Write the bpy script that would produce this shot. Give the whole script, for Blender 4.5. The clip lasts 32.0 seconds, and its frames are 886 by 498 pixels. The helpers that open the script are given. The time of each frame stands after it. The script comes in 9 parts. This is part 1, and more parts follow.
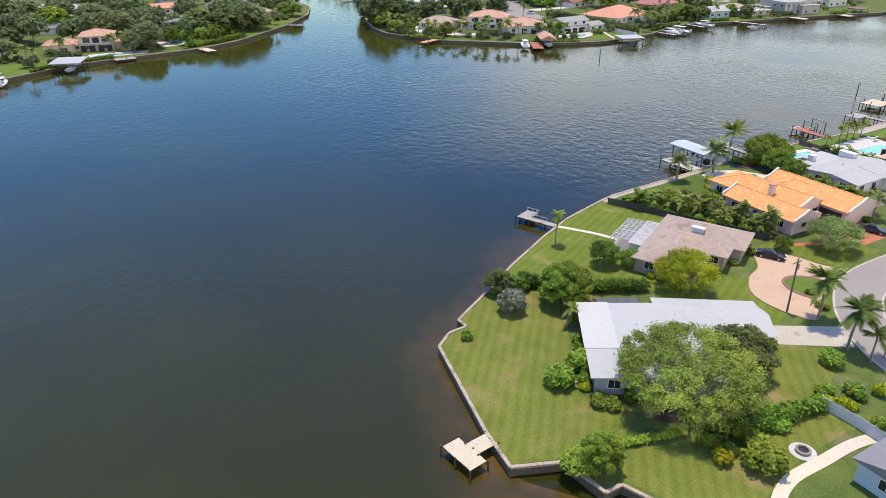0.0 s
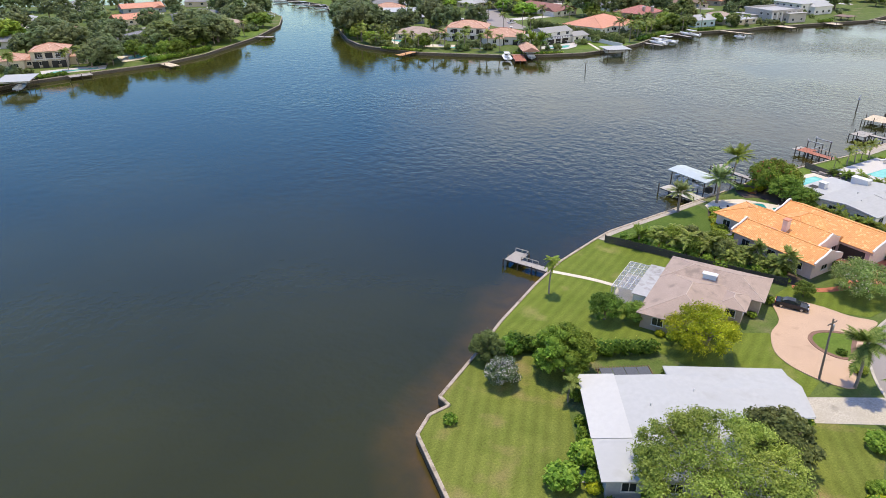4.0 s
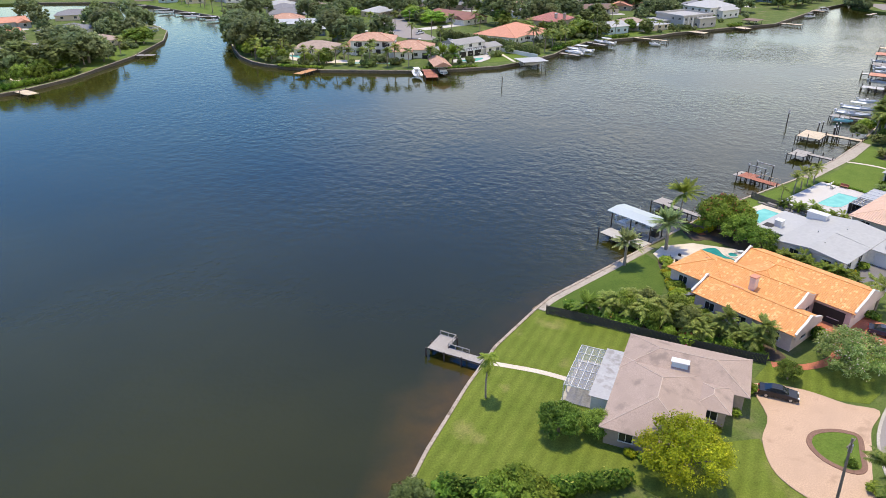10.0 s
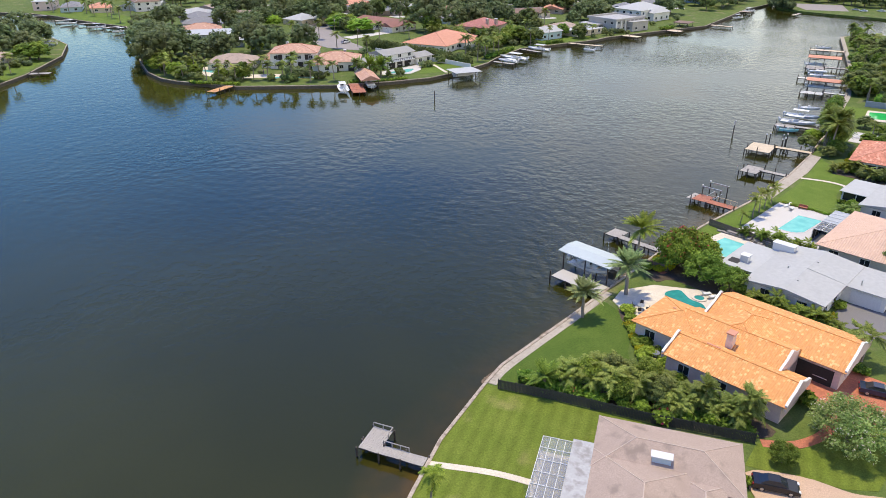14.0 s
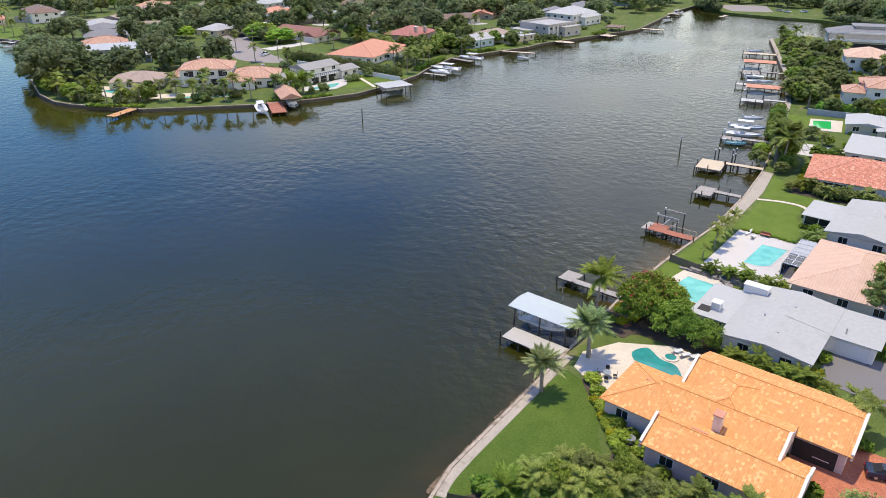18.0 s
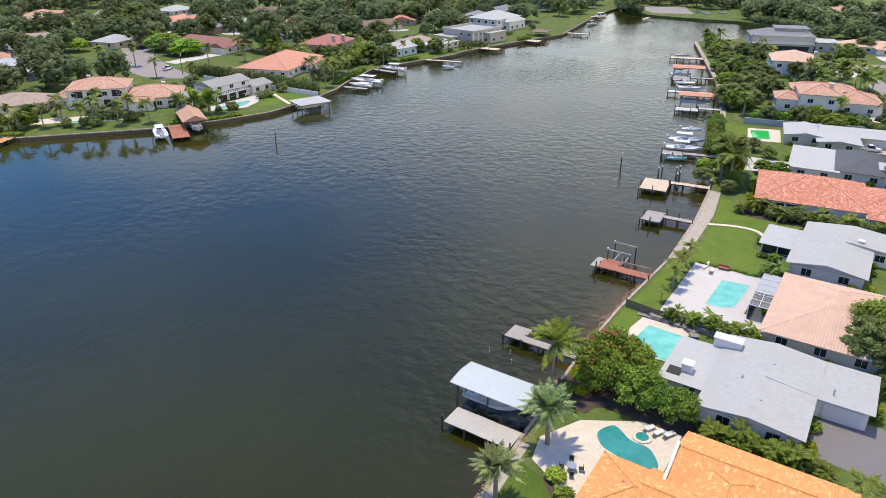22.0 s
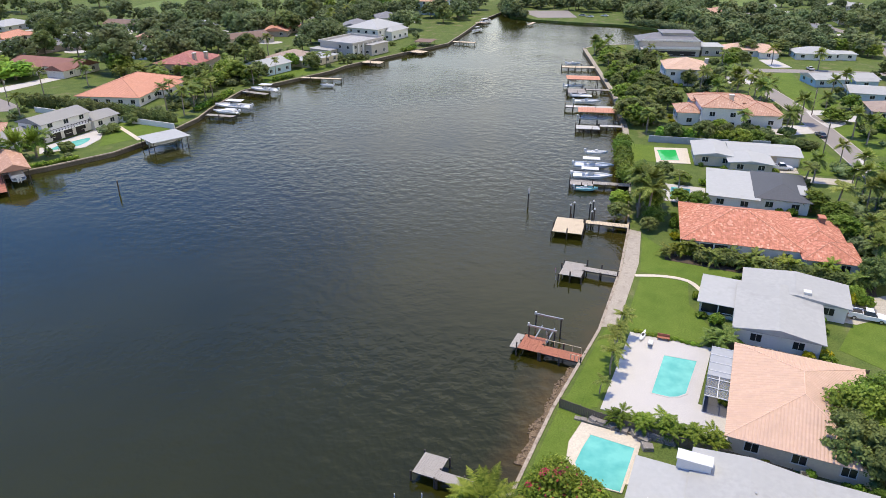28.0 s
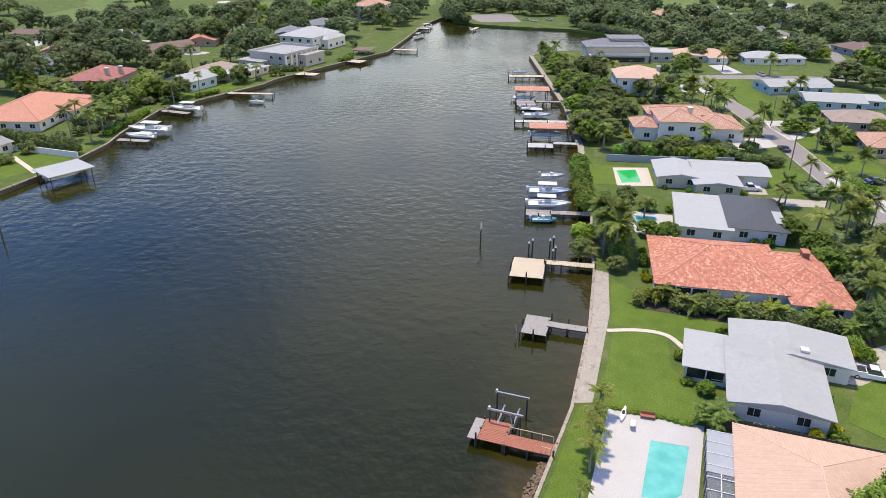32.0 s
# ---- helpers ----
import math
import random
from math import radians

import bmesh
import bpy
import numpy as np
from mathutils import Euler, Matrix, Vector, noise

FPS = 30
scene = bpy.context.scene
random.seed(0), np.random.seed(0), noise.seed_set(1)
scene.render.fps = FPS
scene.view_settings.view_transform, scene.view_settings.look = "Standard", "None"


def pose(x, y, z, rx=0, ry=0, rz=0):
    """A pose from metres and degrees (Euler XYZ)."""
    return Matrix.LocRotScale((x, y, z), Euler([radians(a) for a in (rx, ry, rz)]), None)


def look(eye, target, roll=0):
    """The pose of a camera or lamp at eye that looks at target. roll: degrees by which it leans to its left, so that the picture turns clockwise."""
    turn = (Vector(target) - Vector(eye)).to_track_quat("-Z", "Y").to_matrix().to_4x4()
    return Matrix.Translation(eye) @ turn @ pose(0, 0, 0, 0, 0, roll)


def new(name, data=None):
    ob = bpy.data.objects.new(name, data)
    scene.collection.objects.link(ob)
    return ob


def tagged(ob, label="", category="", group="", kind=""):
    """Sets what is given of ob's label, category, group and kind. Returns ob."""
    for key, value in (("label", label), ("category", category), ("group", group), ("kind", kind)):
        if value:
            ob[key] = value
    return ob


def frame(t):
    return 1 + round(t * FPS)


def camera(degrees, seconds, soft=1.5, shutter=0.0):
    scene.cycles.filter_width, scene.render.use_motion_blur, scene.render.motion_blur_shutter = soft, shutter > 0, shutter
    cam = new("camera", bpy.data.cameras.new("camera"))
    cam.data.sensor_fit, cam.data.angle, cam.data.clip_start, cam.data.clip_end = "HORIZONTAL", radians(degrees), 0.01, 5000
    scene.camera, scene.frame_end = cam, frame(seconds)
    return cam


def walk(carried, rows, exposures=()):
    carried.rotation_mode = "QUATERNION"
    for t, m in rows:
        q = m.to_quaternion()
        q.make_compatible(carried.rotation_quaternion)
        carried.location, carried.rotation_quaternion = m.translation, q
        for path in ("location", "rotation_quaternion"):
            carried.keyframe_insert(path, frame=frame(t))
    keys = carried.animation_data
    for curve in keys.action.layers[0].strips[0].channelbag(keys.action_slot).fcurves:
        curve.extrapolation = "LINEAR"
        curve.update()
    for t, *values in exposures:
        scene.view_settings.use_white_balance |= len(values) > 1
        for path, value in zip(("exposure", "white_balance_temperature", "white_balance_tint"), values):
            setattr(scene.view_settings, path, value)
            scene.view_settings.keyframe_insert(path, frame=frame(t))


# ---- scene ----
cam = camera(65.33, 32.0, soft=0.8)
# seconds, x, y, z, yaw, pitch, roll
ROWS = [
    (0, 1.19, 1.04, 57.43, -30.42, -26.59, 0.05),
    (1, 3.43, 4.63, 57.43, -30.54, -26.47, 0.06),
    (2, 5.71, 8.26, 57.39, -30.85, -26.35, 0.05),
    (3, 8.05, 11.91, 57.34, -31.37, -26.25, 0.04),
    (4, 10.47, 15.59, 57.29, -32.10, -26.16, 0.03),
    (5, 12.99, 19.27, 57.24, -33.03, -26.10, 0.04),
    (6, 15.63, 22.95, 57.20, -34.12, -26.05, 0.05),
    (7, 18.37, 26.61, 57.19, -35.34, -26.01, 0.07),
    (8, 21.23, 30.25, 57.20, -36.65, -25.98, 0.08),
    (9, 24.21, 33.85, 57.25, -38.01, -25.95, 0.09),
    (10, 27.31, 37.42, 57.33, -39.40, -25.94, 0.09),
    (11, 30.51, 40.93, 57.44, -40.79, -25.92, 0.08),
    (12, 33.82, 44.39, 57.56, -42.18, -25.90, 0.06),
    (13, 37.23, 47.80, 57.70, -43.56, -25.88, 0.03),
    (14, 40.73, 51.14, 57.84, -44.93, -25.87, -0.01),
    (15, 44.31, 54.43, 57.98, -46.30, -25.84, -0.05),
    (16, 47.97, 57.65, 58.11, -47.69, -25.82, -0.08),
    (17, 51.71, 60.80, 58.22, -49.10, -25.80, -0.11),
    (18, 55.50, 63.87, 58.32, -50.54, -25.77, -0.12),
    (19, 59.35, 66.85, 58.40, -52.03, -25.75, -0.12),
    (20, 63.24, 69.74, 58.46, -53.57, -25.73, -0.11),
    (21, 67.18, 72.52, 58.52, -55.16, -25.71, -0.08),
    (22, 71.16, 75.18, 58.57, -56.79, -25.70, -0.04),
    (23, 75.19, 77.71, 58.63, -58.45, -25.68, 0.00),
    (24, 79.25, 80.10, 58.71, -60.10, -25.68, 0.05),
    (25, 83.36, 82.34, 58.82, -61.74, -25.67, 0.08),
    (26, 87.53, 84.43, 58.96, -63.31, -25.67, 0.10),
    (27, 91.77, 86.37, 59.13, -64.80, -25.67, 0.10),
    (28, 96.11, 88.18, 59.33, -66.18, -25.66, 0.09),
    (29, 100.58, 89.88, 59.52, -67.44, -25.65, 0.06),
    (30, 105.23, 91.53, 59.65, -68.60, -25.64, 0.04),
    (31, 110.10, 93.20, 59.67, -69.69, -25.62, 0.06),
    (32, 115.27, 94.99, 59.47, -70.81, -25.60, 0.16),
]
walk(cam, [(t, pose(x, y, z, 90 + pitch, 0, yaw) @ pose(0, 0, 0, 0, 0, roll)) for t, x, y, z, yaw, pitch, roll in ROWS], exposures=[(0, 0.2, 7050, 10), (32, 0.12, 7050, 10)])

# ---- light ----
SUN_FROM = Vector((0.10, 0.24, 1.0)).normalized()
sun = new("sun", bpy.data.lights.new("sun", "SUN"))
sun.data.energy, sun.data.angle, sun.data.color = 3.75, radians(0.6), (1.0, 0.92, 0.71)
sun.matrix_world = look((0, 0, 300), Vector((0, 0, 300)) - SUN_FROM)

world = bpy.data.worlds.new("sky")
scene.world = world
world.use_nodes = True
nt = world.node_tree
nt.nodes.clear()
sky = nt.nodes.new("ShaderNodeTexSky")
sky.sky_type, sky.sun_disc = "NISHITA", False
sky.sun_elevation = math.asin(SUN_FROM.z)
sky.sun_rotation = math.atan2(SUN_FROM.x, SUN_FROM.y)
sky.air_density, sky.dust_density, sky.ozone_density = 1.4, 0.7, 3.0
co = nt.nodes.new("ShaderNodeTexCoord")
mp = nt.nodes.new("ShaderNodeMapping")
mp.inputs["Scale"].default_value = (1.0, 1.0, 2.2)
mp.inputs["Location"].default_value = (0.35, 0.1, 0.0)
clouds = nt.nodes.new("ShaderNodeTexNoise")
clouds.inputs["Scale"].default_value, clouds.inputs["Detail"].default_value, clouds.inputs["Roughness"].default_value = 2.2, 6, 0.55
rp = nt.nodes.new("ShaderNodeValToRGB")
rp.color_ramp.elements[0].position, rp.color_ramp.elements[1].position = 0.38, 0.80
# a cloud bank in the east thins out towards the north
east = nt.nodes.new("ShaderNodeVectorMath")
east.operation = "DOT_PRODUCT"
east.inputs[1].default_value = (0.62, -0.45, -1.0)
cover = nt.nodes.new("ShaderNodeMapRange")
cover.inputs["From Min"].default_value, cover.inputs["From Max"].default_value = -0.56, -0.06
cover.inputs["To Min"].default_value, cover.inputs["To Max"].default_value = -0.26, 0.17
# unseen extra cloud behind the camera, added to brighten and whiten the fill light
west = nt.nodes.new("ShaderNodeVectorMath")
west.operation = "DOT_PRODUCT"
west.inputs[1].default_value = (0.80, 0.55, 0.35)
back = nt.nodes.new("ShaderNodeMapRange")
back.inputs["From Min"].default_value, back.inputs["From Max"].default_value = 0.15, -0.45
back.inputs["To Min"].default_value, back.inputs["To Max"].default_value = 0.0, 0.24
both = nt.nodes.new("ShaderNodeMath")
both.operation = "ADD"
lift = nt.nodes.new("ShaderNodeMath")
lift.operation = "ADD"
for a, b in ((co.outputs["Generated"], east.inputs[0]), (east.outputs["Value"], cover.inputs["Value"]), (co.outputs["Generated"], west.inputs[0]), (west.outputs["Value"], back.inputs["Value"]), (back.outputs["Result"], both.inputs[0]), (cover.outputs["Result"], both.inputs[1]), (both.outputs["Value"], lift.inputs[1]), (clouds.outputs["Fac"], lift.inputs[0])):
    nt.links.new(a, b)
mx = nt.nodes.new("ShaderNodeMix")
mx.data_type = "RGBA"
mx.inputs["B"].default_value = (9.6, 9.7, 9.7, 1)
deep = nt.nodes.new("ShaderNodeHueSaturation")
deep.inputs["Saturation"].default_value = 1.75
deep.inputs["Hue"].default_value = 0.522
deep.inputs["Value"].default_value = 1.4
bg, wo = nt.nodes.new("ShaderNodeBackground"), nt.nodes.new("ShaderNodeOutputWorld")
bg.inputs["Strength"].default_value = 0.15
for a, b in ((co.outputs["Generated"], mp.inputs["Vector"]), (mp.outputs["Vector"], clouds.inputs["Vector"]), (lift.outputs["Value"], rp.inputs["Fac"]),
             (rp.outputs["Color"], mx.inputs["Factor"]), (sky.outputs["Color"], deep.inputs["Color"]), (deep.outputs["Color"], mx.inputs["A"]), (mx.outputs["Result"], bg.inputs["Color"]), (bg.outputs["Background"], wo.inputs["Surface"])):
    nt.links.new(a, b)

# ---- materials ----
def nodes(name):
    m = bpy.data.materials.new(name)
    m.use_nodes = True
    t = m.node_tree
    p = t.nodes["Principled BSDF"]
    return m, t, p


def node(t, kind, **sets):
    n = t.nodes.new(kind)
    for k, v in sets.items():
        n.inputs[k.replace("_", " ")].default_value = v
    return n


def rgb(c, k=1.0):
    return (c[0] * k, c[1] * k, c[2] * k, 1)


def noise_mix(t, vec, a, b, scale, detail=4, lo=0.35, hi=0.65):
    """A colour that wanders between a and b."""
    n = node(t, "ShaderNodeTexNoise", Scale=scale, Detail=detail)
    t.links.new(vec, n.inputs["Vector"])
    r = t.nodes.new("ShaderNodeMapRange")
    r.inputs["From Min"].default_value, r.inputs["From Max"].default_value = lo, hi
    t.links.new(n.outputs["Fac"], r.inputs["Value"])
    m = t.nodes.new("ShaderNodeMix")
    m.data_type = "RGBA"
    t.links.new(r.outputs["Result"], m.inputs["Factor"])
    for sock, c in (("A", a), ("B", b)):
        if isinstance(c, tuple):
            m.inputs[sock].default_value = c if len(c) == 4 else (*c, 1)
        else:
            t.links.new(c, m.inputs[sock])
    return m.outputs["Result"]


def world_pos(t):
    return t.nodes.new("ShaderNodeNewGeometry").outputs["Position"]


def bump(t, p, height, strength, distance=0.05):
    b = node(t, "ShaderNodeBump", Strength=strength, Distance=distance)
    t.links.new(height, b.inputs["Height"])
    t.links.new(b.outputs["Normal"], p.inputs["Normal"])


def surface(name, c, rough=0.7, vary=0.25, fine=6.0, coarse=0.35, metal=0.0, relief=0.15, stain=None, stain_at=0.6):
    """Paint, concrete, wood and the like: two scales of unevenness, fine relief and an optional stain colour."""
    m, t, p = nodes(name)
    v = world_pos(t)
    col = noise_mix(t, v, rgb(c, 1 - vary), rgb(c, 1 + vary * 0.6), fine, 5)
    col = noise_mix(t, v, col, rgb(c, 1 - vary * 0.8), coarse, 4, 0.45, 0.75)
    if stain:
        col = noise_mix(t, v, col, (*stain, 1), coarse * 1.7, 6, stain_at, stain_at + 0.15)
    t.links.new(col, p.inputs["Base Color"])
    p.inputs["Roughness"].default_value, p.inputs["Metallic"].default_value = rough, metal
    n = node(t, "ShaderNodeTexNoise", Scale=fine * 3, Detail=4)
    t.links.new(v, n.inputs["Vector"])
    bump(t, p, n.outputs["Fac"], relief)
    return m


def pieces(name, c, vary=0.2, rough=0.75, fine=8.0):
    """For separate alike pieces: each a shade of its own."""
    m, t, p = nodes(name)
    info = t.nodes.new("ShaderNodeNewGeometry")
    hsv = node(t, "ShaderNodeHueSaturation", Saturation=1.0)
    r = t.nodes.new("ShaderNodeMapRange")
    r.inputs["To Min"].default_value, r.inputs["To Max"].default_value = 1 - vary, 1 + vary
    t.links.new(info.outputs["Random Per Island"], r.inputs["Value"])
    t.links.new(r.outputs["Result"], hsv.inputs["Value"])
    v = world_pos(t)
    t.links.new(noise_mix(t, v, rgb(c, 0.8), rgb(c, 1.15), fine, 5), hsv.inputs["Color"])
    t.links.new(hsv.outputs["Color"], p.inputs["Base Color"])
    p.inputs["Roughness"].default_value = rough
    return m


def grass(name, a, b, dry=(0.2, 0.19, 0.075), stripe=None, dry_at=0.6):
    """Lawn. stripe: the heading in degrees and the width of mown bands."""
    m, t, p = nodes(name)
    v = world_pos(t)
    col = noise_mix(t, v, (*a, 1), (*b, 1), 0.35, 5, 0.3, 0.7)
    if stripe:
        mp = node(t, "ShaderNodeMapping", Rotation=(0, 0, radians(stripe[0])))
        t.links.new(v, mp.inputs["Vector"])
        w = node(t, "ShaderNodeTexWave", Scale=0.31416 / stripe[1], Distortion=1.2, Detail=3.0)
        w.inputs["Detail Scale"].default_value = 0.6
        t.links.new(mp.outputs["Vector"], w.inputs["Vector"])
        k = t.nodes.new("ShaderNodeMix")
        k.data_type, k.blend_type = "RGBA", "MULTIPLY"
        r = t.nodes.new("ShaderNodeMapRange")
        r.inputs["To Min"].default_value, r.inputs["To Max"].default_value = 0.92, 1.1
        t.links.new(w.outputs["Fac"], r.inputs["Value"])
        k.inputs["Factor"].default_value = 1
        t.links.new(col, k.inputs["A"])
        t.links.new(r.outputs["Result"], k.inputs["B"])
        col = k.outputs["Result"]
    col = noise_mix(t, v, col, (*dry, 1), 0.16, 6, dry_at, dry_at + 0.2)
    n = node(t, "ShaderNodeTexNoise", Scale=4.0, Detail=6, Roughness=0.75)
    t.links.new(v, n.inputs["Vector"])
    k = t.nodes.new("ShaderNodeMix")
    k.data_type, k.blend_type = "RGBA", "MULTIPLY"
    k.inputs["Factor"].default_value = 1
    r = t.nodes.new("ShaderNodeMapRange")
    r.inputs["From Min"].default_value, r.inputs["From Max"].default_value = 0.3, 0.7
    r.inputs["To Min"].default_value, r.inputs["To Max"].default_value = 0.62, 1.32
    t.links.new(n.outputs["Fac"], r.inputs["Value"])
    t.links.new(col, k.inputs["A"])
    t.links.new(r.outputs["Result"], k.inputs["B"])
    t.links.new(k.outputs["Result"], p.inputs["Base Color"])
    p.inputs["Roughness"].default_value = 0.9
    p.inputs["Specular IOR Level"].default_value = 0.15
    bump(t, p, n.outputs["Fac"], 0.5, 0.08)
    return m


def foliage(name, dark, light, third=None, shine=0.55, rare=0.985):
    """Leaves: each clump a shade of its own, some light through."""
    m, t, p = nodes(name)
    g = t.nodes.new("ShaderNodeNewGeometry")
    r = t.nodes.new("ShaderNodeValToRGB")
    e = r.color_ramp.elements
    e[0].color, e[1].color = (*dark, 1), (*light, 1)
    if third:
        e[1].position = rare - 0.04
        x = e.new(rare)
        x.color = (*third, 1)
    t.links.new(g.outputs["Random Per Island"], r.inputs["Fac"])
    info = t.nodes.new("ShaderNodeObjectInfo")
    hsv = t.nodes.new("ShaderNodeHueSaturation")
    mr = t.nodes.new("ShaderNodeMapRange")
    mr.inputs["To Min"].default_value, mr.inputs["To Max"].default_value = 0.8, 1.2
    t.links.new(info.outputs["Random"], mr.inputs["Value"])
    t.links.new(mr.outputs["Result"], hsv.inputs["Value"])
    # whole trees and limbs differ in shade and in how yellow they are
    v = t.nodes.new("ShaderNodeNewGeometry").outputs["Position"]
    n = node(t, "ShaderNodeTexNoise", Scale=0.11, Detail=3.0)
    t.links.new(v, n.inputs["Vector"])
    w = t.nodes.new("ShaderNodeMapRange")
    w.inputs["From Min"].default_value, w.inputs["From Max"].default_value = 0.3, 0.7
    w.inputs["To Min"].default_value, w.inputs["To Max"].default_value = 0.6, 1.36
    t.links.new(n.outputs["Fac"], w.inputs["Value"])
    k = t.nodes.new("ShaderNodeMix")
    k.data_type, k.blend_type = "RGBA", "MULTIPLY"
    k.inputs["Factor"].default_value = 1
    t.links.new(r.outputs["Color"], k.inputs["A"])
    t.links.new(w.outputs["Result"], k.inputs["B"])
    t.links.new(k.outputs["Result"], hsv.inputs["Color"])
    n = node(t, "ShaderNodeTexNoise", Scale=0.07, Detail=2.0)
    t.links.new(v, n.inputs["Vector"])
    w = t.nodes.new("ShaderNodeMapRange")
    w.inputs["From Min"].default_value, w.inputs["From Max"].default_value = 0.32, 0.68
    w.inputs["To Min"].default_value, w.inputs["To Max"].default_value = 0.475, 0.525
    t.links.new(n.outputs["Fac"], w.inputs["Value"])
    t.links.new(w.outputs["Result"], hsv.inputs["Hue"])
    p.inputs["Roughness"].default_value = shine
    p.inputs["Specular IOR Level"].default_value = 0.12
    n = node(t, "ShaderNodeTexNoise", Scale=2.4, Detail=4.0)
    t.links.new(v, n.inputs["Vector"])
    bump(t, p, n.outputs["Fac"], 0.6, 0.35)
    t.links.new(hsv.outputs["Color"], p.inputs["Base Color"])
    tr, mix = t.nodes.new("ShaderNodeBsdfTranslucent"), t.nodes.new("ShaderNodeMixShader")
    mix.inputs["Fac"].default_value = 0.26
    t.links.new(hsv.outputs["Color"], tr.inputs["Color"])
    t.links.new(p.outputs["BSDF"], mix.inputs[1])
    t.links.new(tr.outputs["BSDF"], mix.inputs[2])
    t.links.new(mix.outputs["Shader"], t.nodes["Material Output"].inputs["Surface"])
    return m


def tiled(name, a, b, c, row=0.42, size=0.34, rough=0.75, moss=None):
    """Clay roof tiles: courses and shades, laid down the slope of each roof by its own map."""
    m, t, p = nodes(name)
    uv = t.nodes.new("ShaderNodeUVMap").outputs["UV"]
    br = node(t, "ShaderNodeTexBrick", Color1=(0, 0, 0, 1), Color2=(1, 1, 1, 1), Mortar=(0.5, 0.5, 0.5, 1), Scale=1.0)
    br.inputs["Mortar Size"].default_value = 0.0
    br.inputs["Brick Width"].default_value, br.inputs["Row Height"].default_value = size, row
    t.links.new(uv, br.inputs["Vector"])
    r = t.nodes.new("ShaderNodeValToRGB")
    e = r.color_ramp.elements
    e[0].color, e[1].color = (*a, 1), (*c, 1)
    e[0].position, e[1].position = 0.1, 0.97
    x = e.new(0.82)
    x.color = (*b, 1)
    t.links.new(br.outputs["Color"], r.inputs["Fac"])
    v = world_pos(t)
    col = noise_mix(t, v, r.outputs["Color"], rgb(b, 0.85), 0.5, 5, 0.5, 0.9)
    if moss:
        col = noise_mix(t, v, col, (*moss, 1), 0.9, 6, 0.58, 0.75)
    t.links.new(col, p.inputs["Base Color"])
    p.inputs["Roughness"].default_value = rough
    # barrels across, steps down
    sep = t.nodes.new("ShaderNodeSeparateXYZ")
    t.links.new(uv, sep.inputs["Vector"])
    s = node(t, "ShaderNodeMath")
    s.operation = "MULTIPLY"
    s.inputs[1].default_value = 2 * math.pi / size
    t.links.new(sep.outputs["X"], s.inputs[0])
    sn = t.nodes.new("ShaderNodeMath")
    sn.operation = "SINE"
    t.links.new(s.outputs["Value"], sn.inputs[0])
    d = t.nodes.new("ShaderNodeMath")
    d.operation = "DIVIDE"
    d.inputs[1].default_value = row
    t.links.new(sep.outputs["Y"], d.inputs[0])
    fr = t.nodes.new("ShaderNodeMath")
    fr.operation = "FRACT"
    t.links.new(d.outputs["Value"], fr.inputs[0])
    ad = t.nodes.new("ShaderNodeMath")
    ad.operation = "MULTIPLY_ADD"
    ad.inputs[1].default_value = -0.8
    t.links.new(fr.outputs["Value"], ad.inputs[0])
    t.links.new(sn.outputs["Value"], ad.inputs[2])
    bump(t, p, ad.outputs["Value"], 0.6, 0.05)
    return m


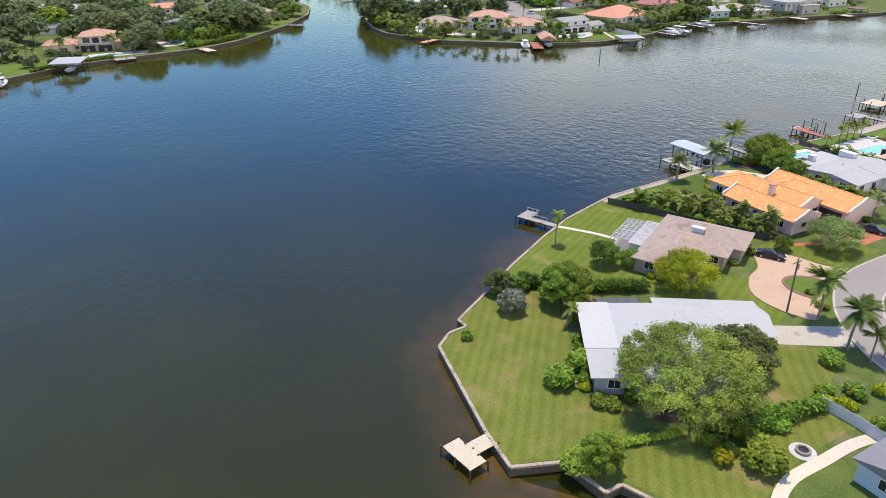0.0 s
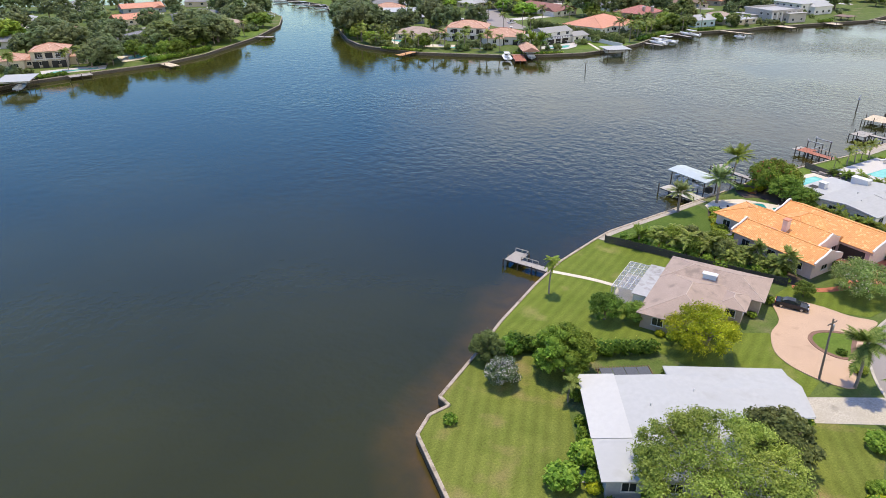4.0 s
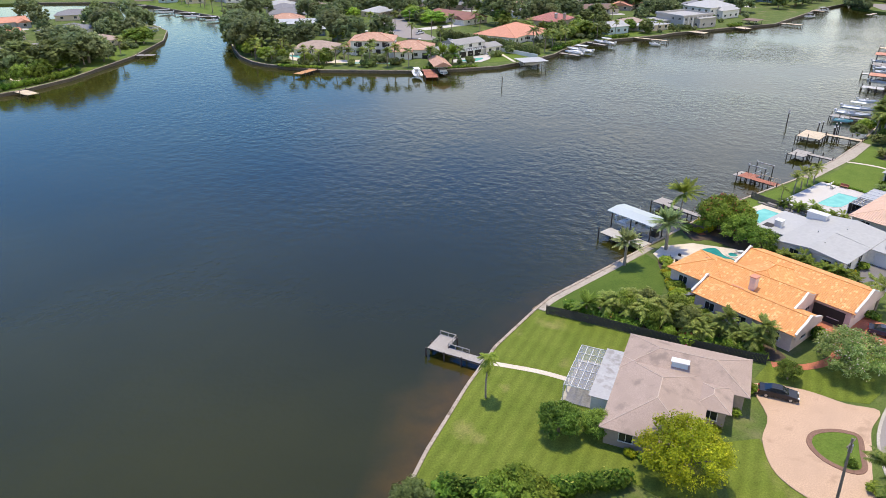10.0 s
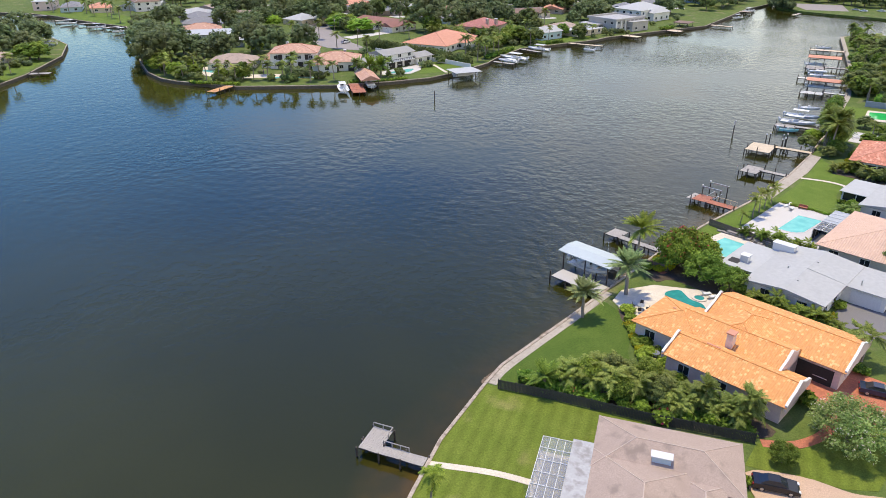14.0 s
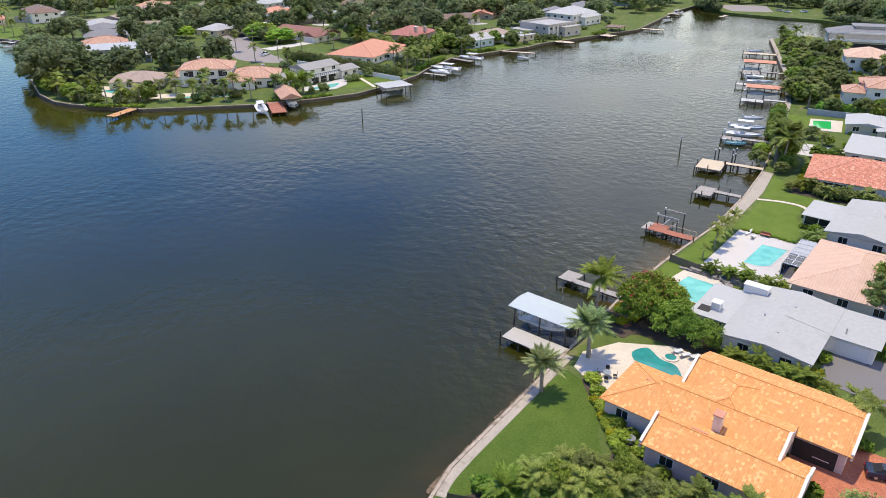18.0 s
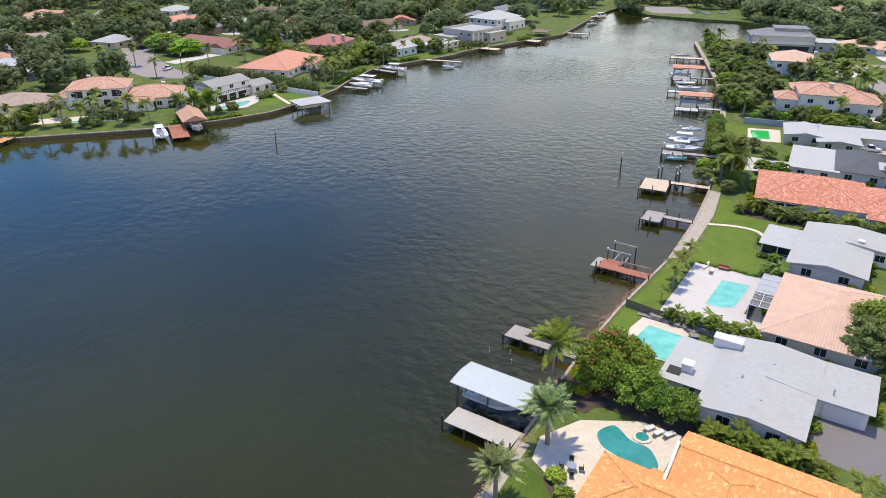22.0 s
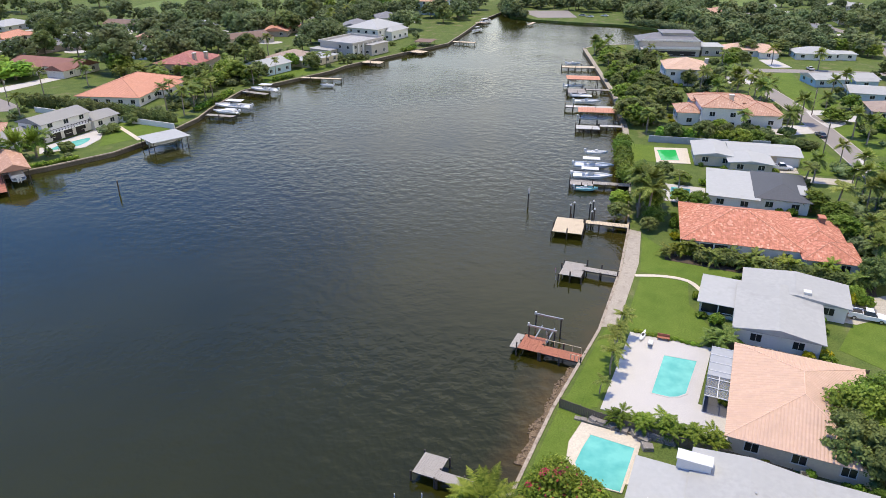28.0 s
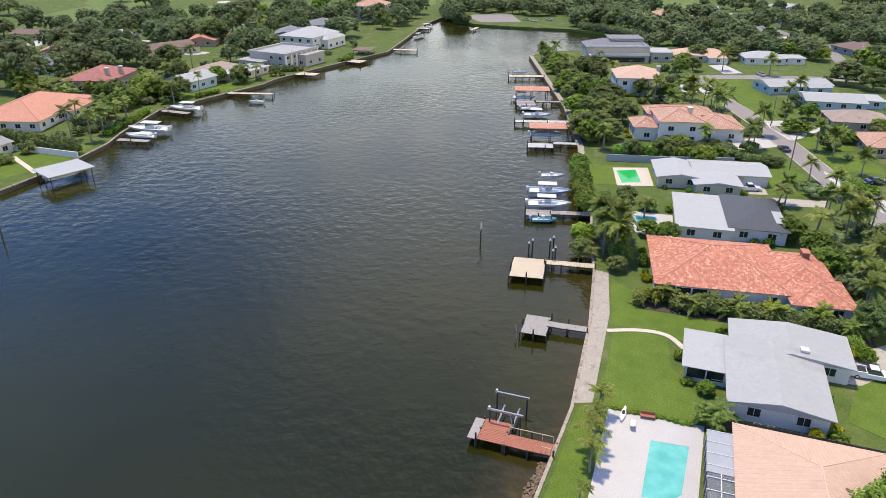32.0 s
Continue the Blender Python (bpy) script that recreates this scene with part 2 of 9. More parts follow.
def shallow_water():
    m, t, p = nodes("canal_water")
    v = world_pos(t)
    at = t.nodes.new("ShaderNodeAttribute")
    at.attribute_name = "shoal"
    mud = noise_mix(t, v, (0.125, 0.072, 0.018, 1), (0.065, 0.048, 0.018, 1), 0.25, 5)
    deep = noise_mix(t, v, (0.0262, 0.0275, 0.0045, 1), (0.032, 0.033, 0.006, 1), 0.03, 3)
    lee = t.nodes.new("ShaderNodeVectorMath")
    lee.operation = "DOT_PRODUCT"
    lee.inputs[1].default_value = (0.7, -0.7, 0.0)
    t.links.new(v, lee.inputs[0])
    # body colour: paler and bluer in the open bay, darker in the canal
    body_fade = t.nodes.new("ShaderNodeMapRange")
    body_fade.inputs["From Min"].default_value, body_fade.inputs["From Max"].default_value = -100.0, 40.0
    t.links.new(lee.outputs["Value"], body_fade.inputs["Value"])
    ramp = t.nodes.new("ShaderNodeValToRGB")
    e = ramp.color_ramp.elements
    e[0].color, e[1].color = (1.3, 1.34, 1.5, 1), (0.76, 0.75, 0.66, 1)
    for at_x, c in ((0.43, 1.05), (0.70, 0.95), (0.92, 0.74)):
        e.new(at_x).color = (c, c, c * (0.88 if c < 0.9 else 1.0), 1)
    t.links.new(body_fade.outputs["Result"], ramp.inputs["Fac"])
    body = t.nodes.new("ShaderNodeMix")
    body.data_type, body.blend_type = "RGBA", "MULTIPLY"
    body.inputs["Factor"].default_value = 1
    t.links.new(deep, body.inputs["A"])
    t.links.new(ramp.outputs["Color"], body.inputs["B"])
    k = t.nodes.new("ShaderNodeMix")
    k.data_type = "RGBA"
    t.links.new(at.outputs["Fac"], k.inputs["Factor"])
    t.links.new(body.outputs["Result"], k.inputs["A"])
    t.links.new(mud, k.inputs["B"])
    t.links.new(k.outputs["Result"], p.inputs["Base Color"])
    p.inputs["IOR"].default_value, p.inputs["Roughness"].default_value = 1.33, 0.06
    mp = node(t, "ShaderNodeMapping", Rotation=(0, 0, radians(-30)), Scale=(1.0, 0.9, 1.0))
    t.links.new(v, mp.inputs["Vector"])
    big = node(t, "ShaderNodeTexNoise", Scale=0.42, Detail=2, Roughness=0.5)
    small = node(t, "ShaderNodeTexNoise", Scale=1.3, Detail=4, Roughness=0.6)
    t.links.new(mp.outputs["Vector"], big.inputs["Vector"])
    t.links.new(mp.outputs["Vector"], small.inputs["Vector"])
    gust = node(t, "ShaderNodeTexNoise", Scale=0.014, Detail=4)
    t.links.new(v, gust.inputs["Vector"])
    r = t.nodes.new("ShaderNodeMapRange")
    r.inputs["From Min"].default_value, r.inputs["From Max"].default_value = 0.38, 0.66
    r.inputs["To Min"].default_value, r.inputs["To Max"].default_value = 0.2, 1.0
    t.links.new(gust.outputs["Fac"], r.inputs["Value"])
    open_water = t.nodes.new("ShaderNodeMapRange")
    open_water.inputs["From Min"].default_value, open_water.inputs["From Max"].default_value = -120.0, 70.0
    open_water.inputs["To Min"].default_value, open_water.inputs["To Max"].default_value = 0.45, 1.5
    t.links.new(lee.outputs["Value"], open_water.inputs["Value"])
    wind = t.nodes.new("ShaderNodeMath")
    wind.operation = "MULTIPLY"
    t.links.new(r.outputs["Result"], wind.inputs[0])
    t.links.new(open_water.outputs["Result"], wind.inputs[1])
    add = t.nodes.new("ShaderNodeMath")
    add.operation = "MULTIPLY_ADD"
    t.links.new(small.outputs["Fac"], add.inputs[0])
    add.inputs[1].default_value = 0.28
    t.links.new(big.outputs["Fac"], add.inputs[2])
    mul = t.nodes.new("ShaderNodeMath")
    mul.operation = "MULTIPLY"
    t.links.new(add.outputs["Value"], mul.inputs[0])
    t.links.new(wind.outputs["Value"], mul.inputs[1])
    bump(t, p, mul.outputs["Value"], 0.65, 0.3)
    return m


def pool_water():
    m, t, p = nodes("pool_water")
    v = world_pos(t)
    t.links.new(noise_mix(t, v, (0.10, 0.42, 0.37, 1), (0.17, 0.54, 0.46, 1), 0.5, 4), p.inputs["Base Color"])
    p.inputs["Roughness"].default_value, p.inputs["IOR"].default_value = 0.05, 1.33
    n = node(t, "ShaderNodeTexNoise", Scale=2.5, Detail=3)
    t.links.new(v, n.inputs["Vector"])
    bump(t, p, n.outputs["Fac"], 0.15, 0.05)
    return m


def glass_pane(name="window_glass", c=(0.02, 0.025, 0.03)):
    m, t, p = nodes(name)
    p.inputs["Base Color"].default_value, p.inputs["Roughness"].default_value = (*c, 1), 0.04
    p.inputs["IOR"].default_value = 1.5
    return m


def screen_mesh():
    m, t, p = nodes("insect_screen")
    p.inputs["Base Color"].default_value = (0.3, 0.31, 0.31, 1)
    tr, mix = t.nodes.new("ShaderNodeBsdfTransparent"), t.nodes.new("ShaderNodeMixShader")
    mix.inputs["Fac"].default_value = 0.35
    t.links.new(tr.outputs["BSDF"], mix.inputs[1])
    t.links.new(p.outputs["BSDF"], mix.inputs[2])
    t.links.new(mix.outputs["Shader"], t.nodes["Material Output"].inputs["Surface"])
    return m


SCREEN_MESH = screen_mesh()
WATER, POOL, GLASS = shallow_water(), pool_water(), glass_pane()
POOL_DARK, POOL_GREEN = surface("lagoon_water", (0.03, 0.26, 0.23), 0.06, 0.15, 1.0, 0.4, 0, 0.02), surface("algae_pool_water", (0.02, 0.45, 0.10), 0.1, 0.1, 1.0, 0.4, 0, 0.02)
GROUND = grass("rough_grass", (0.075, 0.115, 0.026), (0.12, 0.155, 0.038), dry=(0.21, 0.185, 0.10), dry_at=0.56)
LAWN_STRIPED = grass("striped_lawn", (0.118, 0.144, 0.024), (0.155, 0.178, 0.034), dry=(0.25, 0.195, 0.08), stripe=(42, 1.5), dry_at=0.56)
LAWN_STRIPED2 = grass("striped_lawn_second", (0.106, 0.145, 0.019), (0.142, 0.178, 0.028), dry=(0.28, 0.25, 0.09), stripe=(65, 1.6), dry_at=0.62)
LAWN = grass("even_lawn", (0.09, 0.145, 0.02), (0.13, 0.185, 0.03), dry=(0.2, 0.2, 0.07), dry_at=0.66)
LAWN_DEEP = grass("deep_green_lawn", (0.062, 0.108, 0.016), (0.092, 0.138, 0.023), dry=(0.15, 0.17, 0.05), dry_at=0.68)
GOLF = grass("golf_grass", (0.115, 0.17, 0.045), (0.155, 0.205, 0.06))
CONCRETE = surface("concrete", (0.45, 0.405, 0.33), 0.85, 0.2, 5, 0.4, stain=(0.29, 0.26, 0.205))
PALE_DECK = surface("pale_pool_deck", (0.52, 0.49, 0.45), 0.8, 0.1, 6, 0.4)
BUFF_DECK = surface("buff_stone_deck", (0.62, 0.54, 0.42), 0.8, 0.15, 5, 0.5)
WALL_FACE = surface("wet_wall_face", (0.10, 0.085, 0.06), 0.7, 0.35, 3, 0.5)
PATH = surface("beige_path", (0.40, 0.345, 0.275), 0.9, 0.18, 5, 0.5, stain=(0.27, 0.23, 0.18), stain_at=0.55)
CAP = surface("stained_wall_cap", (0.40, 0.33, 0.255), 0.9, 0.2, 4, 0.6, stain=(0.2, 0.155, 0.11), stain_at=0.52)
ASPHALT = surface("street_asphalt", (0.27, 0.24, 0.218), 0.9, 0.12, 8, 0.15)
ASPHALT_DARK = surface("drive_asphalt", (0.17, 0.16, 0.155), 0.9, 0.12, 8, 0.2)
PINK_DRIVE = surface("shell_gravel_drive", (0.51, 0.35, 0.235), 0.9, 0.15, 6, 0.3, stain=(0.36, 0.24, 0.155))
PAVER_RED = surface("red_brick_pavers", (0.45, 0.15, 0.08), 0.85, 0.3, 6, 0.8)
EDGE_BRICK = surface("brown_brick_edge", (0.22, 0.12, 0.08), 0.85, 0.3, 7, 0.6)
WOOD_GREY = pieces("weathered_planks", (0.33, 0.30, 0.265), 0.22)
WOOD_RED = pieces("red_stained_planks", (0.36, 0.13, 0.075), 0.25)
WOOD_TAN = pieces("buff_dock_boards", (0.58, 0.47, 0.33), 0.12)
PILE = surface("dark_piling", (0.07, 0.055, 0.045), 0.8, 0.3, 6, 0.8)
PILE_PALE = surface("grey_piling", (0.28, 0.25, 0.22), 0.8, 0.3, 6, 0.8)
WHITE_ROOF = surface("white_roof_coating", (0.40, 0.402, 0.385), 0.55, 0.05, 1.5, 0.25, stain=(0.355, 0.35, 0.325), stain_at=0.60)
PORCH_ROOF = surface("fresh_white_roof_coating", (0.475, 0.47, 0.44), 0.5, 0.04, 1.5, 0.3)
GREY_ROOF = surface("pale_grey_roof", (0.375, 0.374, 0.355), 0.6, 0.07, 1.5, 0.2, stain=(0.325, 0.323, 0.305), stain_at=0.58)
TAN_ROOF = surface("tan_shingle_roof", (0.37, 0.28, 0.225), 0.85, 0.17, 7, 0.3, stain=(0.24, 0.185, 0.15), stain_at=0.55)
BROWN_ROOF = surface("brown_shingle_roof", (0.2, 0.13, 0.10), 0.85, 0.2, 9, 0.4)
MAROON_SHINGLE = surface("maroon_shingle_roof", (0.27, 0.125, 0.098), 0.85, 0.15, 9, 0.4)
WEATHERED_ROOF = surface("weathered_grey_roof", (0.285, 0.28, 0.262), 0.8, 0.12, 7, 0.3)
SLATE_ROOF = surface("grey_shingle_roof", (0.21, 0.21, 0.22), 0.85, 0.18, 9, 0.4)
PERGOLA_WOOD = surface("brown_stained_wood", (0.2, 0.115, 0.062), 0.75, 0.3, 12, 0.5)
DARK_ROOF = surface("charcoal_roof", (0.075, 0.08, 0.09), 0.7, 0.15, 4, 0.3)
STAINED_FLAT = surface("stained_flat_roof", (0.38, 0.375, 0.365), 0.75, 0.1, 3, 0.5, stain=(0.25, 0.235, 0.22), stain_at=0.52)
TILE_ORANGE = tiled("orange_barrel_tiles", (0.66, 0.28, 0.085), (0.70, 0.33, 0.11), (0.76, 0.47, 0.19), 0.36, 0.3)
TILE_RED = tiled("terracotta_tiles", (0.42, 0.15, 0.085), (0.62, 0.24, 0.15), (0.68, 0.36, 0.25), 0.42, 0.4)
TILE_SALMON = tiled("salmon_tiles", (0.59, 0.385, 0.275), (0.605, 0.40, 0.287), (0.625, 0.42, 0.305), 0.4, 0.4)
TILE_TAN = tiled("buff_clay_tiles", (0.44, 0.24, 0.16), (0.5, 0.29, 0.2), (0.58, 0.38, 0.28), 0.42, 0.5)
TILE_MAROON = tiled("maroon_tiles", (0.33, 0.115, 0.095), (0.39, 0.145, 0.12), (0.44, 0.2, 0.16), 0.42, 0.5)
TILE_CORAL = tiled("coral_tiles", (0.54, 0.24, 0.15), (0.57, 0.26, 0.165), (0.6, 0.285, 0.185), 0.42, 0.5)
WHITE_WALL = surface("white_render", (0.72, 0.70, 0.66), 0.75, 0.06, 3, 0.3)
GREY_WALL = surface("blue_grey_render", (0.33, 0.36, 0.38), 0.75, 0.08, 3, 0.3)
CREAM_WALL = surface("cream_render", (0.62, 0.54, 0.42), 0.75, 0.08, 3, 0.3)
PINK_WALL = surface("pale_pink_render", (0.66, 0.52, 0.47), 0.75, 0.08, 3, 0.3)
BLUE_WALL = surface("light_blue_render", (0.42, 0.54, 0.61), 0.75, 0.06, 3, 0.3)
STONE_WALL = surface("pale_stone_grey_render", (0.46, 0.43, 0.385), 0.75, 0.1, 3, 0.3)
TAUPE_WALL = surface("taupe_render", (0.40, 0.33, 0.27), 0.75, 0.1, 3, 0.3)
WHITE_PAINT = surface("white_paint", (0.62, 0.62, 0.61), 0.45, 0.04, 4, 0.5, relief=0.03)
PALE_METAL = surface("pale_green_metal_roof", (0.45, 0.50, 0.49), 0.4, 0.04, 2, 0.3, relief=0.04)
STEEL = surface("galvanised_steel", (0.5, 0.51, 0.52), 0.35, 0.12, 6, 0.5, metal=0.8, relief=0.04)
# for dark parts, and for flat panels that paint the shade inside openings
DARK = surface("dark_parts_and_painted_shade", (0.03, 0.028, 0.026), 0.8, 0.2, 4, 0.5)
BLACK_FENCE = pieces("dark_fence_boards", (0.045, 0.045, 0.04), 0.3)
BROWN_FENCE = pieces("brown_fence_boards", (0.14, 0.11, 0.085), 0.3)
WHITE_FENCE = pieces("white_fence_boards", (0.68, 0.68, 0.67), 0.06, 0.5)
SCREEN_PANEL = surface("screen_roof_panel", (0.36, 0.37, 0.375), 0.35, 0.08, 1.5, 0.4)
BARK = surface("grey_brown_bark", (0.20, 0.165, 0.13), 0.9, 0.3, 10, 1.5, relief=0.5)
PALM_BARK = surface("palm_trunk", (0.27, 0.23, 0.19), 0.9, 0.25, 12, 1.5, relief=0.4)
SOIL = surface("mulch_bed", (0.085, 0.06, 0.04), 0.95, 0.4, 7, 0.8, relief=0.5)
ROCK = pieces("shore_rock", (0.17, 0.115, 0.065), 0.4)
LEAF_BRIGHT = foliage("bright_leaves", (0.12, 0.215, 0.02), (0.31, 0.43, 0.06))
LEAF_PALE = foliage("pale_leaves", (0.115, 0.19, 0.026), (0.335, 0.42, 0.09))
LEAF_YELLOW = foliage("yellow_green_leaves", (0.15, 0.185, 0.01), (0.39, 0.4, 0.02), (0.58, 0.50, 0.04))
LEAF_DARK = foliage("dark_leaves", (0.088, 0.122, 0.036), (0.22, 0.262, 0.082))
LEAF_MID = foliage("mid_green_leaves", (0.085, 0.15, 0.018), (0.245, 0.335, 0.056))
LEAF_OAK = foliage("oak_leaves", (0.118, 0.158, 0.064), (0.212, 0.262, 0.112))
LEAF_PALM = foliage("palm_fronds", (0.085, 0.14, 0.022), (0.28, 0.325, 0.08), shine=0.45)
LEAF_PALM_GREY = foliage("grey_green_fronds", (0.09, 0.135, 0.05), (0.32, 0.37, 0.15), shine=0.45)
LEAF_PALM_GOLD = foliage("golden_fronds", (0.075, 0.12, 0.012), (0.27, 0.31, 0.045), shine=0.45)
LEAF_FLOWER = foliage("blossom_leaves", (0.06, 0.11, 0.03), (0.24, 0.28, 0.16), (0.62, 0.58, 0.57), rare=0.82)
LEAF_RED = foliage("red_flower_leaves", (0.06, 0.13, 0.012), (0.25, 0.35, 0.05), (0.5, 0.045, 0.07), rare=0.988)
RED_BLOSSOM = foliage("red_blossom", (0.30, 0.03, 0.03), (0.62, 0.10, 0.09))
LEAF_HEDGE = foliage("hedge_leaves", (0.05, 0.115, 0.011), (0.19, 0.29, 0.038), (0.444, 0.433, 0.087))
LEAF_BLOOM = foliage("pale_bloom_leaves", (0.14, 0.23, 0.05), (0.40, 0.47, 0.15), (0.62, 0.52, 0.46))

# ---- building blocks ----
LAND = 1.2


class Geo:
    """Corners and faces of one mesh, gathered piece by piece."""

    def __init__(self):
        self.v, self.f, self.uv = [], [], {}

    def add(self, verts, faces):
        k = len(self.v)
        self.v += [tuple(p) for p in verts]
        self.f += [tuple(i + k for i in q) for q in faces]
        return self

    def box(self, x0, x1, y0, y1, z0, z1):
        return self.add([(x, y, z) for z in (z0, z1) for y in (y0, y1) for x in (x0, x1)],
                        [(0, 2, 3, 1), (4, 5, 7, 6), (0, 1, 5, 4), (2, 6, 7, 3), (0, 4, 6, 2), (1, 3, 7, 5)])

    def prism(self, pts, z0, z1):
        """A slab on a plan outline, which runs anticlockwise or clockwise."""
        area = sum(a[0] * b[1] - b[0] * a[1] for a, b in zip(pts, pts[1:] + pts[:1]))
        pts = list(pts) if area > 0 else list(pts)[::-1]
        n = len(pts)
        return self.add([(x, y, z1) for x, y in pts] + [(x, y, z0) for x, y in pts],
                        [tuple(range(n))] + [(i, n + i, n + (i + 1) % n, (i + 1) % n) for i in range(n)])

    def tube(self, p, q, r0, r1=None, n=6):
        p, q, r1 = Vector(p), Vector(q), r0 if r1 is None else r1
        d = (q - p).normalized()
        a = d.orthogonal().normalized()
        b = d.cross(a)
        ring = [(math.cos(2 * math.pi * i / n), math.sin(2 * math.pi * i / n)) for i in range(n)]
        vs = [p + r0 * (c * a + s * b) for c, s in ring] + [q + r1 * (c * a + s * b) for c, s in ring]
        return self.add(vs, [(i, (i + 1) % n, n + (i + 1) % n, n + i) for i in range(n)] + [tuple(range(n))[::-1], tuple(range(n, 2 * n))])

    def ribbon(self, path, width, z0, z1, side=0.0):
        """A band of that width along a path; side shifts it to the left, as a share of the width."""
        ls, rs = [], []
        for i, p in enumerate(path):
            a, b = Vector(path[max(i - 1, 0)]), Vector(path[min(i + 1, len(path) - 1)])
            d = (b - a).normalized()
            nrm = Vector((-d.y, d.x))
            if 0 < i < len(path) - 1:
                e = (Vector(p) - a).normalized()
                nrm /= max(0.45, nrm.dot(Vector((-e.y, e.x))))
            ls.append(Vector(p) + nrm * width * (0.5 + side))
            rs.append(Vector(p) + nrm * width * (side - 0.5))
        vs = [(q.x, q.y, z) for i in range(len(path)) for q, z in ((ls[i], z1), (rs[i], z1), (rs[i], z0), (ls[i], z0))]
        fs = [(4 * i + k, 4 * i + (k + 1) % 4, 4 * i + 4 + (k + 1) % 4, 4 * i + 4 + k) for i in range(len(path) - 1) for k in range(4)]
        n = 4 * len(path) - 4
        return self.add(vs, fs + [(3, 2, 1, 0), (n, n + 1, n + 2, n + 3)])

    def mesh(self, name, material, smooth=False):
        me = bpy.data.meshes.new(name)
        me.from_pydata(self.v, [], self.f)
        me.materials.append(material)
        if self.uv:
            lay = me.uv_layers.new()
            for poly in me.polygons:
                if poly.index in self.uv:
                    for li, c in zip(poly.loop_indices, self.uv[poly.index]):
                        lay.data[li].uv = c
        if smooth:
            me.shade_smooth()
        return me


def part(name, geo, material, parent=None, label="", m=None, smooth=False):
    """One mesh object under a thing or a part. geo: a Geo or a mesh that is shared."""
    ob = new(name, geo.mesh(name, material, smooth) if isinstance(geo, Geo) else geo)
    if parent is not None:
        ob.parent = parent
    if m is not None:
        ob.matrix_basis = m
    return tagged(ob, label)


def thing(name, m, label, category, group="", kind=""):
    ob = new(name)
    ob.empty_display_size = 0.3
    ob.matrix_basis = m
    return tagged(ob, label, category, group, kind)


PAVED = []


def sheet(name, pts, z0, z1, material, label, category, kind="structure"):
    if name in ("drive", "pool_deck", "slab", "road"):
        PAVED.append(list(pts))
    return tagged(part(name, Geo().prism(pts, z0, z1), material), label, category, kind=kind)


def oval(cx, cy, rx, ry, n=28, a0=0.0, a1=360.0, turn=0.0):
    out = []
    for i in range(n):
        a = radians(a0 + (a1 - a0) * i / n)
        x, y = rx * math.cos(a), ry * math.sin(a)
        c, s = math.cos(radians(turn)), math.sin(radians(turn))
        out.append((cx + c * x - s * y, cy + s * x + c * y))
    return out


def smooth_path(pts, steps=6, closed=False):
    """A rounded line through plan points."""
    n, out = len(pts), []
    for i in range(n if closed else n - 1):
        p = [Vector(pts[(i + k) % n] if closed else pts[min(max(i + k, 0), n - 1)]) for k in (-1, 0, 1, 2)]
        for s in range(steps):
            t = s / steps
            q = 0.5 * ((2 * p[1]) + (p[2] - p[0]) * t + (2 * p[0] - 5 * p[1] + 4 * p[2] - p[3]) * t * t + (3 * p[1] - p[0] - 3 * p[2] + p[3]) * t ** 3)
            out.append((q.x, q.y))
    return out if closed else out + [tuple(pts[-1])]

# ---- land and water ----
RIGHT_BANK = [(62, -40), (52, 24), (45.9, 39.0), (43.6, 39.0), (42.9, 44.7), (37.0, 47.2), (37.8, 53.3), (41.9, 71.5), (45.0, 73.8), (48.0, 74.0), (47.9, 76.1),
              (57.6, 81.7), (65.1, 86.4), (76.8, 92.7), (86, 97), (98, 100.6), (103, 101.8), (119, 102.6), (132, 103.4), (152, 104.5), (168, 104.4), (190, 103.0),
              (212, 103.9), (231, 105.9), (246, 108.7), (257.5, 110.2), (281, 116.0), (306, 121.0), (350, 133), (388, 146.6), (427, 160.6), (442, 166), (455, 162), (463, 150), (471, 127)]
COVE = [(471, 127), (500, 118), (524, 138), (535, 163), (534, 198), (536, 220), (548, 240), (585, 256), (562, 251)]
PENINSULA = [(562, 251), (520, 249), (477, 241), (430, 233), (402, 240), (380, 245), (357, 250), (346, 249.5), (318, 256), (300, 260), (274, 252.4), (263.5, 248),
             (242, 244), (226, 244), (210, 250), (193, 259), (166, 283), (154.5, 307), (152.5, 316), (154, 331), (161, 354), (172, 383), (184, 414), (193, 443), (199, 460), (192.5, 490), (189, 513), (186, 537), (180, 558), (168, 578), (130, 604), (60, 632), (-380, 720)]
LEFT_BANK = [(-420, 240), (-150, 268), (-60, 280), (-10, 293), (15, 309), (45, 315), (66, 318.5), (85, 329), (118, 360), (142, 392), (154.5, 422), (156, 446), (150, 470), (128, 500), (84, 530), (10, 560), (-400, 630)]

ground = part("ground", Geo().prism(RIGHT_BANK + COVE[1:] + PENINSULA[1:] + [(-4200, 1100), (-4200, 3800), (4200, 3800), (4200, -3200), (300, -3200)], -2.5, LAND), GROUND)
tagged(ground, "level green ground with grass behind the sea walls", "ground", kind="structure")
ground_west = part("ground", Geo().prism(LEFT_BANK + [(-4200, 900), (-4200, 200)], -2.5, LAND), GROUND)
tagged(ground_west, "level grassy ground across the bay", "ground", kind="structure")


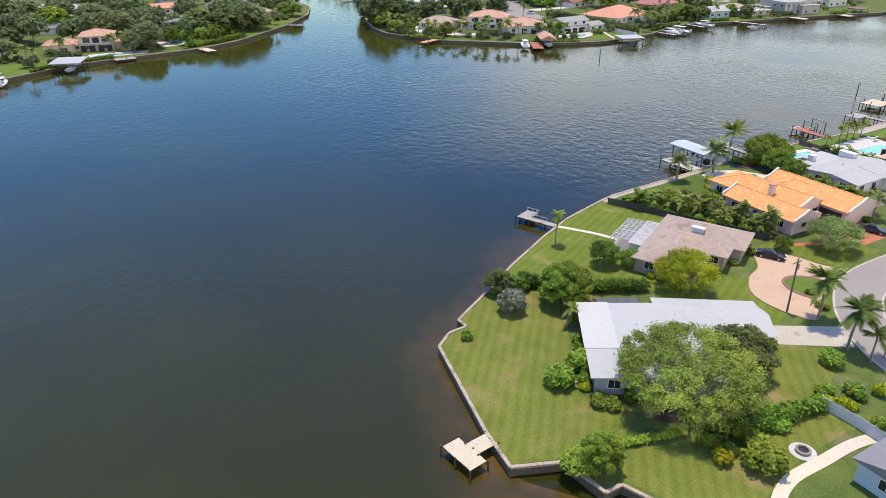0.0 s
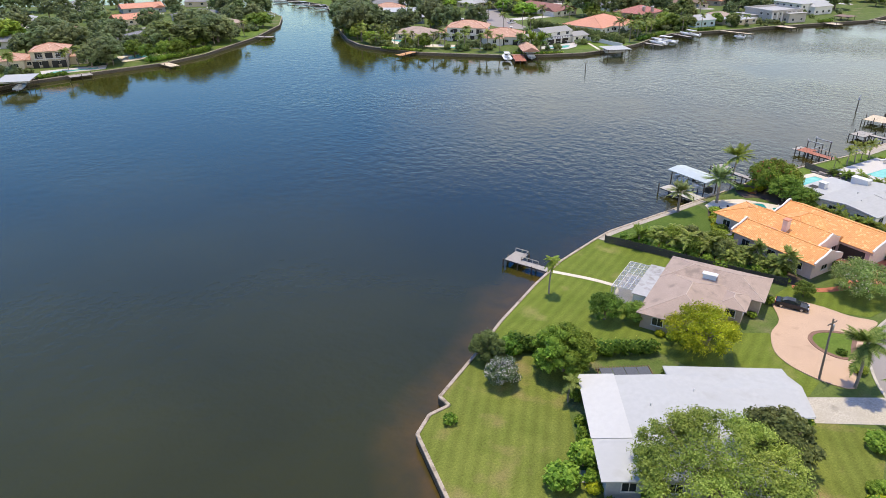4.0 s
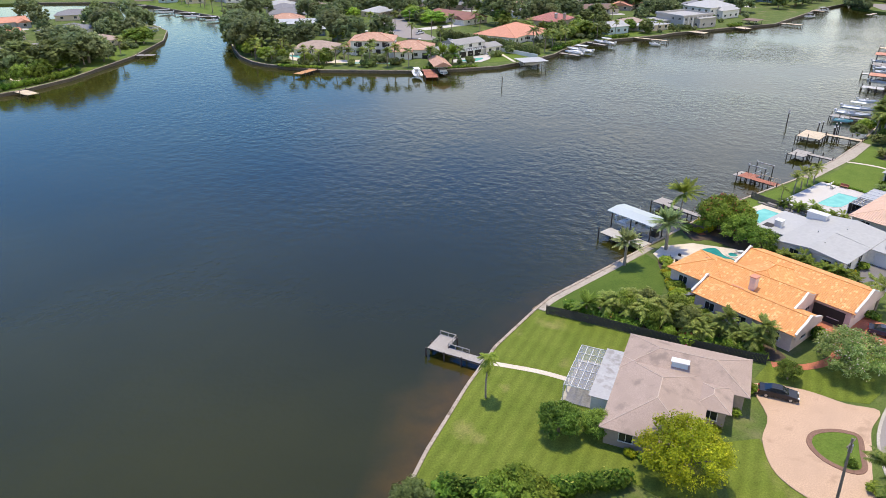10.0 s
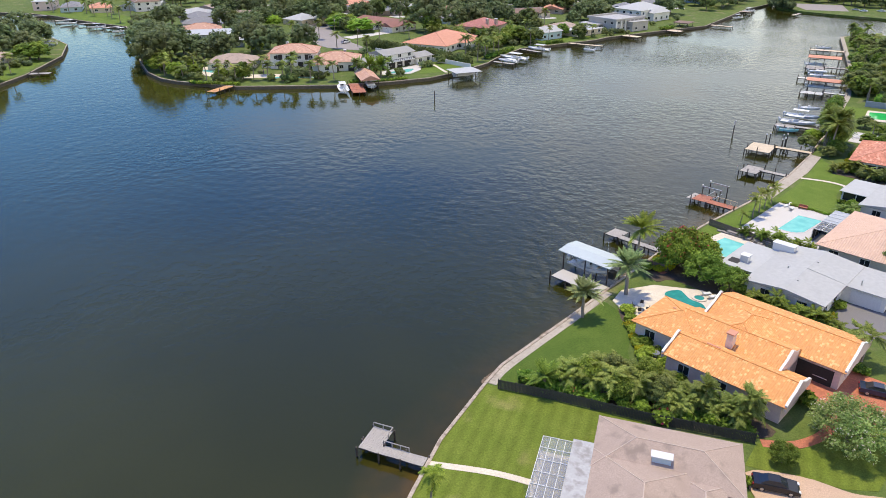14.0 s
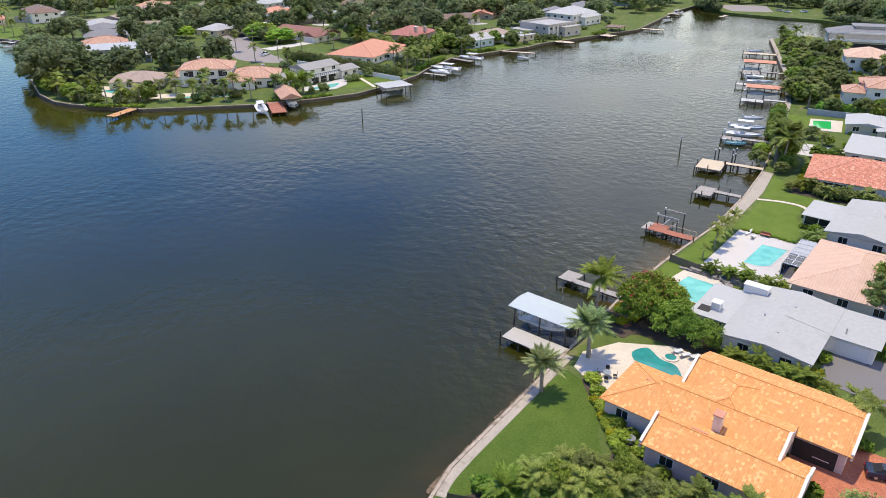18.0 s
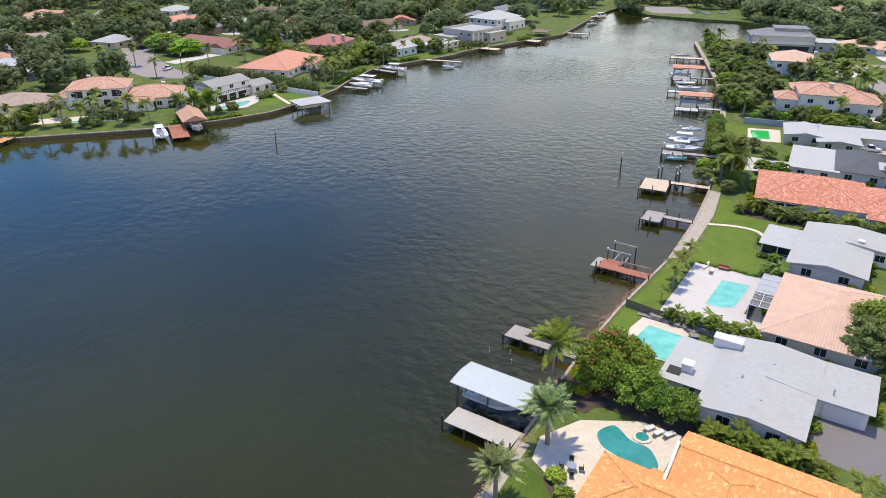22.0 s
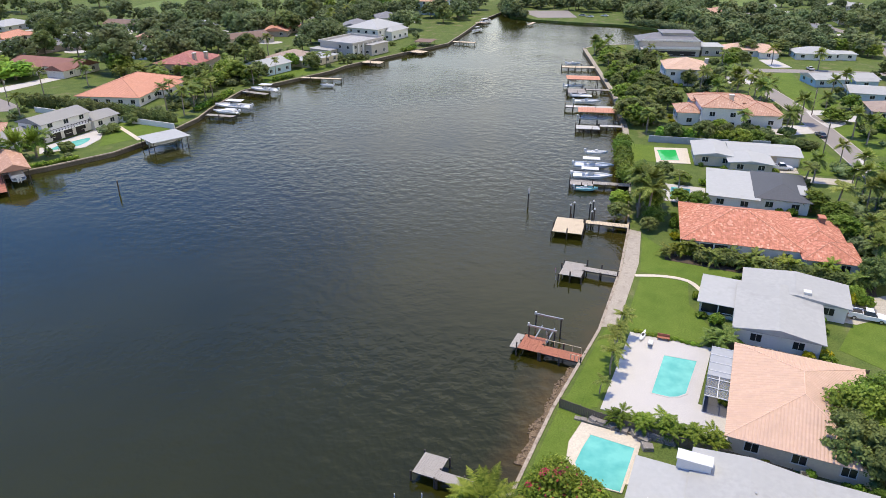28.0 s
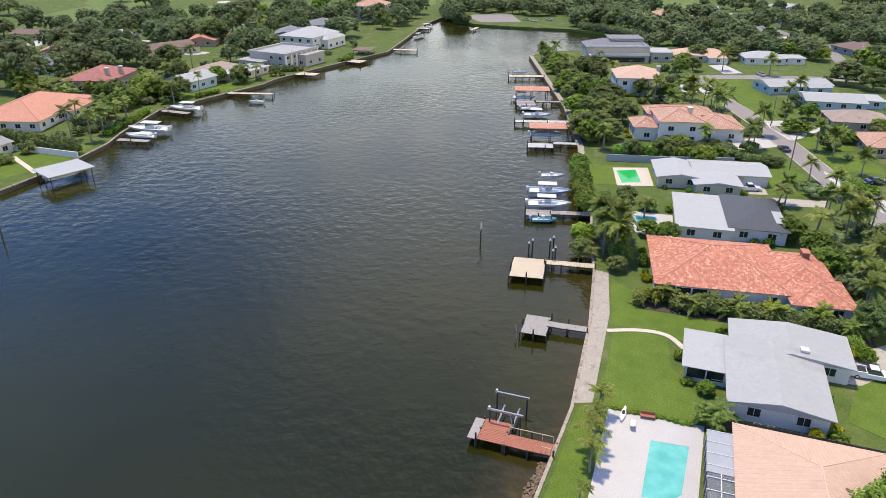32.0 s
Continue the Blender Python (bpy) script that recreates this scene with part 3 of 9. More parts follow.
def water_sheet():
    """The bay, with a muddy shoal along each wall that fades out into the deep."""
    g = Geo().add([(-4500, -3500, 0), (4500, -3500, 0), (4500, 4200, 0), (-4500, 4200, 0)], [(0, 1, 2, 3)])
    depth = [0.0] * 4
    shore = [(47, 30), (41.5, 40), (36.6, 47.5), (38.5, 56), (42.3, 70), (49, 77), *RIGHT_BANK[11:-3]]
    for path, w, k, sign in ((shore, 9.0, 1.0, 1), (PENINSULA[1:-4], 5.0, 0.35, 1), (LEFT_BANK[2:-3], 5.0, 0.35, -1)):
        line = smooth_path(path, 3)
        inner, outer = [], []
        for i, p in enumerate(line):
            a, b = Vector(line[max(i - 2, 0)]), Vector(line[min(i + 2, len(line) - 1)])
            d = (b - a).normalized()
            nrm = Vector((-d.y, d.x)) * sign
            wide = w * (1.5 if p[0] < 75 else 1.0) * (0.7 + 0.6 * noise.noise(Vector((p[0] * 0.03, p[1] * 0.03, 5.0))))
            inner.append(Vector(p) - nrm * 0.5)
            outer.append(Vector(p) + nrm * wide)
        n = len(line)
        mids = [a.lerp(b, 0.35) for a, b in zip(inner, outer)]
        g.add([(q.x, q.y, 0.004) for q in inner + mids + outer],
              [(r * n + i, r * n + i + 1, r * n + n + i + 1, r * n + n + i) for r in (0, 1) for i in range(n - 1)])
        near = [k if p[0] < 80 or 150 < p[0] < 182 else 0.4 * k for p in line]
        depth += [0.9 * q for q in near] + [0.42 * q for q in near] + [0.0] * n
    ob = part("water", g, WATER)
    at = ob.data.attributes.new("shoal", "FLOAT", "POINT")
    at.data.foreach_set("value", depth)
    return tagged(ob, "dark green rippled bay water, brown in the shallows", "water", kind="structure")


water_sheet()


def seawall(path, label, near=False):
    """A wall into the water under a concrete cap, the cap in cast lengths."""
    wall = tagged(part("seawall", Geo().ribbon(path, 0.35, -2.0, LAND - 0.02, side=-0.2), WALL_FACE), label, "sea wall", kind="structure")
    run = []
    for a, b in zip(path, path[1:]):
        a, b = Vector(a), Vector(b)
        k = max(1, round((b - a).length / (4.0 if near else 14.0)))
        for i in range(k):
            p, q = a.lerp(b, i / k), a.lerp(b, (i + 1) / k)
            d = (q - p).normalized() * 0.015
            run.append(((p + d).to_tuple(), (q - d).to_tuple()))
    for i, (p, q) in enumerate(run):
        lift = 0.02 * noise.noise(Vector((p[0] * 0.4, p[1] * 0.4, 0)))
        part("cap", Geo().ribbon([p, q], 0.44, LAND - 0.12, LAND + 0.14 + lift, side=-0.1), CAP, wall)
    return wall


seawall(RIGHT_BANK[1:23], "concrete sea wall with pale cast cap and stained face", True)
seawall(RIGHT_BANK[22:], "long concrete sea wall with pale cap beside docks")
seawall(PENINSULA[:-2], "concrete sea wall round the far peninsula")
seawall(LEFT_BANK[1:-1], "concrete sea wall along the far bank")

# lawns
sheet("lawn", [(43.2, 45.2), (37.3, 47.5), (38.1, 53.3), (42.1, 71.4), (45.2, 73.5), (48.3, 73.7), (48.2, 76.0), (57.8, 81.4), (62.5, 79), (72, 72), (62, 68), (52, 53), (56, 47), (50, 43.5)], 1.0, LAND + 0.03, LAWN_STRIPED, "mown lawn with pale and dark stripes", "lawn")
sheet("lawn", [(58, 81.6), (65.3, 86.2), (77.0, 92.5), (86.1, 96.8), (98, 100.4), (101.2, 92.4), (106, 81.6), (97, 79), (88, 86), (80, 78), (70, 73.5)], 1.0, LAND + 0.03, LAWN_STRIPED2, "striped mown lawn beside the sea wall", "lawn")
sheet("lawn", [(98.6, 99.4), (103, 101), (119, 101), (128, 101.5), (126, 95), (118, 91), (113, 87), (103.2, 92)], 1.0, LAND + 0.03, LAWN_DEEP, "smooth dark green lawn behind a sea wall path", "lawn")
sheet("lawn", [(153, 103.7), (168, 103.6), (172.0, 103.4), (172, 99.5), (166, 100.5), (158, 99)], 1.0, LAND + 0.03, LAWN, "narrow lawn beside a pool", "lawn")
sheet("lawn", [(169, 103.4), (190.5, 102.2), (191, 99), (171, 99)], 1.0, LAND + 0.034, LAWN, "narrow lawn along the sea wall", "lawn")
sheet("lawn", [(192, 99.6), (212, 100.0), (212, 92), (204, 91), (196, 86), (192.5, 87)], 1.0, LAND + 0.03, LAWN, "bright open lawn beside a white house", "lawn")
sheet("lawn", [(212.6, 100.4), (229, 102.6), (224.6, 98), (219.4, 97), (219.2, 84), (216.6, 84), (211.4, 89.6), (213.2, 93)], 1.0, LAND + 0.034, LAWN, "bright lawn below a palm hedge", "lawn")
sheet("lawn", [(46.4, 39.8), (50, 42.6), (57, 40.4), (66, 36.4), (77, 35.2), (82, 30.4), (75, 31.6), (66, 31.6), (58, 30), (54.6, 25.4), (53, 25.4)], 1.0, LAND + 0.026, LAWN_STRIPED, "worn patchy lawn round a fire pit", "lawn")
sheet("lawn", [(107.6, 69.4), (112.2, 70.0), (115, 65.8), (120, 64.0), (125.8, 65.2), (125.4, 57.2), (114, 57.4), (111.8, 60)], 1.0, LAND + 0.03, LAWN_STRIPED2, "front lawn between the drives", "lawn")
sheet("lawn", [(79.4, 68.8), (73, 72.6), (71, 74), (80, 78.6), (86, 84), (88.6, 82), (86.4, 72), (91, 66.2), (86, 62.6), (82.8, 58.2), (80.4, 62)], 1.0, LAND + 0.037, LAWN_STRIPED2, "shaded lawn before a tan-roofed house", "lawn")
sheet("lawn", [(82, 57), (88, 51), (92, 52), (92.2, 57), (97, 63), (92, 66)], 1.0, LAND + 0.03, LAWN_STRIPED2, "front lawn beside the round drive", "lawn")
sheet("lawn", [(69, 35), (77, 36), (90, 42), (84, 48.2), (76, 46)], 1.0, LAND + 0.03, LAWN_STRIPED, "striped front lawn", "lawn")

# streets, drives and paths
def band(name, pts, width, z, material, label, category, steps=6):
    return tagged(part(name, Geo().ribbon(smooth_path(pts, steps), width, LAND - 0.2, LAND + z), material), label, category, kind="structure")


STREET = [(96, 4), (93.5, 24), (94.5, 36), (99, 43.5), (104, 48), (111, 51.4), (122, 52.4), (150, 51), (200, 48), (262, 49), (284, 54), (317, 62), (353, 72), (384, 83), (406, 90), (418, 88), (426, 66), (433, 36), (436, 0)]
band("road", STREET, 6.6, 0.05, ASPHALT, "worn grey residential street", "street")
for off in (1, -1):
    tagged(part("kerb", Geo().ribbon(smooth_path(STREET), 0.35, LAND - 0.2, LAND + 0.10, side=off * 9.8), CONCRETE), "pale concrete kerb along the street", "kerb", kind="structure")
sheet("drive", smooth_path([(106.4, 68.9), (101.5, 64.4), (97.1, 62.7), (93.4, 59.6), (92.2, 56.5), (92.3, 53.4), (93, 50.8), (94.6, 48.8), (97.2, 50.0), (100.6, 51.8), (105, 53.6), (109, 55.2), (113.4, 56.0), (111.6, 59.3), (110.2, 64.2)], 4, True), 1.0, LAND + 0.125, PINK_DRIVE, "round drive of pinkish shell gravel", "driveway")
ISLAND = smooth_path([(99.8, 53.4), (99.2, 55.2), (99.4, 57.0), (100.6, 58.8), (102.6, 59.3), (104.6, 58.4), (106.0, 56.9), (106.2, 55.5), (103.6, 54.1), (101.2, 52.9)], 4, True)
sheet("drive_island", ISLAND, 1.0, LAND + 0.16, LAWN, "grass island inside the round drive", "lawn")
tagged(part("drive_edge", Geo().ribbon(ISLAND + [ISLAND[0]], 0.6, LAND - 0.1, LAND + 0.2), EDGE_BRICK), "brown brick edging round a grass island", "edging", kind="structure")
sheet("drive", [(86.2, 52.0), (96.4, 45.5), (92.6, 41.6), (83, 48.2)], 1.0, LAND + 0.05, CONCRETE, "pale concrete driveway", "driveway")
band("path", [(82.3, 95.0), (86.2, 89.2), (88.3, 84.8)], 0.9, 0.06, BUFF_DECK, "narrow stone path to the dock", "path")
band("path", [(98.6, 99.8), (103.2, 100.9), (119, 101.75), (131, 102.5)], 1.15, 0.06, PATH, "concrete walk along the sea wall", "path")
tagged(part("path", Geo().ribbon(RIGHT_BANK[26:32], 1.3, LAND - 0.2, LAND + 0.08, side=-0.72), PATH), "pale concrete walk along the far sea wall", "path", kind="structure")
band("path", [(210.8, 101), (212.6, 96), (212.4, 92), (209.5, 89.4)], 0.9, 0.06, BUFF_DECK, "curved stone path over the lawn", "path")
sheet("slab", [(191, 102.9), (212, 103.6), (231, 105.6), (230.6, 103.2), (216, 101.2), (192, 100.5)], 1.0, LAND + 0.07, PATH, "broad weathered concrete walk on the sea wall", "walkway")
sheet("drive", [(125.6, 71), (130, 72.4), (135.5, 72), (136.3, 60), (126, 60), (124.6, 66)], 1.0, LAND + 0.05, PAVER_RED, "forecourt of red brick pavers", "driveway")
sheet("drive", [(155, 73.8), (147.5, 73.8), (146, 60), (157, 54), (157.5, 68)], 1.0, LAND + 0.05, ASPHALT_DARK, "dark asphalt drive before a garage", "driveway")


def pool(name_label, deck, water, deck_material, water_material, step=0.12):
    """A pool sunk in its deck, with a coping round the water."""
    if deck:
        sheet("pool_deck", deck, 1.0, LAND + step, deck_material, name_label + " deck", "pool deck")
    top = LAND + step
    ob = thing("swimming_pool", pose(*Vector(water[0]), 0), name_label, "swimming pool")
    off = Matrix.Translation((-water[0][0], -water[0][1], 0))
    part("coping", Geo().ribbon(list(water) + [water[0]], 0.26, top - 0.1, top + 0.04), PALE_DECK if deck_material is PALE_DECK else BUFF_DECK, ob, m=off)
    part("pool_water", Geo().prism(list(water), top - 0.2, top + 0.012), water_material, ob, m=off)
    return ob


pool("turquoise kidney pool in a buff stone deck", [(129, 100.6), (133, 101.5), (138.5, 98.6), (142.5, 92), (142.5, 87), (131, 87), (124.5, 93.5), (127, 97)],
     smooth_path([(137.6, 96.0), (140.0, 94.6), (138.5, 92), (138.2, 89.5), (135.5, 87.6), (133.8, 89.5), (134.6, 92), (135.4, 94.6)], 5, True), BUFF_DECK, POOL_DARK)
sheet("pool_deck", [(167.2, 100.2), (167.2, 92.6), (158.8, 92.7), (157.4, 95.4), (159.2, 100.2), (163, 100.8)], 1.0, LAND + 0.1, BUFF_DECK, "buff stone surround of a pool", "pool deck")
pool("turquoise pool with rock waterfall beside a flat-roofed house", None, [(165.4, 98.7), (165.1, 93.0), (157.1, 93.3), (157.0, 95.7), (157.3, 98.3), (159.7, 99.3), (162.8, 99.1)], BUFF_DECK, POOL)
pool("rectangular turquoise pool in a pale deck", [(170.8, 98.6), (171.2, 80.2), (177, 80), (177, 87), (191.8, 86.4), (191.3, 98.4)], [(178.6, 88.6), (187.2, 88.0), (186.9, 92.9), (176.9, 93.1), (176.9, 90.6), (177.4, 89.6)], PALE_DECK, POOL)
pool("turquoise pool in a white terrace with loungers", [(250.5, 103), (262, 104), (262.6, 93.5), (250.5, 92.5)], [(253.5, 100.6), (260.2, 101.2), (260.4, 96.6), (255, 96.2)], PALE_DECK, POOL)
pool("green algae-coloured pool in a buff deck", [(277.6, 107), (290.8, 109.6), (293.6, 101), (280, 98.6)], [(279.6, 106.2), (288.6, 108.6), (291.0, 103.6), (281.8, 101.6)], BUFF_DECK, POOL_GREEN)
pool("small turquoise pool before a tiled villa", [(165, 300), (189, 283), (192, 288), (170, 306)], [(183, 284.8), (195, 274.5), (196.5, 276.5), (184.5, 287)], BUFF_DECK, POOL)
pool("turquoise pool in a pale deck on the peninsula", [(164, 322), (174, 326), (182, 312), (168, 304)], smooth_path([(170, 318), (174.5, 317), (176, 311), (171.5, 310.5)], 4, True), BUFF_DECK, POOL)
pool("turquoise pool beside a grey two-storey house", [(216.5, 261), (220, 265.4), (227, 266), (239, 266), (238.6, 262), (233.8, 257.4), (226, 254.8)], smooth_path([(219.6, 261), (223, 262.6), (228, 262.6), (233, 261.4), (231, 258.8), (225.6, 257.4)], 4, True), PALE_DECK, POOL)
band("path", [(245.4, 262.6), (241.6, 254.6), (237.6, 246.4)], 1.3, 0.06, BUFF_DECK, "buff stone path beside a white wall", "path")
band("path", [(246, 263), (238, 266.4)], 1.3, 0.065, BUFF_DECK, "buff stone path beside a white wall", "path")
pool("narrow turquoise pool before a white villa", [(22, 318), (44, 318), (46, 326), (22, 326)], [(25, 319.5), (42, 319.5), (42, 322.5), (25, 322.5)], PALE_DECK, POOL)
pool("turquoise pool under trees", [(52, 328), (70, 334), (66, 346), (52, 342)], smooth_path([(56, 333), (66, 337), (65, 343), (57, 340)], 4, True), BUFF_DECK, POOL)
sheet("road", smooth_path([(246, 309), (252, 318), (256, 332), (268, 360), (280, 382), (296, 420), (288, 424), (268, 384), (258, 372), (244, 346), (238, 326)], 3, True), 1.0, LAND + 0.05, ASPHALT, "wide asphalt turning circle among palms", "street")
sheet("road", [(575, 243), (590, 212), (556, 197), (545, 220)], 1.0, LAND + 0.05, ASPHALT, "asphalt car park beyond the canal", "car park")
for i, (cx, cy, rx, ry, a) in enumerate(((500, 480, 60, 26, 20), (560, 400, 50, 30, -30), (620, 520, 90, 40, 10), (660, 330, 70, 30, 40), (700, 120, 70, 30, 0))):
    sheet("fairway", oval(cx, cy, rx, ry, 28, turn=a), 1.0, LAND + 0.03 + 0.012 * i, GOLF, "pale green golf fairway", "fairway")
for cx, cy, r in ((552, 412, 9), (585, 436, 8), (520, 470, 7), (470, 452, 6)):
    sheet("bunker", oval(cx, cy, r, r * 0.6, 16, turn=25), 1.0, LAND + 0.12, PALE_DECK, "pale sand bunker in the golf course", "bunker")

# ---- houses ----
OFF, SOLID, PLANS = {}, [], {}
RIDGE_TAN = surface("pale_ridge_shingles", (0.5, 0.395, 0.325), 0.85, 0.15, 9, 0.5)
RIDGE_ORANGE = surface("orange_ridge_tiles", (0.7, 0.28, 0.08), 0.75, 0.25, 9, 0.8)
RIDGE_SALMON = surface("salmon_ridge_tiles", (0.74, 0.5, 0.37), 0.75, 0.12, 9, 0.8)
RIDGE_CLAY = surface("clay_ridge_tiles", (0.5, 0.23, 0.15), 0.75, 0.2, 9, 0.8)
RIDGE_GREY = surface("grey_ridge_shingles", (0.3, 0.3, 0.31), 0.8, 0.15, 9, 0.8)
CAPS = {"tan_shingle_roof": (RIDGE_TAN, 0.07), "orange_barrel_tiles": (RIDGE_ORANGE, 0.09), "salmon_tiles": (RIDGE_SALMON, 0.08), "terracotta_tiles": (RIDGE_CLAY, 0.09), "buff_clay_tiles": (RIDGE_CLAY, 0.14),
        "maroon_tiles": (RIDGE_CLAY, 0.1), "coral_tiles": (RIDGE_CLAY, 0.14), "grey_shingle_roof": (RIDGE_GREY, 0.12), "brown_shingle_roof": (RIDGE_GREY, 0.12)}
_shared = {}


def roof_geo(x0, x1, y0, y1, z, kind, rise, over, thick=0.22):
    """A roof over a rectangle: hip, gable_x and gable_y (ridge along that axis), or flat."""
    g = Geo()
    x0, x1, y0, y1 = x0 - over, x1 + over, y0 - over, y1 + over
    zb = z - thick * 0.4

    def slope(pts):
        e = (Vector(pts[1]) - Vector(pts[0])).normalized()
        nrm = e.cross(Vector(pts[2]) - Vector(pts[0])).normalized()
        w = nrm.cross(e)
        k = len(g.v)
        g.v += [tuple(p) for p in pts]
        g.f.append(tuple(range(k, k + len(pts))))
        base = pts[0][0] + pts[0][1]
        g.uv[len(g.f) - 1] = [((Vector(p) - Vector(pts[0])).dot(e) + base, (Vector(p) - Vector(pts[0])).dot(w)) for p in pts]

    a, b, c, d = (x0, y0, z), (x1, y0, z), (x1, y1, z), (x0, y1, z)
    if kind == "flat":
        slope([a, b, c, d])
    elif kind == "hip":
        wx, wy = x1 - x0, y1 - y0
        if wx >= wy:
            s = wy / 2
            p, q = (x0 + s, (y0 + y1) / 2, z + rise), (x1 - s, (y0 + y1) / 2, z + rise)
            slope([a, b, q, p]), slope([b, c, q]), slope([c, d, p, q]), slope([d, a, p])
        else:
            s = wx / 2
            p, q = ((x0 + x1) / 2, y0 + s, z + rise), ((x0 + x1) / 2, y1 - s, z + rise)
            slope([a, b, p]), slope([b, c, q, p]), slope([c, d, q]), slope([d, a, p, q])
    elif kind == "gable_x":
        p, q = (x0, (y0 + y1) / 2, z + rise), (x1, (y0 + y1) / 2, z + rise)
        slope([a, b, q, p]), slope([c, d, p, q])
        g.add([a, d, p, b, c, q], [(0, 2, 1), (3, 4, 5)])
    else:
        p, q = ((x0 + x1) / 2, y0, z + rise), ((x0 + x1) / 2, y1, z + rise)
        slope([d, a, p, q]), slope([b, c, q, p])
        g.add([a, b, p, d, c, q], [(0, 1, 2), (3, 5, 4)])
    g.add([a, b, c, d, (*a[:2], zb), (*b[:2], zb), (*c[:2], zb), (*d[:2], zb)], [(0, 4, 5, 1), (1, 5, 6, 2), (2, 6, 7, 3), (3, 7, 4, 0), (4, 7, 6, 5)])
    return g


def ridge_geo(x0, x1, y0, y1, z, kind, rise, over, r=0.12):
    """The capping along the ridge and the hips."""
    g = Geo()
    x0, x1, y0, y1 = x0 - over, x1 + over, y0 - over, y1 + over
    mx_, my_, t = (x0 + x1) / 2, (y0 + y1) / 2, z + rise
    if kind == "gable_x":
        return g.tube((x0, my_, t), (x1, my_, t), r, r, 6)
    if kind == "gable_y":
        return g.tube((mx_, y0, t), (mx_, y1, t), r, r, 6)
    wx, wy = x1 - x0, y1 - y0
    s = min(wx, wy) / 2
    p, q = ((x0 + s, my_, t), (x1 - s, my_, t)) if wx >= wy else ((mx_, y0 + s, t), (mx_, y1 - s, t))
    ends = (((x0, y0), p), ((x0, y1), p), ((x1, y0), q), ((x1, y1), q)) if wx >= wy else (((x0, y0), p), ((x1, y0), p), ((x0, y1), q), ((x1, y1), q))
    if (Vector(q) - Vector(p)).length > 0.1:
        g.tube(p, q, r, r, 6)
    for (x, y), e in ends:
        g.tube((x, y, z), e, r * 0.9, r * 0.9, 6)
    return g


def shared(key, make, material):
    if key not in _shared:
        _shared[key] = make().mesh(key[0], material)
    return _shared[key]


def window(ob, x, y, z, facing, w=1.6, h=1.3, name="window"):
    """A framed window, facing 0 = -y, 90 = +x, 180 = +y, 270 = -x of its house."""
    def frame_geo():
        g = Geo()
        for s in (-1, 1):
            g.box(s * w / 2 - 0.05, s * w / 2 + 0.05, -0.07, 0.02, -h / 2, h / 2)
        g.box(-0.03, 0.03, -0.06, 0.02, -h / 2, h / 2)
        g.box(-w / 2, w / 2, -0.07, 0.02, h / 2 - 0.05, h / 2 + 0.05)
        return g.box(-w / 2 - 0.1, w / 2 + 0.1, -0.12, 0.02, -h / 2 - 0.08, -h / 2 + 0.03)

    fr = part(name, shared(("window_frame", w, h), frame_geo, WHITE_PAINT), WHITE_PAINT, ob, m=pose(x, y, z, 0, 0, facing))
    part("pane", shared(("pane", w, h), lambda: Geo().box(-w / 2 + 0.05, w / 2 - 0.05, -0.03, 0.015, -h / 2 + 0.03, h / 2 - 0.05), GLASS), GLASS, fr)


def house(label, org, yaw, blocks, wall, roof, over=0.6, gap=4.4, win=(1.6, 1.3), bare=(), category="house", group="houses"):
    """blocks: x0, x1, y0, y1, eaves' height, kind of roof, rise and, where it differs, the roof's material."""
    site = pose(org[0], org[1], 0, 0, 0, yaw)
    b0 = blocks[0]
    c = Vector(((b0[0] + b0[1]) / 2, (b0[2] + b0[3]) / 2, LAND))
    ob = thing("house", site @ Matrix.Translation(c), label, category, group)
    OFF[ob.name] = Matrix.Translation(-c)
    PLANS[ob.name] = (site, blocks)
    for i, (x0, x1, y0, y1, h, kind, rise, *own) in enumerate(blocks):
        if kind == "hip":
            rise = max(rise, 0.17 * min(x1 - x0, y1 - y0) + 0.2)
        part("wall", Geo().box(x0, x1, y0, y1, LAND - 0.3 - 0.01 * i, LAND + h - 0.03 - 0.004 * i), wall, ob, m=OFF[ob.name])
        if kind != "none":
            part("roof", roof_geo(x0, x1, y0, y1, LAND + h + 0.011 * i, kind, rise, over), own[0] if own else roof, ob, m=OFF[ob.name])
        if rise >= 0.8:
            top = own[0] if own else roof
            if top.name in CAPS:
                part("ridge_cap", ridge_geo(x0, x1, y0, y1, LAND + h + 0.011 * i, kind, rise, over, CAPS[top.name][1]), CAPS[top.name][0], ob, m=OFF[ob.name])
        mid = site @ Vector(((x0 + x1) / 2, (y0 + y1) / 2, 0))
        SOLID.append((mid.x, mid.y, max(x1 - x0, y1 - y0) / 2 + 0.5))
        storeys = max(1, int(h // 2.7))
        for facing, fixed, lo, hi in ((0, y0, x0, x1), (180, y1, x0, x1), (90, x1, y0, y1), (270, x0, y0, y1)):
            if (i, facing) in bare or gap <= 0:
                continue
            k = max(1, int((hi - lo) / gap))
            for j in range(k):
                s = lo + (hi - lo) * (j + 0.5) / k
                p = (s, fixed) if facing in (0, 180) else (fixed, s)
                if any(q[0] - 0.3 < p[0] < q[1] + 0.3 and q[2] - 0.3 < p[1] < q[3] + 0.3 for n, q in enumerate(blocks) if n != i):
                    continue
                for st in range(storeys):
                    window(ob, p[0] - c.x, p[1] - c.y, 1.65 + 2.9 * st, facing, *win)
    return ob


def on(ob, name, geo, material, label="", parent=None):
    """A further part of a house, in the plan's own coordinates of that house."""
    return part(name, geo, material, parent or ob, label, m=None if parent else OFF[ob.name])


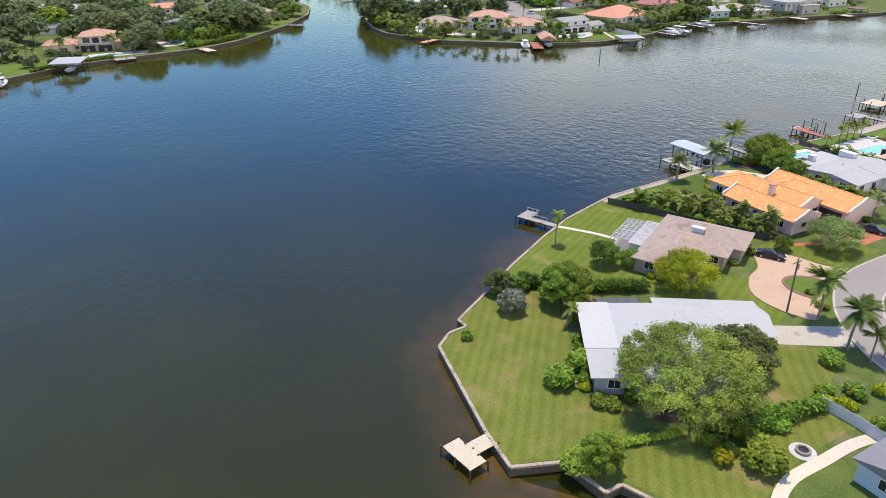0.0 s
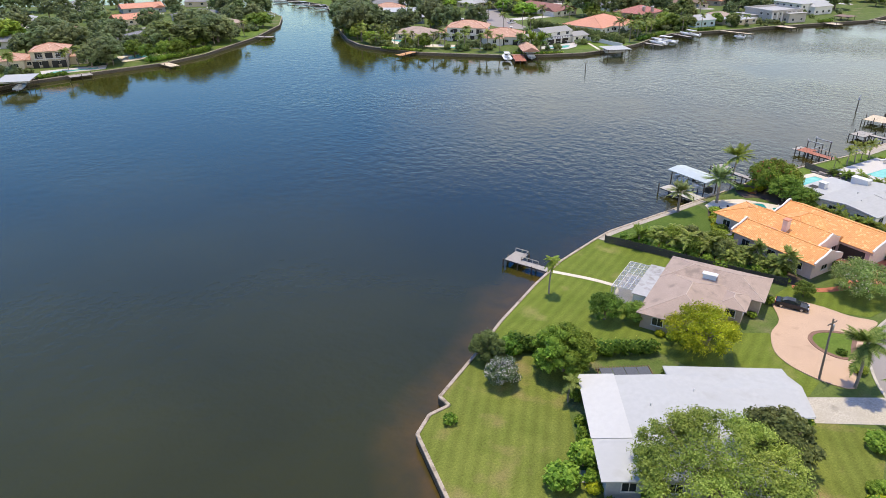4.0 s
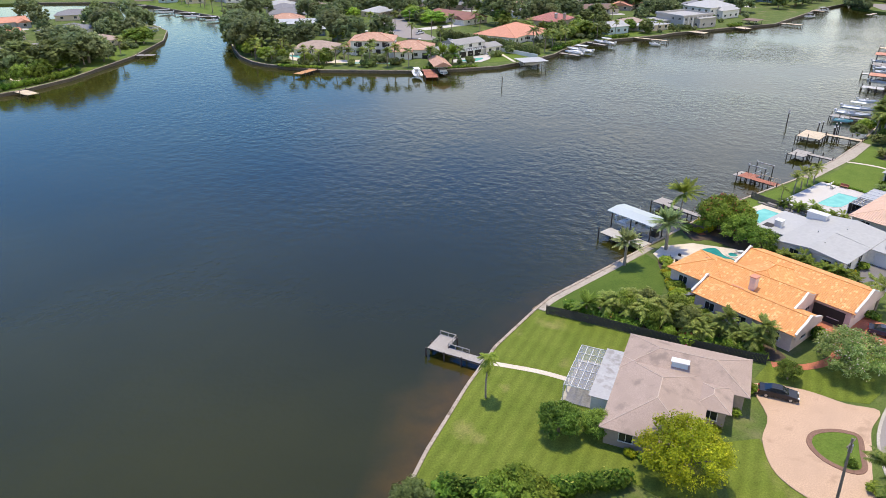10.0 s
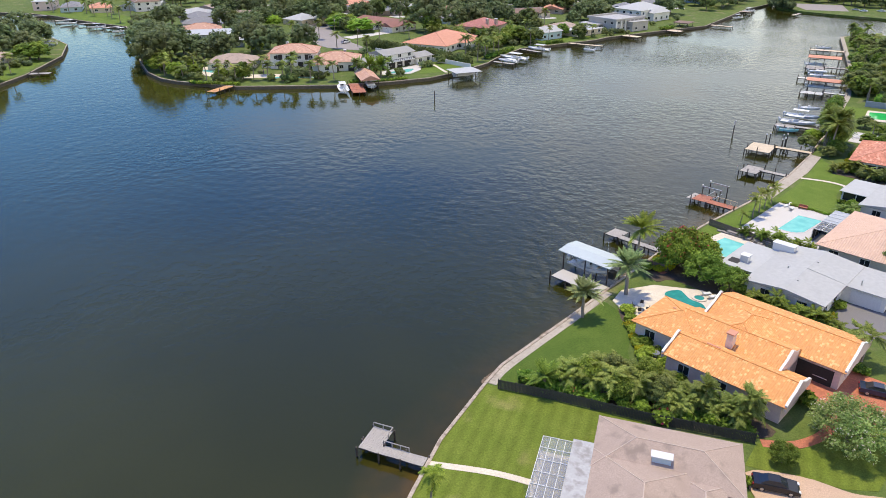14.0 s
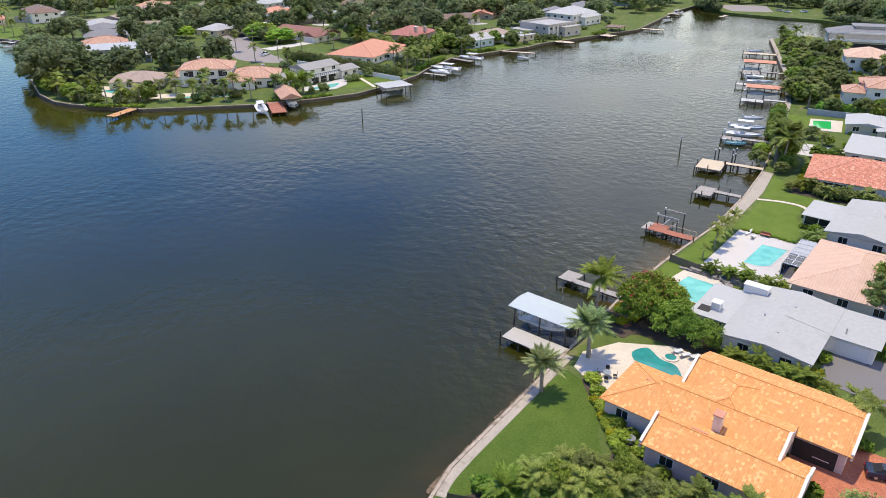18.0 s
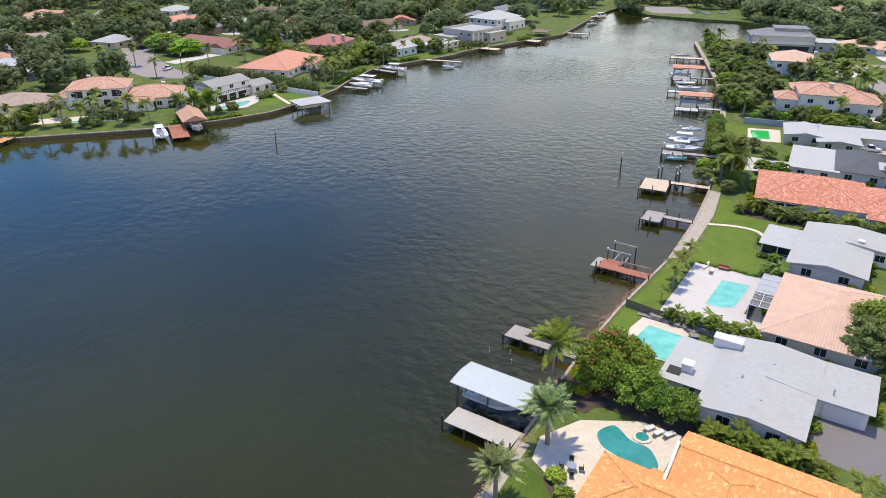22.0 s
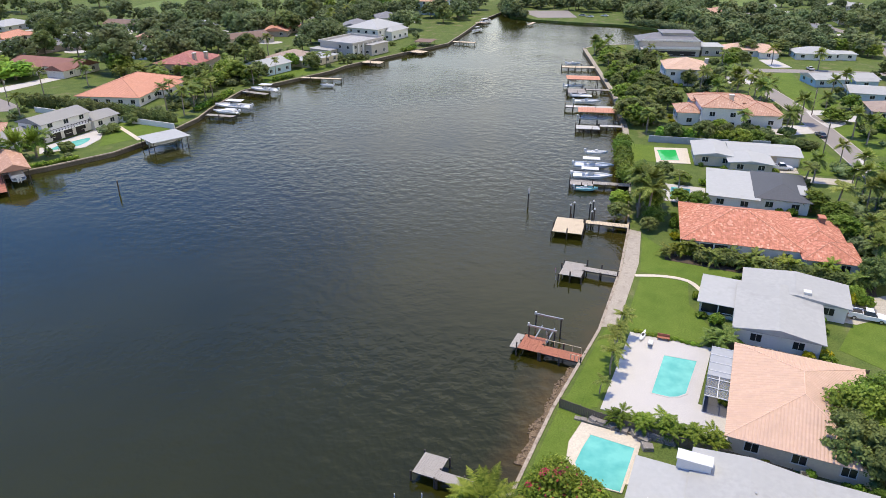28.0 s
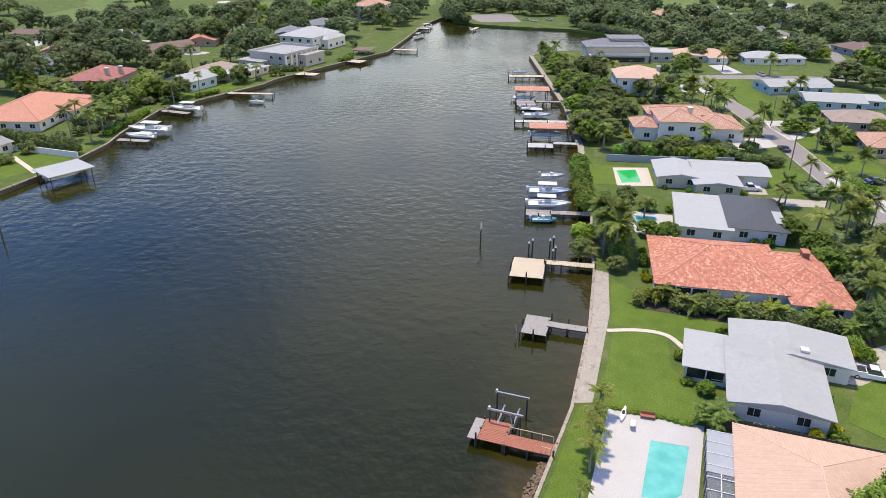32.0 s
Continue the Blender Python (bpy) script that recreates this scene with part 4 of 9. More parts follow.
def garage_door(ob, x0, x1, y, z0=LAND, z1=LAND + 2.2, panels=4):
    g = Geo()
    for i in range(panels):
        h = (z1 - z0) / panels
        g.box(x0, x1, y - 0.06, y + 0.02, z0 + i * h + 0.015, z0 + (i + 1) * h - 0.015)
    return on(ob, "garage_door", g, WHITE_PAINT, "white panelled garage door")


def chimney(ob, x, y, z, w, d, h, material, cap=WHITE_PAINT):
    on(ob, "chimney", Geo().box(x - w / 2, x + w / 2, y - d / 2, y + d / 2, z - 1.0, z + h), material)
    on(ob, "chimney_cap", Geo().box(x - w / 2 - 0.12, x + w / 2 + 0.12, y - d / 2 - 0.12, y + d / 2 + 0.12, z + h + 0.004, z + h + 0.16), cap)


# white-roofed house on the point
h1 = house("white flat-pitched house with blue-grey walls under a big tree", (53.0, 52.3), -34.5, [(0.6, 20, 0.6, 17.4, 2.9, "gable_y", 0.55), (11.9, 25.8, 11.8, 20.2, 2.75, "gable_x", 0.4)], GREY_WALL, WHITE_ROOF, over=0.7)
on(h1, "eave_end", Geo().prism([(25.0, 20.86), (26.0, 20.7), (27.5, 17.2), (26.7, 11.3), (25.0, 11.16)], LAND + 2.6, LAND + 2.80), WHITE_ROOF, "angled roof end over the carport")
k = 0.053
on(h1, "porch_roof", Geo().add([(-0.2, 6.4, LAND + 2.86), (4.4, 6.4, LAND + 2.9), (4.4, 18.3, LAND + 2.9), (-0.2, 18.3, LAND + 2.86), (-0.2, 6.4, LAND + 2.98), (4.4, 6.4, LAND + 3.22), (4.4, 18.3, LAND + 3.22), (-0.2, 18.3, LAND + 2.98)],
                               [(0, 3, 2, 1), (4, 5, 6, 7), (0, 1, 5, 4), (1, 2, 6, 5), (2, 3, 7, 6), (3, 0, 4, 7)]), PORCH_ROOF, "brighter raised porch roof")
for x, y in ((7.6, 12.0), (8.8, 5.0), (13.5, 15.0)):
    on(h1, "vent_pipe", Geo().tube((x, y, LAND + 3.0), (x, y, LAND + 3.7), 0.06, 0.06, 8), WHITE_PAINT)
on(h1, "doorstep", Geo().box(-1.6, 0.5, 2.6, 4.4, LAND - 0.1, LAND + 0.12), CONCRETE)
# tan hip-roofed house
h2 = house("low house with a stained tan shingle hip roof", (100.3, 84.3), -63.1, [(0.5, 15.3, -8.2, -0.5, 2.7, "hip", 1.5), (0.6, 10.6, -20.8, -6.5, 2.7, "hip", 1.7), (10.0, 13.4, -12.6, -8, 2.7, "hip", 0.8)], TAUPE_WALL, TAN_ROOF)
on(h2, "flat_roof", roof_geo(-2.2, 2.2, -16, -5.2, LAND + 2.72, "flat", 0, 0.2), STAINED_FLAT, "stained flat roof over the porch")
on(h2, "wall", Geo().box(-2.1, 0.7, -15.9, -5.3, LAND - 0.3, LAND + 2.6), WHITE_WALL)
for k in range(5):
    x = -5.8 + 3.5 * k / 4
    on(h2, "cage_beam", Geo().box(x - 0.03, x + 0.03, -15.0, -5.4, LAND + 2.5, LAND + 2.6), WHITE_PAINT)
for k in range(6):
    y = -15 + 9.6 * k / 5
    on(h2, "cage_beam", Geo().box(-5.8, -2.3, y - 0.03, y + 0.03, LAND + 2.5, LAND + 2.6), WHITE_PAINT)
    on(h2, "cage_post", Geo().box(-5.85, -5.73, y - 0.06, y + 0.06, LAND, LAND + 2.5), WHITE_PAINT)
on(h2, "cage_screen", Geo().box(-5.8, -2.3, -15, -5.4, LAND + 2.47, LAND + 2.49), SCREEN_MESH, "thin grey insect screen")
on(h2, "cage_floor", Geo().box(-6.0, -2.2, -15.2, -5.2, LAND - 0.2, LAND + 0.1), CONCRETE)
on(h2, "skylight_box", Geo().box(6.2, 8.2, -6.8, -6.0, LAND + 2.9, LAND + 4.15), BLUE_WALL, "raised louvred roof monitor")
on(h2, "skylight_lid", Geo().box(6.05, 8.35, -6.95, -5.85, LAND + 4.15, LAND + 4.25), WHITE_PAINT)
# orange-tiled villa
h3 = house("sprawling villa with bright orange barrel-tile roofs and curved parapets", (0, 0), 0, [
    (122.6, 131.4, 72.8, 87.0, 3.1, "gable_y", 1.9), (117.5, 124.6, 69.6, 85.0, 3.0, "gable_y", 1.5), (129.8, 139.4, 66.8, 85.4, 3.2, "gable_y", 1.9), (122.0, 131, 83.0, 92.4, 3.0, "hip", 1.7), (123.6, 136.0, 75.0, 84.4, 3.3, "hip", 2.1)], PINK_WALL, TILE_ORANGE, bare=((2, 0),))


def parapet(ob, x0, x1, y, z, rise, lift=0.2, upto=1.0):
    """A curved gable end with a white coping above the tiles."""
    n, half = 14, (x1 - x0) / 2
    for name, thick, up, mat in (("parapet", 0.24, lift, PINK_WALL), ("coping", 0.32, lift + 0.14, WHITE_PAINT)):
        g, top = Geo(), []
        for i in range(n + 1):
            u = -1 + (1 + upto) * i / n
            bulge = 0.12 * math.cos(u * math.pi * 2.5) * (1 - abs(u) * 0.4)
            top.append((x0 + half + half * u, z + rise * (1 - abs(u)) + up + bulge))
        low = [(x, h - (0.16 if name == "coping" else h - z + 0.6)) for x, h in top]
        m = n + 1
        g.v = [(x, y - thick / 2, h) for x, h in top] + [(x, y - thick / 2, h) for x, h in low] + [(x, y + thick / 2, h) for x, h in top] + [(x, y + thick / 2, h) for x, h in low]
        for i in range(n):
            g.f += [(m + i, m + i + 1, i + 1, i), (3 * m + i + 1, 3 * m + i, 2 * m + i, 2 * m + i + 1), (i, i + 1, 2 * m + i + 1, 2 * m + i), (m + i + 1, m + i, 3 * m + i, 3 * m + i + 1)]
        g.f += [(0, 2 * m, 3 * m, m), (n, m + n, 3 * m + n, 2 * m + n)]
        on(ob, name, g, mat)


for x0, x1, y, z, rise, upto in ((117.0, 125.0, 85.5, 4.2, 1.5, 0.12), (117.0, 125.0, 69.1, 4.2, 1.5, 1.0), (122.2, 131.0, 72.3, 4.3, 1.7, 0.6), (129.4, 139.8, 85.9, 4.4, 1.9, 0.1), (129.4, 139.8, 66.3, 4.4, 1.9, 1.0)):
    parapet(h3, x0, x1, y, z, rise, upto=upto)
for x, y in ((127.0, 88.4), (121.6, 80.6), (134.8, 79)):
    on(h3, "roof_ridge_vent", Geo().box(x - 0.12, x + 0.12, y - 1.0, y + 1.0, 5.1, 5.62), TILE_CORAL, "raised orange tile vent")
chimney(h3, 124.0, 79.4, 5.4, 1.1, 0.9, 1.6, PINK_WALL, TILE_CORAL)
# no opening in the wall: a dark panel paints the shade of the garage
on(h3, "garage_shade_panel", Geo().box(129.7, 129.9, 67.6, 72.2, LAND, LAND + 2.5), DARK, "flat dark panel painted as the shade inside a garage")
# pale flat-roofed house
h4 = house("long low house with a pale grey flat roof", (0, 0), 0, [(146.2, 164.0, 74.8, 86.2, 3.0, "gable_x", 0.7), (155.8, 164.2, 68.4, 76, 2.9, "flat", 0), (149.8, 160.2, 85, 92.0, 2.8, "flat", 0, WHITE_ROOF)], WHITE_WALL, GREY_ROOF)
# the roof is whole here: a dark box paints the shade of an opening
on(h4, "roof_shade_panel", Geo().box(150.7, 152.7, 90.1, 91.9, LAND + 2.6, LAND + 2.84), DARK, "dark box painted as a shaded opening in the roof over the entry")
for x in (155.4,):
    on(h4, "roof_seam", Geo().add([(x - 0.04, 74.3, LAND + 3.0), (x + 0.04, 74.3, LAND + 3.0), (x + 0.04, 80.5, LAND + 3.74), (x - 0.04, 80.5, LAND + 3.74), (x - 0.04, 74.3, LAND + 3.04), (x + 0.04, 74.3, LAND + 3.04), (x + 0.04, 80.5, LAND + 3.78), (x - 0.04, 80.5, LAND + 3.78)], [(0, 3, 2, 1), (4, 5, 6, 7), (0, 1, 5, 4), (1, 2, 6, 5), (2, 3, 7, 6), (3, 0, 4, 7)]), WHITE_ROOF)
for x, y, w, d, h in ((161.3, 86.4, 1.5, 3.6, 1.0), (152.6, 89.6, 1.3, 1.3, 0.8)):
    on(h4, "roof_box", Geo().box(x - w / 2, x + w / 2, y - d / 2, y + d / 2, 3.9, 4.4 + h), WHITE_PAINT, "white louvred roof box")
    on(h4, "box_lid", Geo().box(x - w / 2 - 0.12, x + w / 2 + 0.12, y - d / 2 - 0.12, y + d / 2 + 0.12, 4.4 + h, 4.5 + h), WHITE_PAINT)
for x, y in ((157.2, 72.6), (150, 80), (159, 80), (154, 83)):
    on(h4, "roof_vent", Geo().tube((x, y, 4.0), (x, y, 5.0), 0.12, 0.12, 8), STEEL)
on(h4, "garage_door", Geo().box(155.68, 155.76, 69.0, 73.4, LAND, LAND + 2.3), WHITE_PAINT, "white garage door")
# salmon-tiled house
h5 = house("house with a salmon-pink tiled hip roof", (0, 0), 0, [(169, 189.6, 67.6, 83.0, 2.8, "hip", 2.0)], CREAM_WALL, TILE_SALMON)
for x, y in ((183.4, 76.5), (177.1, 76.7), (180, 73)):
    on(h5, "roof_vent", Geo().tube((x, y, 5.0), (x, y, 6.1), 0.2, 0.26, 8), BROWN_ROOF)
on(h5, "screen_porch", Geo().box(180.6, 188.0, 83.4, 86.5, LAND + 2.55, LAND + 2.68), SCREEN_PANEL, "translucent porch roof in a white frame")
for k in range(7):
    x = 175.7 + 12.2 * k / 6
    on(h5, "porch_post", Geo().box(x - 0.06, x + 0.06, 86.35, 86.47, LAND, LAND + 2.55), WHITE_PAINT)
    on(h5, "porch_beam", Geo().box(x - 0.05, x + 0.05, 83.4, 86.5, LAND + 2.68, LAND + 2.76), WHITE_PAINT)
on(h5, "cage_screen", Geo().box(175.7, 180.6, 83.4, 86.4, LAND + 2.58, LAND + 2.6), SCREEN_MESH, "thin grey insect screen")
on(h5, "cage_rail", Geo().box(175.7, 180.6, 84.9, 85.0, LAND + 2.68, LAND + 2.76), WHITE_PAINT)
on(h5, "porch_floor", Geo().box(175.6, 188, 83.0, 86.4, LAND - 0.1, LAND + 0.14), SLATE_ROOF, "dark porch floor")
on(h5, "screen", Geo().box(175.8, 187.9, 86.38, 86.41, LAND + 0.1, LAND + 2.5), DARK, "dark insect screen")
# white house with the lawn
h6 = house("white-walled house with pale grey metal roofs", (0, 0), 0, [(194.8, 209.4, 72.0, 83.6, 2.9, "gable_x", 1.0), (207.6, 215.4, 67.8, 83.0, 2.9, "gable_x", 0.9), (201.5, 210.6, 80.5, 89.2, 2.6, "flat", 0.0, WHITE_ROOF)], WHITE_WALL, GREY_ROOF)
for a, b, c, d in ((201.40, 201.5, 84.2, 89.0), (201.7, 210.4, 89.2, 89.3)):
    on(h6, "porch_glazing", Geo().box(a, b, c, d, LAND + 0.7, LAND + 2.3), GLASS, "dark porch glazing")
for x, y in ((201.4, 84.1), (201.4, 86.5), (201.4, 89.2), (204.6, 89.3), (207.6, 89.3), (210.5, 89.3)):
    on(h6, "porch_post", Geo().box(x - 0.09, x + 0.09, y - 0.09, y + 0.09, LAND, LAND + 2.55), WHITE_PAINT)
chimney(h6, 208.6, 73.8, 4.4, 0.9, 0.9, 0.7, WHITE_PAINT)
# terracotta house
h7 = house("wide house with an uneven terracotta tile roof", (235, 84), 8, [(-9.5, 9.5, -9, 12, 3.1, "hip", 2.0), (-7, 7, -17, -8, 3.0, "hip", 1.6), (-12, -3, -18, -9, 2.8, "hip", 1.4)], WHITE_WALL, TILE_RED)
h8 = house("low house with a white roof and charcoal roof panels", (261, 83), 5, [(-9.5, 9, 0, 10, 3.0, "flat", 0, WHITE_ROOF), (-8, 10, -10.5, 0, 3.0, "hip", 1.3, DARK_ROOF)], WHITE_WALL, WHITE_ROOF)
h9 = house("low white-roofed house with shallow gables", (288, 87), 10, [(-6, 6, 2, 12, 2.8, "gable_x", 0.9), (-2, 8, -14, 3, 2.8, "gable_y", 0.9), (-10, -2, -6, 4, 2.7, "gable_x", 0.7)], CREAM_WALL, WHITE_ROOF)
h10 = house("large two-storey villa with buff clay tile roofs", (326, 96), 14, [(-8, 7, -6, 6, 6.6, "hip", 2.0), (-5, 5, 5.4, 12.4, 4.0, "hip", 1.6), (-4, 11, -18.5, -5.4, 3.8, "hip", 2.0), (5, 14, -12, 7, 5.4, "hip", 1.8)], WHITE_WALL, TILE_TAN)
h11 = house("two-storey white house with an orange tile roof", (384, 112.5), 14, [(-8.5, 9, -8, 8, 6.4, "hip", 2.6)], WHITE_WALL, TILE_SALMON)
h12 = house("grey three-storey modern house by the canal's end", (447, 127), 18, [(-5, 10, -14, 14, 6.2, "hip", 1.2, SLATE_ROOF), (-9, -4.6, -13, 13, 3.3, "flat", 0, BUFF_DECK), (0, 11, -11.4, 3, 9.2, "flat", 0, SLATE_ROOF), (-6, 6, -24, -14.6, 4.2, "flat", 0, WHITE_ROOF)], STONE_WALL, SLATE_ROOF)
for x, z in ((-9.4, 3.35), (-5.4, 6.0)):
    on(h12, "terrace_rail", Geo().ribbon([(x, -13), (x, 13)], 0.12, LAND + z, LAND + z + 1.0), WHITE_WALL, "pale solid terrace parapet")
on(h12, "terrace_window", Geo().box(-9.08, -9.0, -11, 11, LAND + 0.3, LAND + 2.4), DARK, "long dark terrace window")
# near corner house
house("house with a grey shingle roof and white trim", (0, 0), 0, [(68.2, 84, 14, 26.8, 3.0, "gable_x", 2.2)], BLUE_WALL, SLATE_ROOF)
# the peninsula
p1 = house("two-storey white villa with a clay tile roof", (204.5, 300.5), -42, [(-10, 8.6, -7, 7, 6.2, "hip", 2.4), (-14, -9.6, -5, 5, 3.4, "hip", 1.2)], WHITE_WALL, TILE_TAN)
p2 = house("white villa wing with a clay tile roof", (213.5, 285.4), -42, [(-9.4, 9, -7.4, 8, 3.6, "hip", 2.6), (-7, 0.4, -10.4, -7, 3.2, "hip", 1.2)], WHITE_WALL, TILE_TAN)
p3 = house("grey-roofed two-storey house by the water", (233, 272.5), 0, [(-9, 7, -4.5, 5, 5.4, "gable_x", 1.6), (7, 16, -6, 3, 2.9, "gable_x", 1.3), (-19, -8.6, -1, 7, 3.0, "gable_x", 1.4)], WHITE_WALL, WEATHERED_ROOF)
on(p3, "balcony", Geo().box(-8, 6, -6.2, -4.5, LAND + 2.6, LAND + 2.78), WHITE_PAINT)
for i in range(15):
    on(p3, "baluster", Geo().box(-8 + i, -7.9 + i, -6.2, -6.1, LAND + 2.8, LAND + 3.6), DARK)
on(p3, "balcony_rail", Geo().box(-8, 6.1, -6.22, -6.08, LAND + 3.6, LAND + 3.7), DARK)
for x in (-6.4, -2.4, 1.6):
    on(p3, "patio_door", Geo().box(x, x + 2.8, -4.6, -4.48, LAND, LAND + 2.2), DARK, "dark glazed patio door")
house("low house with a broad coral tile roof", (279.5, 291.5), 18, [(-17, 16, -11, 11, 3.2, "hip", 3.4), (-4, 9, -14.5, -9, 3.1, "hip", 1.8)], WHITE_WALL, TILE_CORAL)
p5 = house("house with a red tile roof and chimneys", (322, 304), 15, [(-11, 11, -9, 9, 4.6, "hip", 3.0)], TAUPE_WALL, TILE_MAROON)
house("white modern flat-roofed house among trees", (205, 373), -30, [(-12, 10, -9, 9, 5.8, "flat", 0), (6, 14, -12, 0, 3.4, "flat", 0)], GREY_WALL, WHITE_ROOF)
house("low house with a tan roof beside a pool", (184, 316), -42, [(-9, 9, -7, 7, 2.9, "hip", 1.5)], CREAM_WALL, TAN_ROOF)
p8 = house("house with a maroon shingle roof and white gables", (298.5, 355), -84, [(-17, 17, -6.5, 6.5, 3.2, "gable_x", 2.4), (8, 16.4, -12, -4, 3.0, "gable_y", 2.0), (-7, 1, -10.5, -4, 3.0, "gable_y", 1.8)], WHITE_WALL, MAROON_SHINGLE)
garage_door(p8, 9.6, 14.8, -12.04)
house("low house with a blue-grey shingle roof", (337, 350), -76, [(-10.5, 10.5, -7, 7, 3.0, "hip", 2.0)], WHITE_WALL, SLATE_ROOF)
p14 = house("long brown house with a dark roof and a wide garage", (403, 421), -78, [(-13, 13, -6, 6, 3.0, "gable_x", 1.8)], TAUPE_WALL, BROWN_ROOF)
garage_door(p14, 2, 8, -6.04)
sheet("drive", [(383, 403), (398, 408), (398, 418), (382, 414)], 1.0, LAND + 0.06, PALE_DECK, "pale concrete drive before a garage", "driveway")
sheet("drive", [(262, 338), (290, 338), (290, 345), (262, 346)], 1.0, LAND + 0.06, PALE_DECK, "pale concrete drive before a garage", "driveway")
house("pale blue gabled house", (333, 272), -8, [(-7, 7, -6, 6, 3.6, "gable_x", 2.0)], BLUE_WALL, GREY_ROOF)
house("low house with a white flat roof wing", (357, 266), -5, [(-10, 10, -6, 5, 2.9, "flat", 0), (-14, 6, 5, 16, 3.0, "hip", 1.6, TAN_ROOF)], CREAM_WALL, WHITE_ROOF)
p11 = house("grey unfinished two-storey house with parapets", (388, 263), -8, [(-13, 10, -9, 10, 5.8, "flat", 0, STAINED_FLAT), (-4, 9, -13, -8, 5.0, "flat", 0, STAINED_FLAT), (-18, -12, 0, 12, 3.4, "flat", 0, STAINED_FLAT)], STONE_WALL, STAINED_FLAT)
house("large house with a white domed hip roof", (432, 275), -5, [(-13, 11, -9, 10, 6.2, "hip", 3.2), (-6, 10, -13, -7, 4.6, "hip", 2.0)], WHITE_WALL, WHITE_ROOF)
house("three-storey pale blue house", (540, 292), 10, [(-12, 12, -10, 10, 8.5, "hip", 2.0)], BLUE_WALL, TILE_TAN)
# the far bank on the other side of the bay
l1 = house("two-storey white villa with a brown tile roof", (28, 339), -14, [(-6.5, 6.5, -6, 6, 6.2, "hip", 2.0), (-20, -9, -8, 4, 3.6, "hip", 1.8), (-9.2, -6.3, -5, 4, 3.0, "hip", 0.8), (6.3, 13, -3, 6, 3.2, "hip", 1.4)], CREAM_WALL, TILE_TAN)
house("long grey-roofed house behind palms", (10, 396), -12, [(-18, 18, -6, 6, 3.0, "hip", 1.8)], WHITE_WALL, SLATE_ROOF)
house("grey-roofed house with white columns by a pool", (68, 368), 15, [(-10, 10, -8, 8, 3.2, "hip", 2.4)], WHITE_WALL, SLATE_ROOF)
house("house with an orange roof among trees", (78, 440), 10, [(-12, 12, -6, 6, 3.2, "gable_x", 2.2)], CREAM_WALL, TILE_CORAL)
house("low house with a brown roof near the point", (113, 394), 40, [(-9, 9, -6, 6, 3.0, "hip", 1.8)], CREAM_WALL, TAN_ROOF)
house("low house with a clay tile roof at the bank", (-18, 345), -15, [(-10, 10, -6, 8, 3.0, "hip", 1.6)], CREAM_WALL, TILE_TAN)
# beyond the side canal
sheet("lawn", [(199.6, 462), (193.4, 490), (190, 513), (187, 537), (181, 558), (205, 566), (214, 530), (222, 490), (214, 462)], 1.0, LAND + 0.03, LAWN, "green lawns along the side canal", "lawn")
for lab, x, y, yaw, blocks, wl, rf in (
    ("two-storey coral-red house by the side canal", 195.1, 577.4, 60, [(-9, 9, -6, 6, 5.6, "flat", 0)], PINK_WALL, WHITE_ROOF),
    ("low blue-walled house by the side canal", 205.1, 559.1, 66, [(-12, 10, -6, 6, 3.0, "hip", 1.8)], BLUE_WALL, SLATE_ROOF),
    ("low house with an orange roof by the side canal", 215.9, 540.1, 72, [(-9, 9, -6, 6, 3.0, "hip", 1.8)], CREAM_WALL, TILE_CORAL),
    ("large two-storey house with a brown-grey roof", 240.7, 531.9, 78, [(-14, 14, -8, 8, 5.8, "hip", 2.4)], WHITE_WALL, BROWN_ROOF)):
    house(lab, (x, y), yaw, blocks, wl, rf)
# across the street
for lab, x, y, yaw, blocks, wl, rf in (
    ("light blue house with a pale metal roof", 404.6, 57, -66, [(-12, 12, -6.2, 6.2, 2.9, "gable_x", 1.4), (2, 10, -8.4, -4, 2.8, "gable_x", 0.8)], BLUE_WALL, GREY_ROOF),
    ("low blue-grey house with pale roof slopes", 383.4, 46.5, -84, [(-9.5, 9, -7, 7, 2.9, "gable_x", 1.3), (6, 16, -2, 8, 2.8, "flat", 0, WHITE_ROOF)], BLUE_WALL, GREY_ROOF),
    ("low house with a tan hip roof", 356.6, 42.6, -83, [(-9, 8, -6.4, 6.4, 2.9, "hip", 1.6)], TAUPE_WALL, TAN_ROOF),
    ("low house with a clay-coloured roof", 331, 37.6, -86, [(-8.5, 9, -7, 7, 2.9, "hip", 1.7)], TAUPE_WALL, TILE_TAN),
    ("long bungalow with a pink roof", 459, 91, -82, [(-12, 12, -6, 6, 2.9, "hip", 1.6), (3, 11, -10, -4, 2.8, "hip", 1.2)], WHITE_WALL, TILE_SALMON),
    ("bungalow with a white roof", 462, 62, -76, [(-11, 6, -6, 6, 2.9, "hip", 1.5), (4, 15, -4, 5, 2.8, "flat", 0)], WHITE_WALL, WHITE_ROOF)):
    house(lab, (x, y), yaw, blocks, wl, rf)

